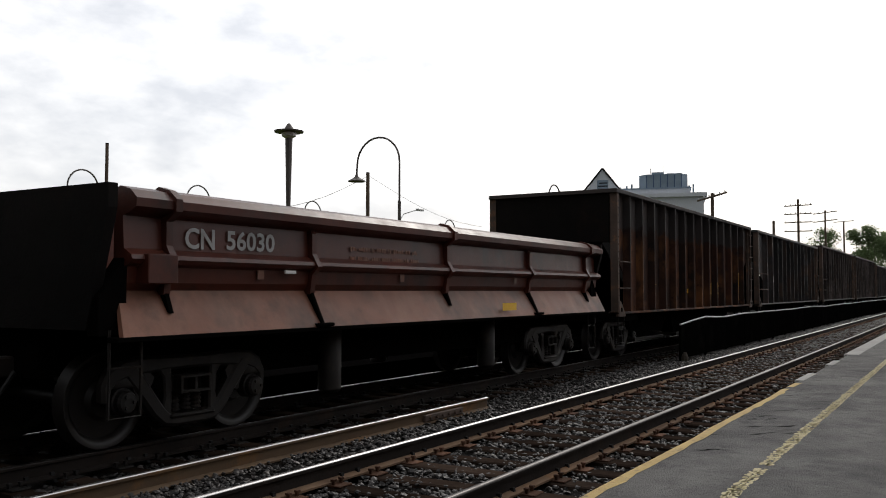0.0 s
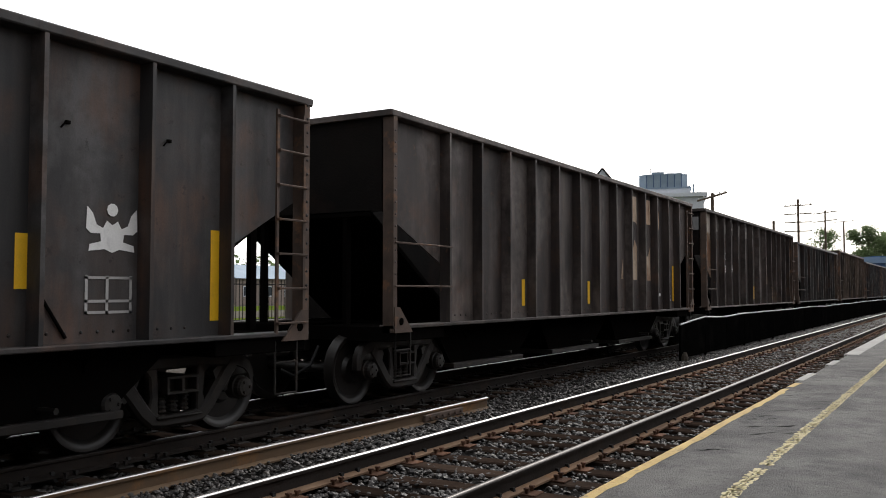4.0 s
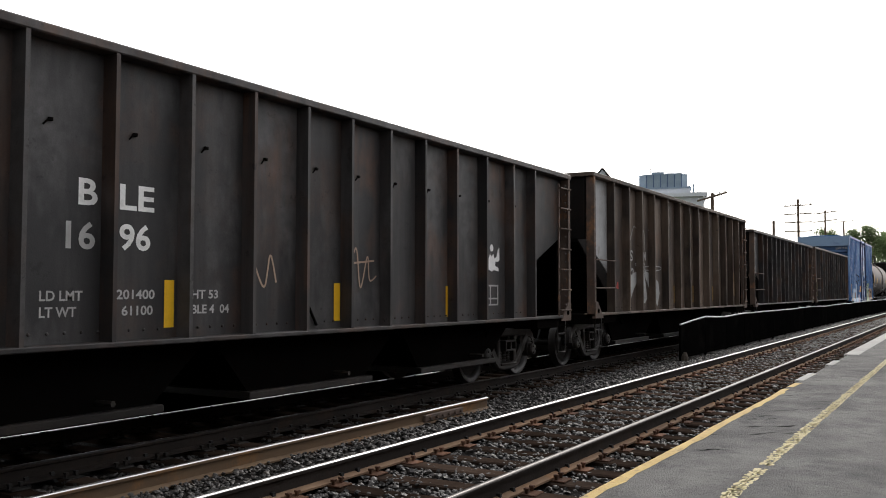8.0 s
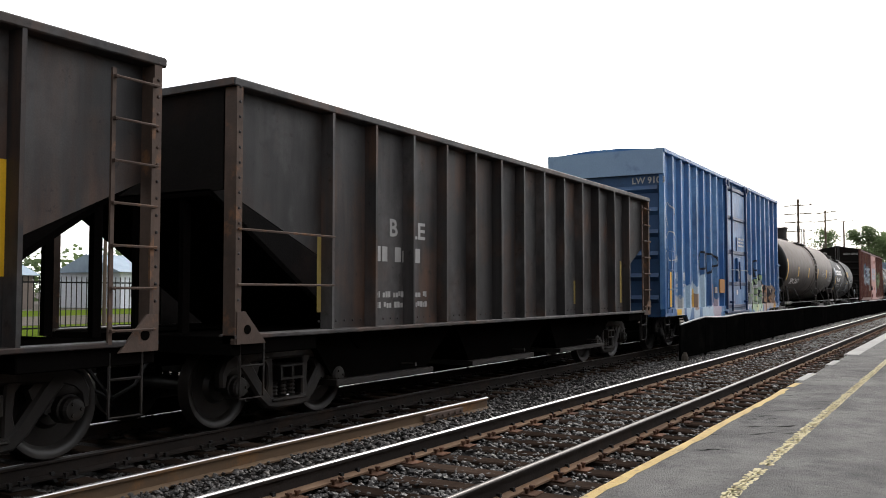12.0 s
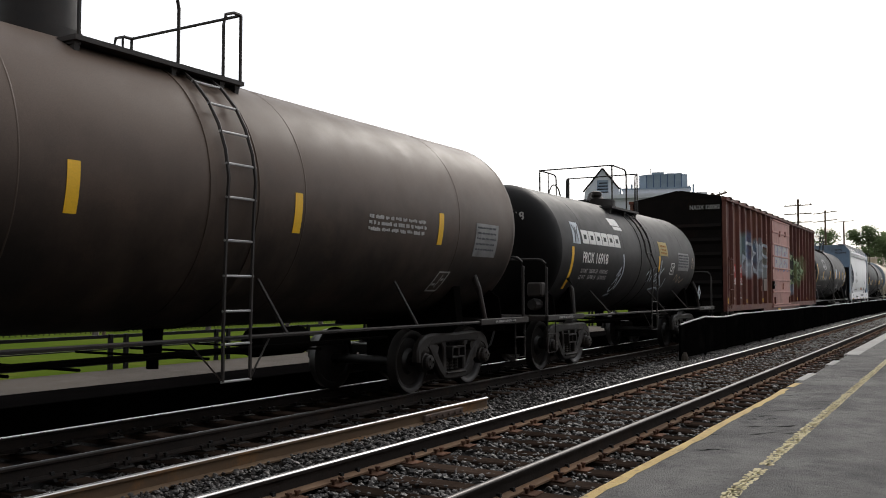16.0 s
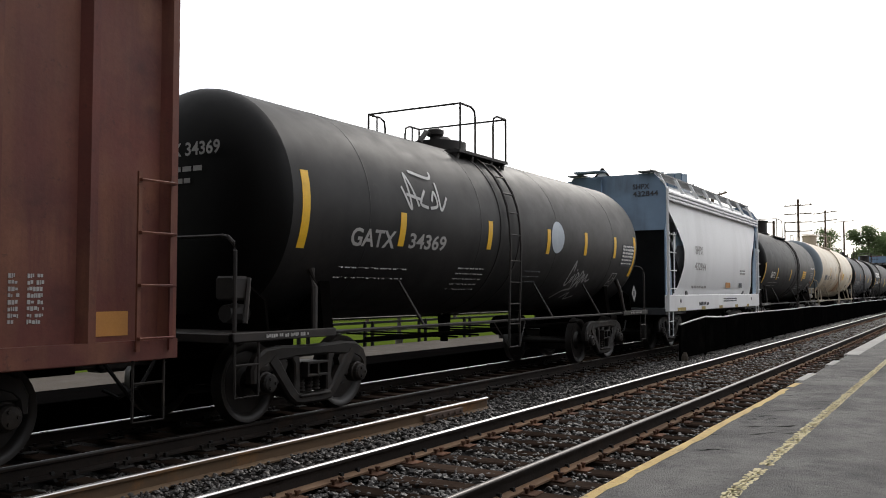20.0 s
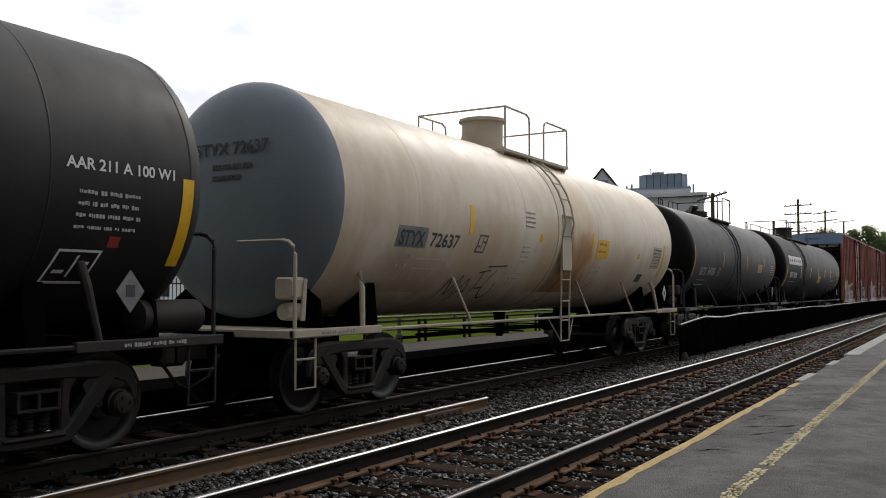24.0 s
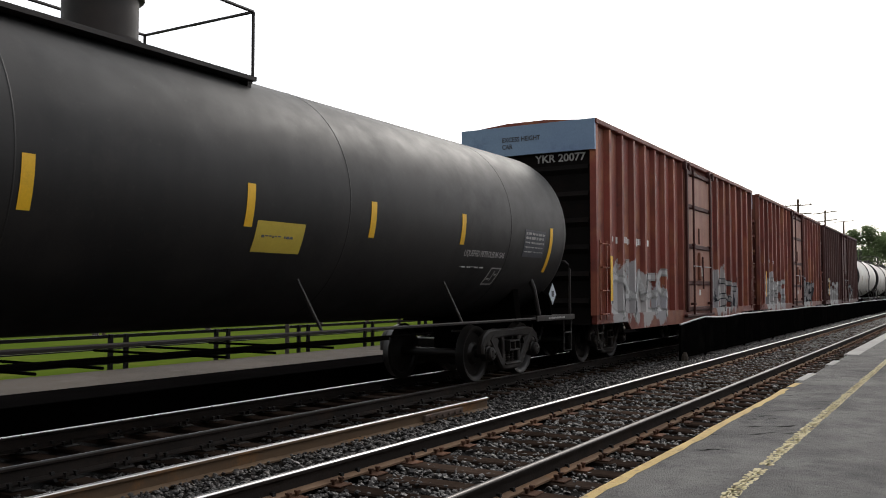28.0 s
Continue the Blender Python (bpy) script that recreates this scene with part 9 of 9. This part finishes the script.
bars(t19, 0.82, 2.14, 1, M["ink_dark"], 0.6, 0.07, 0.1, (w19[0] + 0.004, w19[1]), seed=53)
panel_frame(t19, -4.66, 2.14, w19, W, 0.28, 0.27)
lettering(t19, "LIQUEFIED PETROLEUM GAS", 5.35, 2.1, 0.09, PALE, wrap=w19, width=1.35)
bars(t19, 5.35, 1.92, 1, PALE, 0.8, 0.07, 0.12, w19, seed=54)
data_panel(t19, 7.35, 8.2, 2.15, 2.62, w19, 55, M["ink_dark"], PALE)
panel_frame(t19, 6.35, 1.66, w19, PALE, 0.35, 0.28)
diamond(t19, L19 / 2 - 0.95, 1.5, -1.42)

# the last boxcars and tank cars
for c_, L_ in ((b20, L20), (b21, L21), (b22, L22)):
    rod_door(c_, -1.05, 1.6, 1.02, 4.85, M["box_dark"] if c_ is b22 else M["door_ochre"], M["box_dark"])
    wild_word(c_, -6.7, -2.4, 0.98, 1.95, M["spray_white"], M["spray_grey"], 160 + int(L_ * 10) % 7, 5, ribbed(c_), 0.1, 0.05)
    wild_word(c_, 2.1, 5.2, 0.98, 1.95, M["spray_grey"], M["spray_dark"], 170 + int(L_ * 10) % 7, 4, ribbed(c_), 0.12, 0.03)
    reflectors(c_, [(-6.95, 1.35, 0.95)], y=-SIDE - 0.04, w=0.14)
    bars(c_, -6.9, 2.6, 1, W, 3.0, 0.18, 0.2, None, BB - 0.003, 60)
    bars(c_, -6.2, 2.2, 3, PALE, 1.4, 0.08, 0.14, None, BB - 0.003, 61)
lettering(b20, "YKR 20077", -L20 / 2 - 0.01, 4.28, 0.16, PALE, -0.2, 1.15, None, True)
lettering(b20, "EXCESS HEIGHT", -L20 / 2 - 0.075, 4.78, 0.1, M["ink_dark"], 0.55, 0.9, None, True)
lettering(b20, "CAR", -L20 / 2 - 0.075, 4.63, 0.1, M["ink_dark"], 0.55, 0.25, None, True)
for t_, w_ in ((t23, w23), (t24, w24), (t25, w25)):
    reflectors(t_, [(-4.5, 2.2), (-1.2, 2.2), (2.2, 2.2)], M["yellow_old"], wrap=w_)
    bars(t_, -4.2, 2.0, 2, M["ink_dark"] if t_ is not t25 else PALE, 1.6, 0.18, 0.3, w_, seed=70)

# numbers on the tank ends
for c_, L_, w_, in_, tx, ink in ((t11, L11, w11, 0.22, "SHPX 210575", W), (t12, L12, w12, 0.5, "PROX 16918", PALE), (t14, L14, w14, 0.5, "GATX 34369", PALE), (t17, L17, w17, 0.35, "STYX 72637", M["ink_dark"]), (t19, L19, w19, 0.45, "PROX 92068", PALE)):
    lettering(c_, tx, -L_ / 2 + in_ - 0.014, w_[1] + 0.55, 0.15, ink, 0.5, 1.25, None, True)
    for k_, wd_ in ((0.36, 0.7), (0.22, 0.5)):
        patch_ = Shape()
        for q_ in range(4):
            patch_.box(-L_ / 2 + in_ - 0.016, -L_ / 2 + in_ - 0.012, 0.2 - q_ * wd_ / 4 - wd_ / 5, 0.2 - q_ * wd_ / 4, w_[1] + k_, w_[1] + k_ + 0.06)
        part("small_print", patch_, PALE if ink is W else ink, c_)


# ---- what moves ----
def motions():
    times = [0.0, 7.0, 14.0, 21.0, 28.0]
    for car, u in CARS:
        walk(car, [(t, pose(u - way(t), TRAIN_Y, 0)) for t in times])
    # wheels roll with the way that the train has come, while their car is near enough to tell
    for wheel, dx in WHEELS:
        u = next(q for c, q in CARS if c == wheel.parent.parent) + wheel.parent.location.x
        seen = [k for k in range(0, 841) if -3.0 < u - way(k / 30) < 30.0]
        if not seen:
            continue
        rows = sorted({0, 840, *range(max(0, seen[0]), min(840, seen[-1]) + 1)})
        start = way(rows[1] / 30)
        roll = lambda k: -math.degrees((min(max(way(k / 30), way(seen[0] / 30)), way(seen[-1] / 30)) - way(seen[0] / 30)) / AXLE_Z)
        walk(wheel, [(k / 30, pose(dx, 0, AXLE_Z, 0, roll(k), 0)) for k in rows])


motions()
